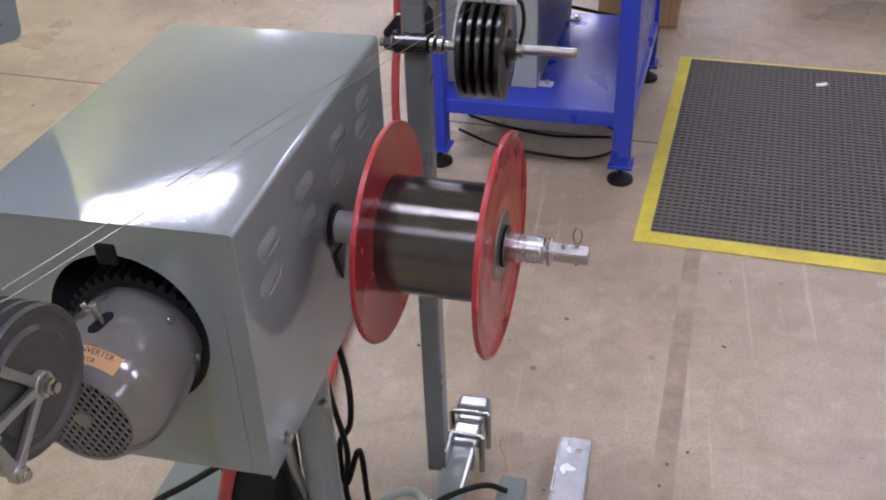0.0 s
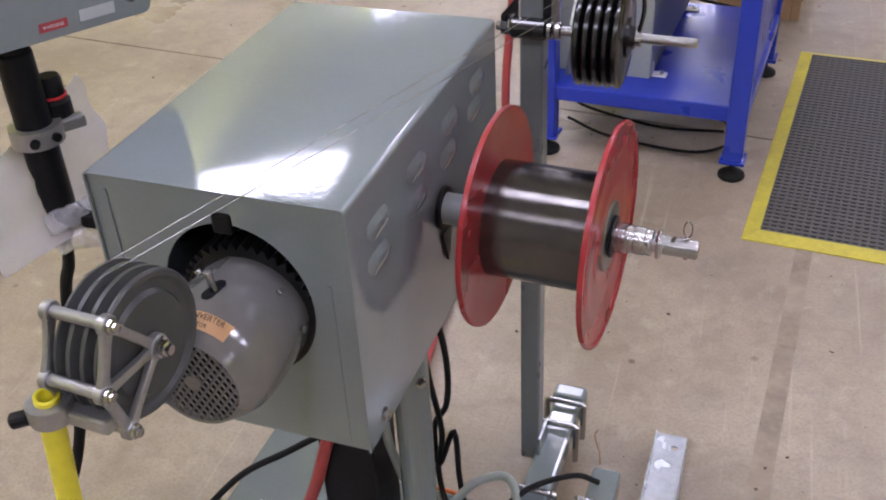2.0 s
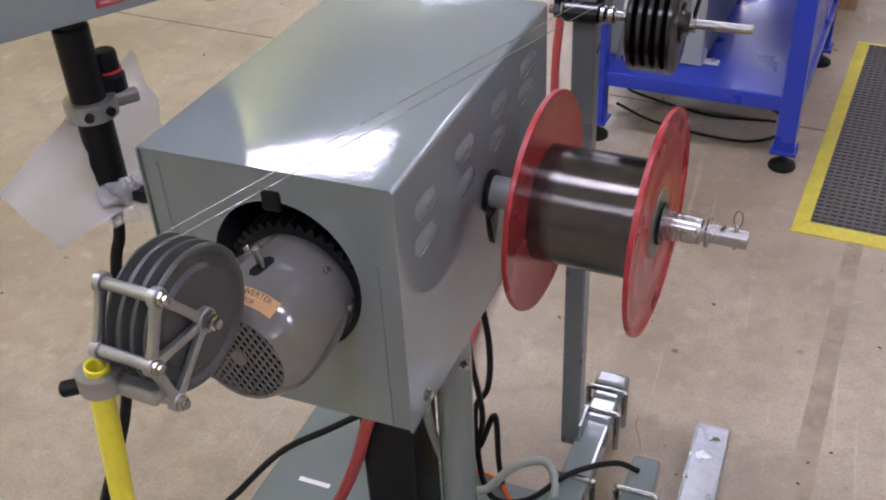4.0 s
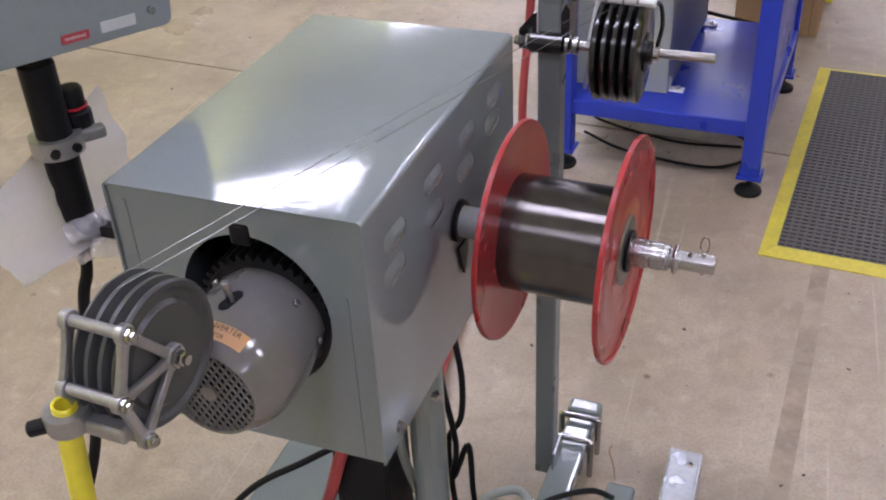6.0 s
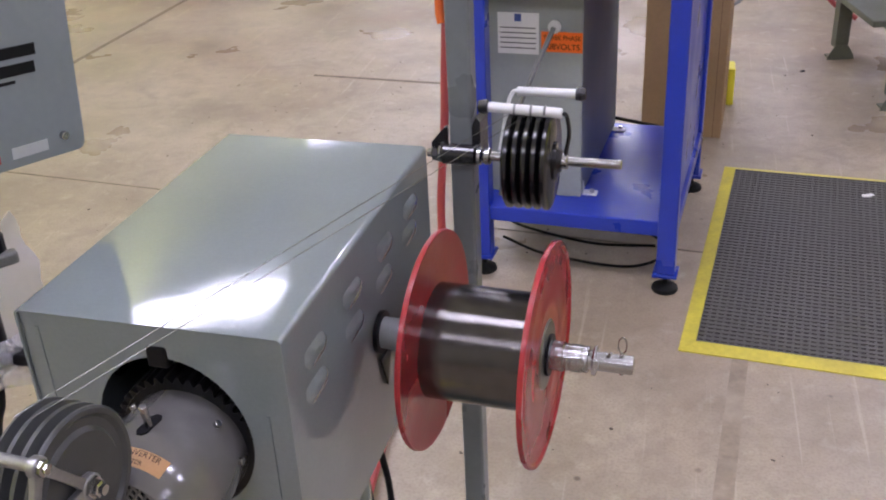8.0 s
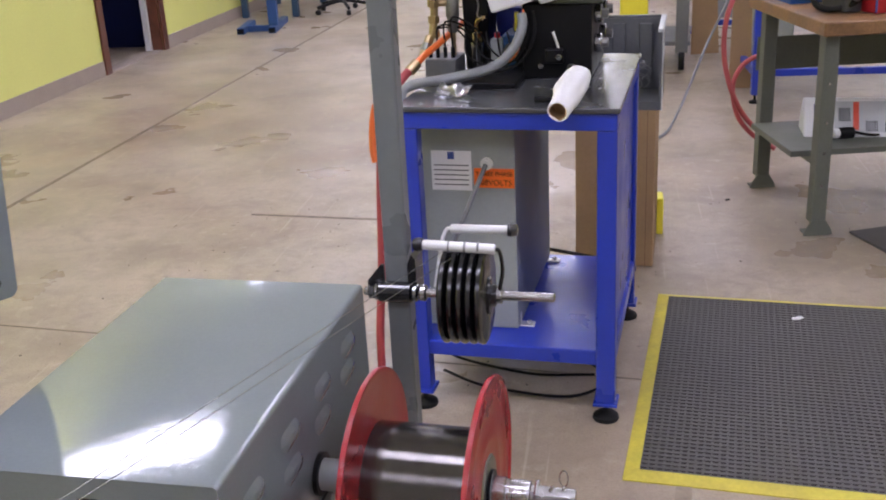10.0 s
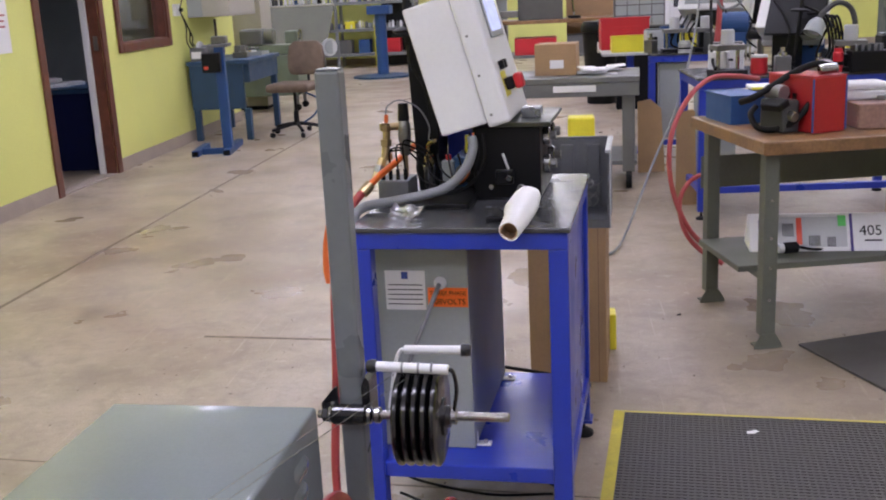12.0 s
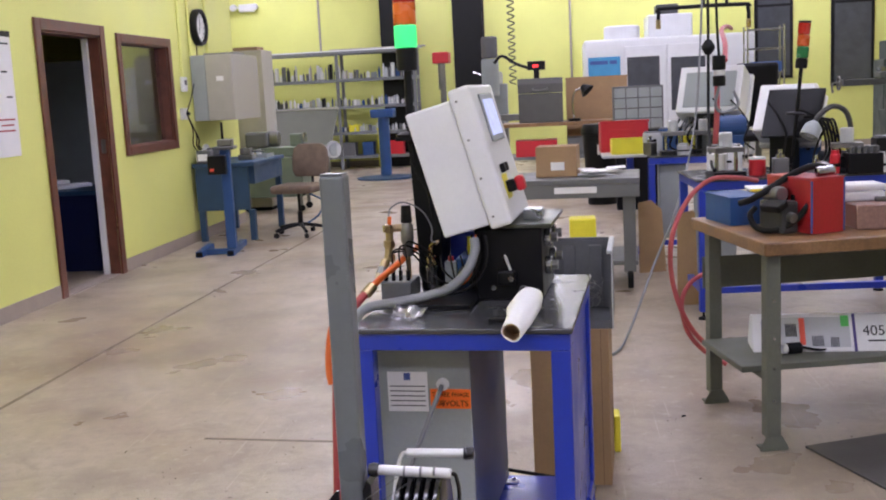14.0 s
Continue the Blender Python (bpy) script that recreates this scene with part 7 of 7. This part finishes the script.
a = blue_table(0.66, 8.25, -4, 0.62, 1.1, 0.875, "blue steel machine table with grey side cabinet")
part("cabinet", box((0.09, 0.065, 0.21), (0.30, 0.9, 0.80), 0.004), M["elec"], a)
a = blue_table(0.80, 6.25, 3, 1.35, 0.75, 0.86, "blue steel machine table behind the workbench")
part("cabinet", box((0.08, 0.10, 0.21), (0.25, 0.6, 0.78), 0.004), M["elec"], a)
t = thing("plate_stand", "blue post stand with white shelf plate", "stand", (0.57, 9.0, 0))
part("post", box((-0.03, -0.03, 0.02), (0.03, 0.03, 0.83), 0.004), M["blue"], t)
part("foot", box((-0.15, -0.15, 0), (0.15, 0.15, 0.02), 0.004), M["blue"], t)
part("plate", box((-0.24, -0.15, 0.831), (0.26, 0.7, 0.85), 0.003), M["label_grey"], t)
t = thing("yellow_bin", "bright yellow plastic parts bin", "bin", (0.42, 9.0, 0.85), 2)
part("shell", tray(0, 0.34, 0, 0.2, 0.13, 0.008), M["yellow"], t)
part("lip", box((-0.006, -0.012, 0.1305), (0.346, 0.008, 0.142), 0.003), M["yellow"], t)
t = thing("red_bin", "bright red plastic parts bin", "bin", (0.34, 9.35, 0.85), 2)
part("shell", tray(0, 0.42, 0, 0.3, 0.26, 0.008), M["red_plain"], t)
part("lip", box((-0.008, -0.014, 0.2605), (0.428, 0.008, 0.28), 0.003), M["red_plain"], t)
for k in range(3):
    part("rib", box((0.10, -0.006, 0.08 + 0.05 * k), (0.32, -0.001, 0.10 + 0.05 * k), 0.002), M["red_plain"], t)
t = thing("drawer_rack", "grey plastic drawer rack of small parts", "drawer rack", (0.86, 12.0, 0))
part("case", box((-0.28, 0, 0.92), (0.28, 0.3, 1.42), 0.006), M["grey_box"], t)
part("leg_frame", box((-0.26, 0.02, 0), (0.26, 0.28, 0.919), 0.004), M["dark"], t)
for i in range(4):
    for j in range(4):
        part("drawer", box((-0.27 + 0.136 * i, -0.012, 0.94 + 0.118 * j), (-0.145 + 0.136 * i, -0.001, 1.045 + 0.118 * j), 0.003), M["elec"], t)


def operator_unit(x, y, z, rz, label, dark, lean):
    """White tilted enclosure on a black column."""
    t = thing("control_enclosure", label, "control box", (x, y, z), rz)
    part("column", box((-0.09, 0.05, 0.0), (0.09, 0.2, 0.32), 0.005), M["black"], t)
    part("body", turn(box((-0.22, -0.08, 0), (0.22, 0.12, 0.36), 0.012), pose(0, 0.1, 0.24, lean, 0, 0)), M["white"], t)
    if dark:
        part("back_plate", turn(box((-0.13, -0.11, -0.06), (0.30, -0.081, 0.30), 0.004), pose(0, 0.1, 0.24, lean, 0, 0)), M["black"], t)
    else:
        part("back_cover", turn(box((-0.17, -0.088, 0.04), (0.18, -0.081, 0.31), 0.003), pose(0, 0.1, 0.24, lean, 0, 0)), M["elec"], t)
        for u in (-0.1, 0.0, 0.1):
            part("cable_gland", rod((u, 0.02, 0.24), (u, 0.0, 0.20), 0.018, 12), M["black"], t)
    part("rim", turn(box((-0.235, 0.12, -0.015), (0.235, 0.165, 0.375), 0.01), pose(0, 0.1, 0.24, lean, 0, 0)), M["white"], t)
    return t


u1 = operator_unit(1.16, 8.62, 0.875, -24, "white operator enclosure on a black column", False, -25)
u1.scale = (1.2, 1.2, 1.15)
u2 = operator_unit(1.345, 6.62, 0.86, -30, "white operator enclosure with black back plate", True, -30)
u2.scale = (0.82, 0.9, 0.92)
t = thing("signal_tower", "unlit signal tower with red, amber and green lenses", "signal lamp", (1.425, 6.50, 1.215))
t.rotation_euler = (0, radians(4), 0)
part("disc", lathe([(0, 0), (0.06, 0), (0.06, 0.01), (0.02, 0.02), (0, 0.02)], n=22), M["black"], t)
part("stem", rod((0, 0, -0.25), (0.01, 0, 0.28), 0.012, 12), M["black"], t)
part("socket", rod((0.01, 0, 0.28), (0.011, 0, 0.34), 0.036, 20), M["black"], t)
for k, m in enumerate(("green_dark", "orange_dark", "red_lens")):
    part("lens", rod((0.011, 0, 0.342 + 0.07 * k), (0.013, 0, 0.410 + 0.07 * k), 0.036, 22), M[m], t)
part("cap", rod((0.013, 0, 0.552), (0.013, 0, 0.562), 0.037, 20), M["black"], t)
for (x, y, z, rz) in ((0.88, 8.40, 0.875, 0), (1.0, 6.45, 0.86, 10), (1.7, 6.4, 0.86, -10), (1.12, 8.4, 0.875, 5)):
    t = thing("press_fixture", "small black steel press fixture with bright guide posts", "fixture", (x, y, z), rz, "fixtures on the blue tables")
    part("base", box((-0.10, -0.08, 0), (0.10, 0.10, 0.03), 0.003), M["black"], t)
    part("plate", box((-0.09, -0.07, 0.15), (0.09, 0.09, 0.18), 0.003), M["dark_steel"], t)
    for u in (-0.06, 0.06):
        part("guide_post", rod((u, 0, 0.03), (u, 0, 0.15), 0.012, 12), M["steel"], t)
    part("cylinder", rod((0, 0.01, 0.18), (0, 0.01, 0.27), 0.04, 18), M["label_grey"], t)
t = thing("blue_motor", "small bright blue motor on the table", "motor", (1.34, 8.5, 0.875))
part("body", rod((-0.1, 0, 0.2), (0.12, 0, 0.2), 0.09, 22), M["blue_mid"], t)
part("foot", box((-0.08, -0.07, 0), (0.1, 0.07, 0.13), 0.006), M["blue_mid"], t)
t = thing("coffee_tin", "small tin with red and white band", "tin", (1.18, 6.42, 0.86))
part("tin", rod((0, 0, 0), (0, 0, 0.10), 0.05, 22), M["red_plain"], t)
part("lid", rod((0, 0, 0.1005), (0, 0, 0.115), 0.051, 22), M["white"], t)
t = thing("gooseneck_lamp", "grey gooseneck machine lamp with conical shade", "lamp", (1.72, 6.42, 0.86))
part("base", box((-0.08, -0.06, 0), (0.08, 0.06, 0.10), 0.008), M["black"], t)
part("neck", tube([(0, 0, 0.10), (0.01, 0, 0.24), (-0.02, 0, 0.36), (-0.10, -0.01, 0.40), (-0.18, -0.02, 0.35), (-0.21, -0.02, 0.30)], 0.016, 10), M["charcoal"], t)
part("shade", lathe([(0.025, 0), (0.05, 0.03), (0.058, 0.10), (0.052, 0.10), (0.044, 0.035), (0, 0.03)], (-0.205, -0.02, 0.31), (-0.26, -0.06, 0.2), 22), M["elec"], t, smooth=True)
part("bulb", lathe([(0, 0.06), (0.03, 0.075), (0.034, 0.09), (0, 0.095)], (-0.205, -0.02, 0.31), (-0.26, -0.06, 0.2), 18), M["white"], t, smooth=True)
t = thing("transformer", "black ribbed transformer block", "transformer", (1.78, 6.35, 0.86))
part("core", box((-0.1, -0.07, 0), (0.1, 0.07, 0.12), 0.006), M["black"], t)
for k in range(5):
    part("terminal", box((-0.08 + 0.035 * k, -0.05, 0.121), (-0.06 + 0.035 * k, 0.05, 0.16), 0.003), M["grey_box"], t)
for (x, y, z0, z1, rz) in ((0.66, 7.95, 0.0, 0.56, 12), (0.82, 6.72, 0.0, 0.62, 4)):
    t = thing("leaning_cardboard", "flattened brown cardboard leaning on the table legs", "cardboard", (x, y, 0), rz)
    part("sheet", turn(prism([(-0.10, z0), (0.11, z0), (0.10, z1 * 0.86), (0.02, z1), (-0.08, z1 * 0.97)], -0.006, 0.006, "y"), pose(0, 0, 0, -8, 0, 0)), M["cardboard"], t)

# overhead lines
t = thing("air_pipe", "black overhead air pipe with brass drops", "pipe", (0, 12.0, 0))
part("pipe", tube([(1.10, 0, 2.14), (1.11, 0, 2.22), (1.16, 0, 2.26), (2.02, 0, 2.26), (2.08, 0, 2.22), (2.09, 0, 2.10)], 0.022, 12, 4), M["black"], t)
part("riser", rod((1.6, 0, 2.28), (1.6, 0, CEIL), 0.02, 10), M["black"], t)
part("riser", rod((1.85, 0, 2.28), (1.85, 0, CEIL), 0.02, 10), M["black"], t)
part("valve", rod((1.10, 0, 2.04), (1.10, 0, 2.14), 0.028, 8), M["brass"], t)
part("valve", rod((2.09, 0, 2.00), (2.09, 0, 2.10), 0.028, 8), M["brass"], t)


def line(name, pts, r, mat, label, cat="hose"):
    tagged(link(name, tube(pts, r, 9, 8), M[mat]), label, cat)


line("drop_cord", [(1.165, 8.0, CEIL), (1.165, 8.0, 2.6), (1.17, 8.0, 1.95), (1.185, 8.0, 1.62)], 0.010, "black_matt", "black power cord dropping from the ceiling", "cord")
t = thing("cord_connector", "black and white twist-lock cord connector", "connector", (1.185, 8.0, 1.40))
part("upper", rod((0, 0, 0.12), (0, 0, 0.23), 0.05, 18), M["black"], t)
part("band", rod((0, 0, 0.08), (0, 0, 0.119), 0.044, 18), M["white"], t)
part("lower", rod((0, 0, 0.0), (0, 0, 0.079), 0.048, 18), M["black"], t)
line("grey_lead", [(1.185, 8.0, 1.40), (1.16, 8.02, 1.26), (1.22, 8.05, 1.2), (1.33, 8.05, 1.25), (1.3, 8.05, 1.36)], 0.012, "grey_hose", "grey lead loop under the connector", "cable")
line("grey_lead", [(1.07, 8.0, 2.3), (1.067, 8.0, 2.09), (1.02, 7.9, 1.46), (0.94, 7.6, 1.06), (0.76, 7.0, 0.63), (0.54, 6.4, 0.31), (0.36, 5.85, 0.05), (0.26, 5.48, 0.012), (0.1, 5.3, 0.012)], 0.008, "grey_hose", "long grey lead sagging to the floor", "cable")
line("black_lead", [(1.0, 7.2, CEIL), (1.0, 7.2, 2.4), (1.0, 7.2, 1.7), (0.97, 7.0, 1.2), (0.93, 6.6, 0.95), (0.92, 6.4, 0.9)], 0.010, "black_matt", "black lead dropping behind the workbench", "cable")
t = thing("cord_grip", "black cable grip on the hanging cord", "grip", (1.0, 7.2, 1.62))
part("grip", lathe([(0, 0), (0.02, 0), (0.045, 0.04), (0.045, 0.06), (0.02, 0.10), (0, 0.10)], n=16), M["black"], t, smooth=True)
line("red_hose", [(1.20, 8.2, 1.46), (1.195, 8.2, 1.2), (1.18, 8.2, 0.96), (1.17, 8.22, 0.89)], 0.022, "hose_pink", "red air hose hanging to the blue table")
line("red_hose", [(1.05, 5.7, 0.90), (0.923, 5.6, 0.929), (0.775, 5.5, 0.933), (0.646, 5.4, 0.842), (0.556, 5.3, 0.679), (0.541, 5.25, 0.481), (0.591, 5.2, 0.283), (0.69, 5.2, 0.133), (0.85, 5.2, 0.03), (1.1, 5.3, 0.02)], 0.013, "hose_pink", "red air hose sagging behind the workbench")
line("red_hose", [(1.0, 5.3, 0.56), (0.86, 5.3, 0.53), (0.732, 5.3, 0.474), (0.646, 5.3, 0.425), (0.591, 5.25, 0.332), (0.611, 5.2, 0.194), (0.69, 5.2, 0.089), (0.8, 5.15, 0.025)], 0.012, "hose_pink", "red air hose loop behind the workbench")
line("red_hose", [(1.9, 12.0, 2.0), (1.7, 11.0, 1.98), (1.5, 10.0, 1.9), (1.38, 9.0, 1.75), (1.32, 8.6, 1.6)], 0.022, "hose_pink", "red hose arching down from the pipe")
for k in range(5):
    line("machine_lead", [(1.45 + 0.03 * k, 6.55, 1.25 - 0.05 * k), (1.56 + 0.02 * k, 6.5, 1.18), (1.60 + 0.02 * k, 6.48, 1.0), (1.52 + 0.03 * k, 6.42, 0.875)], 0.008, "black_matt", "black lead behind the operator enclosure", "cable")
for k in range(4):
    line("machine_lead", [(0.95 + 0.05 * k, 8.55, 1.15), (0.88 + 0.04 * k, 8.45, 1.02), (0.86 + 0.06 * k, 8.40, 0.93), (1.0 + 0.06 * k, 8.38, 0.885)], 0.008, "black_matt", "black lead on the blue table", "cable")
t = thing("floor_junk_table", "brown carton of fittings at the bench end", "carton", (1.95, 5.6, 0))
part("box", box((-0.18, -0.2, 0.0), (0.25, 0.2, 0.5), 0.006), M["cardboard"], t)
t = thing("yellow_reel", "yellow and white reel on a carton", "reel", (1.85, 5.6, 0.50))
part("flange", rod((-0.04, 0, 0.13), (-0.03, 0, 0.13), 0.13, 26), M["white"], t)
part("flange", rod((0.05, 0, 0.13), (0.06, 0, 0.13), 0.13, 26), M["white"], t)
part("winding", rod((-0.03, 0, 0.13), (0.05, 0, 0.13), 0.10, 26), M["yellow"], t)

# ---- clutter on the blue tables and behind the workbench ----
rs = random.Random(21)
for k, (x, y, z, w, d, h, m, lab) in enumerate((
        (1.05, 6.85, 0.86, 0.22, 0.16, 0.16, "white", "white carton on the blue table"), (1.55, 6.85, 0.86, 0.18, 0.14, 0.22, "blue_mid", "blue motor housing on the blue table"),
        (1.75, 6.75, 0.86, 0.25, 0.18, 0.10, "grey_box", "grey instrument box on the blue table"), (1.95, 6.45, 0.86, 0.16, 0.14, 0.20, "black", "black control box on the blue table"),
        (0.92, 9.0, 0.875, 0.2, 0.15, 0.18, "blue_mid", "blue pump housing on the blue table"), (1.05, 8.95, 0.875, 0.16, 0.14, 0.12, "yellow", "yellow box on the blue table"),
        (0.75, 8.8, 0.875, 0.14, 0.12, 0.16, "label_grey", "silver canister block on the blue table"))):
    t = thing("table_box", lab, "box", (x, y, z), rs.uniform(-15, 15), "boxes on the blue tables")
    part("case", box((-w / 2, -d / 2, 0), (w / 2, d / 2, h), 0.006), M[m], t)
    part("lid", box((-w / 2 + 0.01, -d / 2 + 0.01, h), (w / 2 - 0.01, d / 2 - 0.01, h + 0.012), 0.003), M["grey_box"], t)
    part("knob", rod((0, -d / 2, h * 0.6), (0, -d / 2 - 0.02, h * 0.6), 0.015, 12), M["black"], t)
for k, (x, y, z, r, h, m) in enumerate(((0.95, 8.32, 0.875, 0.05, 0.09, "label_grey"), (1.28, 8.35, 0.875, 0.055, 0.10, "label_grey"), (1.62, 6.35, 0.86, 0.03, 0.14, "red_plain"), (1.88, 6.35, 0.86, 0.035, 0.12, "white"))):
    t = thing("canister", "small round canister on the blue table", "canister", (x, y, z), 0, "canisters on the blue tables")
    part("body", lathe([(0, 0), (r, 0), (r, h * 0.8), (r * 0.8, h * 0.85), (r * 0.8, h), (0, h)], n=20), M[m], t, smooth=True)
    part("band", ring((0, 0, h * 0.3), (0, 0, h * 0.45), r, r + 0.0015, 20), M["black"], t)
for k in range(3):
    line("yellow_lead", [(1.66 + 0.03 * k, 6.9, 1.05), (1.70 + 0.03 * k, 6.8, 1.12 - 0.02 * k), (1.74 + 0.02 * k, 6.7, 0.98), (1.78, 6.65, 0.87)], 0.007, "yellow", "yellow lead behind the machine", "cable")
for (x, y, r) in ((0.35, 10.2, 0.02), (-0.6, 5.0, 0.012), (0.5, 4.4, 0.012)):
    t = thing("floor_scrap", "small dark scrap lying on the concrete", "scrap", (x, y, 0), 30)
    part("scrap", prism([(-r, -r * 0.4), (r * 0.8, -r * 0.5), (r, r * 0.3), (-r * 0.5, r * 0.5)], 0.0, 0.004), M["black"], t)

for k, (x, y, z) in enumerate(((1.30, 6.72, 1.30), (1.46, 6.70, 1.30), (1.54, 6.66, 1.22), (1.22, 8.6, 1.30), (1.36, 8.58, 1.28))):
    d = 0.05 + 0.02 * (k % 3)
    b = 0.862 if y < 8 else 0.88
    line("drooping_lead", [(x, y, z), (x + d, y - 0.10, z - 0.10), (x + 1.6 * d, y - 0.16, (z + b) / 2), (x + d, y - 0.2, b + 0.08), (x + 2 * d, y - 0.24, b + 0.008)], 0.007, "black_matt", "thin black lead drooping to the blue table", "cable")
for k, (x, y, z, w, h, m) in enumerate(((0.98, 6.62, 0.86, 0.10, 0.13, "paper"), (1.30, 6.34, 0.86, 0.09, 0.11, "grey_box"), (1.50, 6.30, 0.86, 0.08, 0.07, "dark_steel"), (1.16, 8.30, 0.875, 0.10, 0.15, "charcoal"), (0.70, 8.45, 0.875, 0.08, 0.10, "dark_steel"))):
    t = thing("tooling_block", "small machined tooling block on the blue table", "tooling block", (x, y, z), 17 * k - 20, "tooling blocks on the blue tables")
    part("block", box((-w / 2, -w / 2, 0), (w / 2, w / 2, h), 0.006), M[m], t)
    part("boss", lathe([(0, 0), (w * 0.3, 0), (w * 0.3, 0.02), (w * 0.16, 0.026), (w * 0.16, 0.05), (0, 0.052)], (0, 0, h), (0, 0, 9), 16), M["steel"], t)
    part("clamp_screw", rod((w / 2, 0, h * 0.6), (w / 2 + 0.03, 0, h * 0.6), 0.008, 10), M["black"], t)
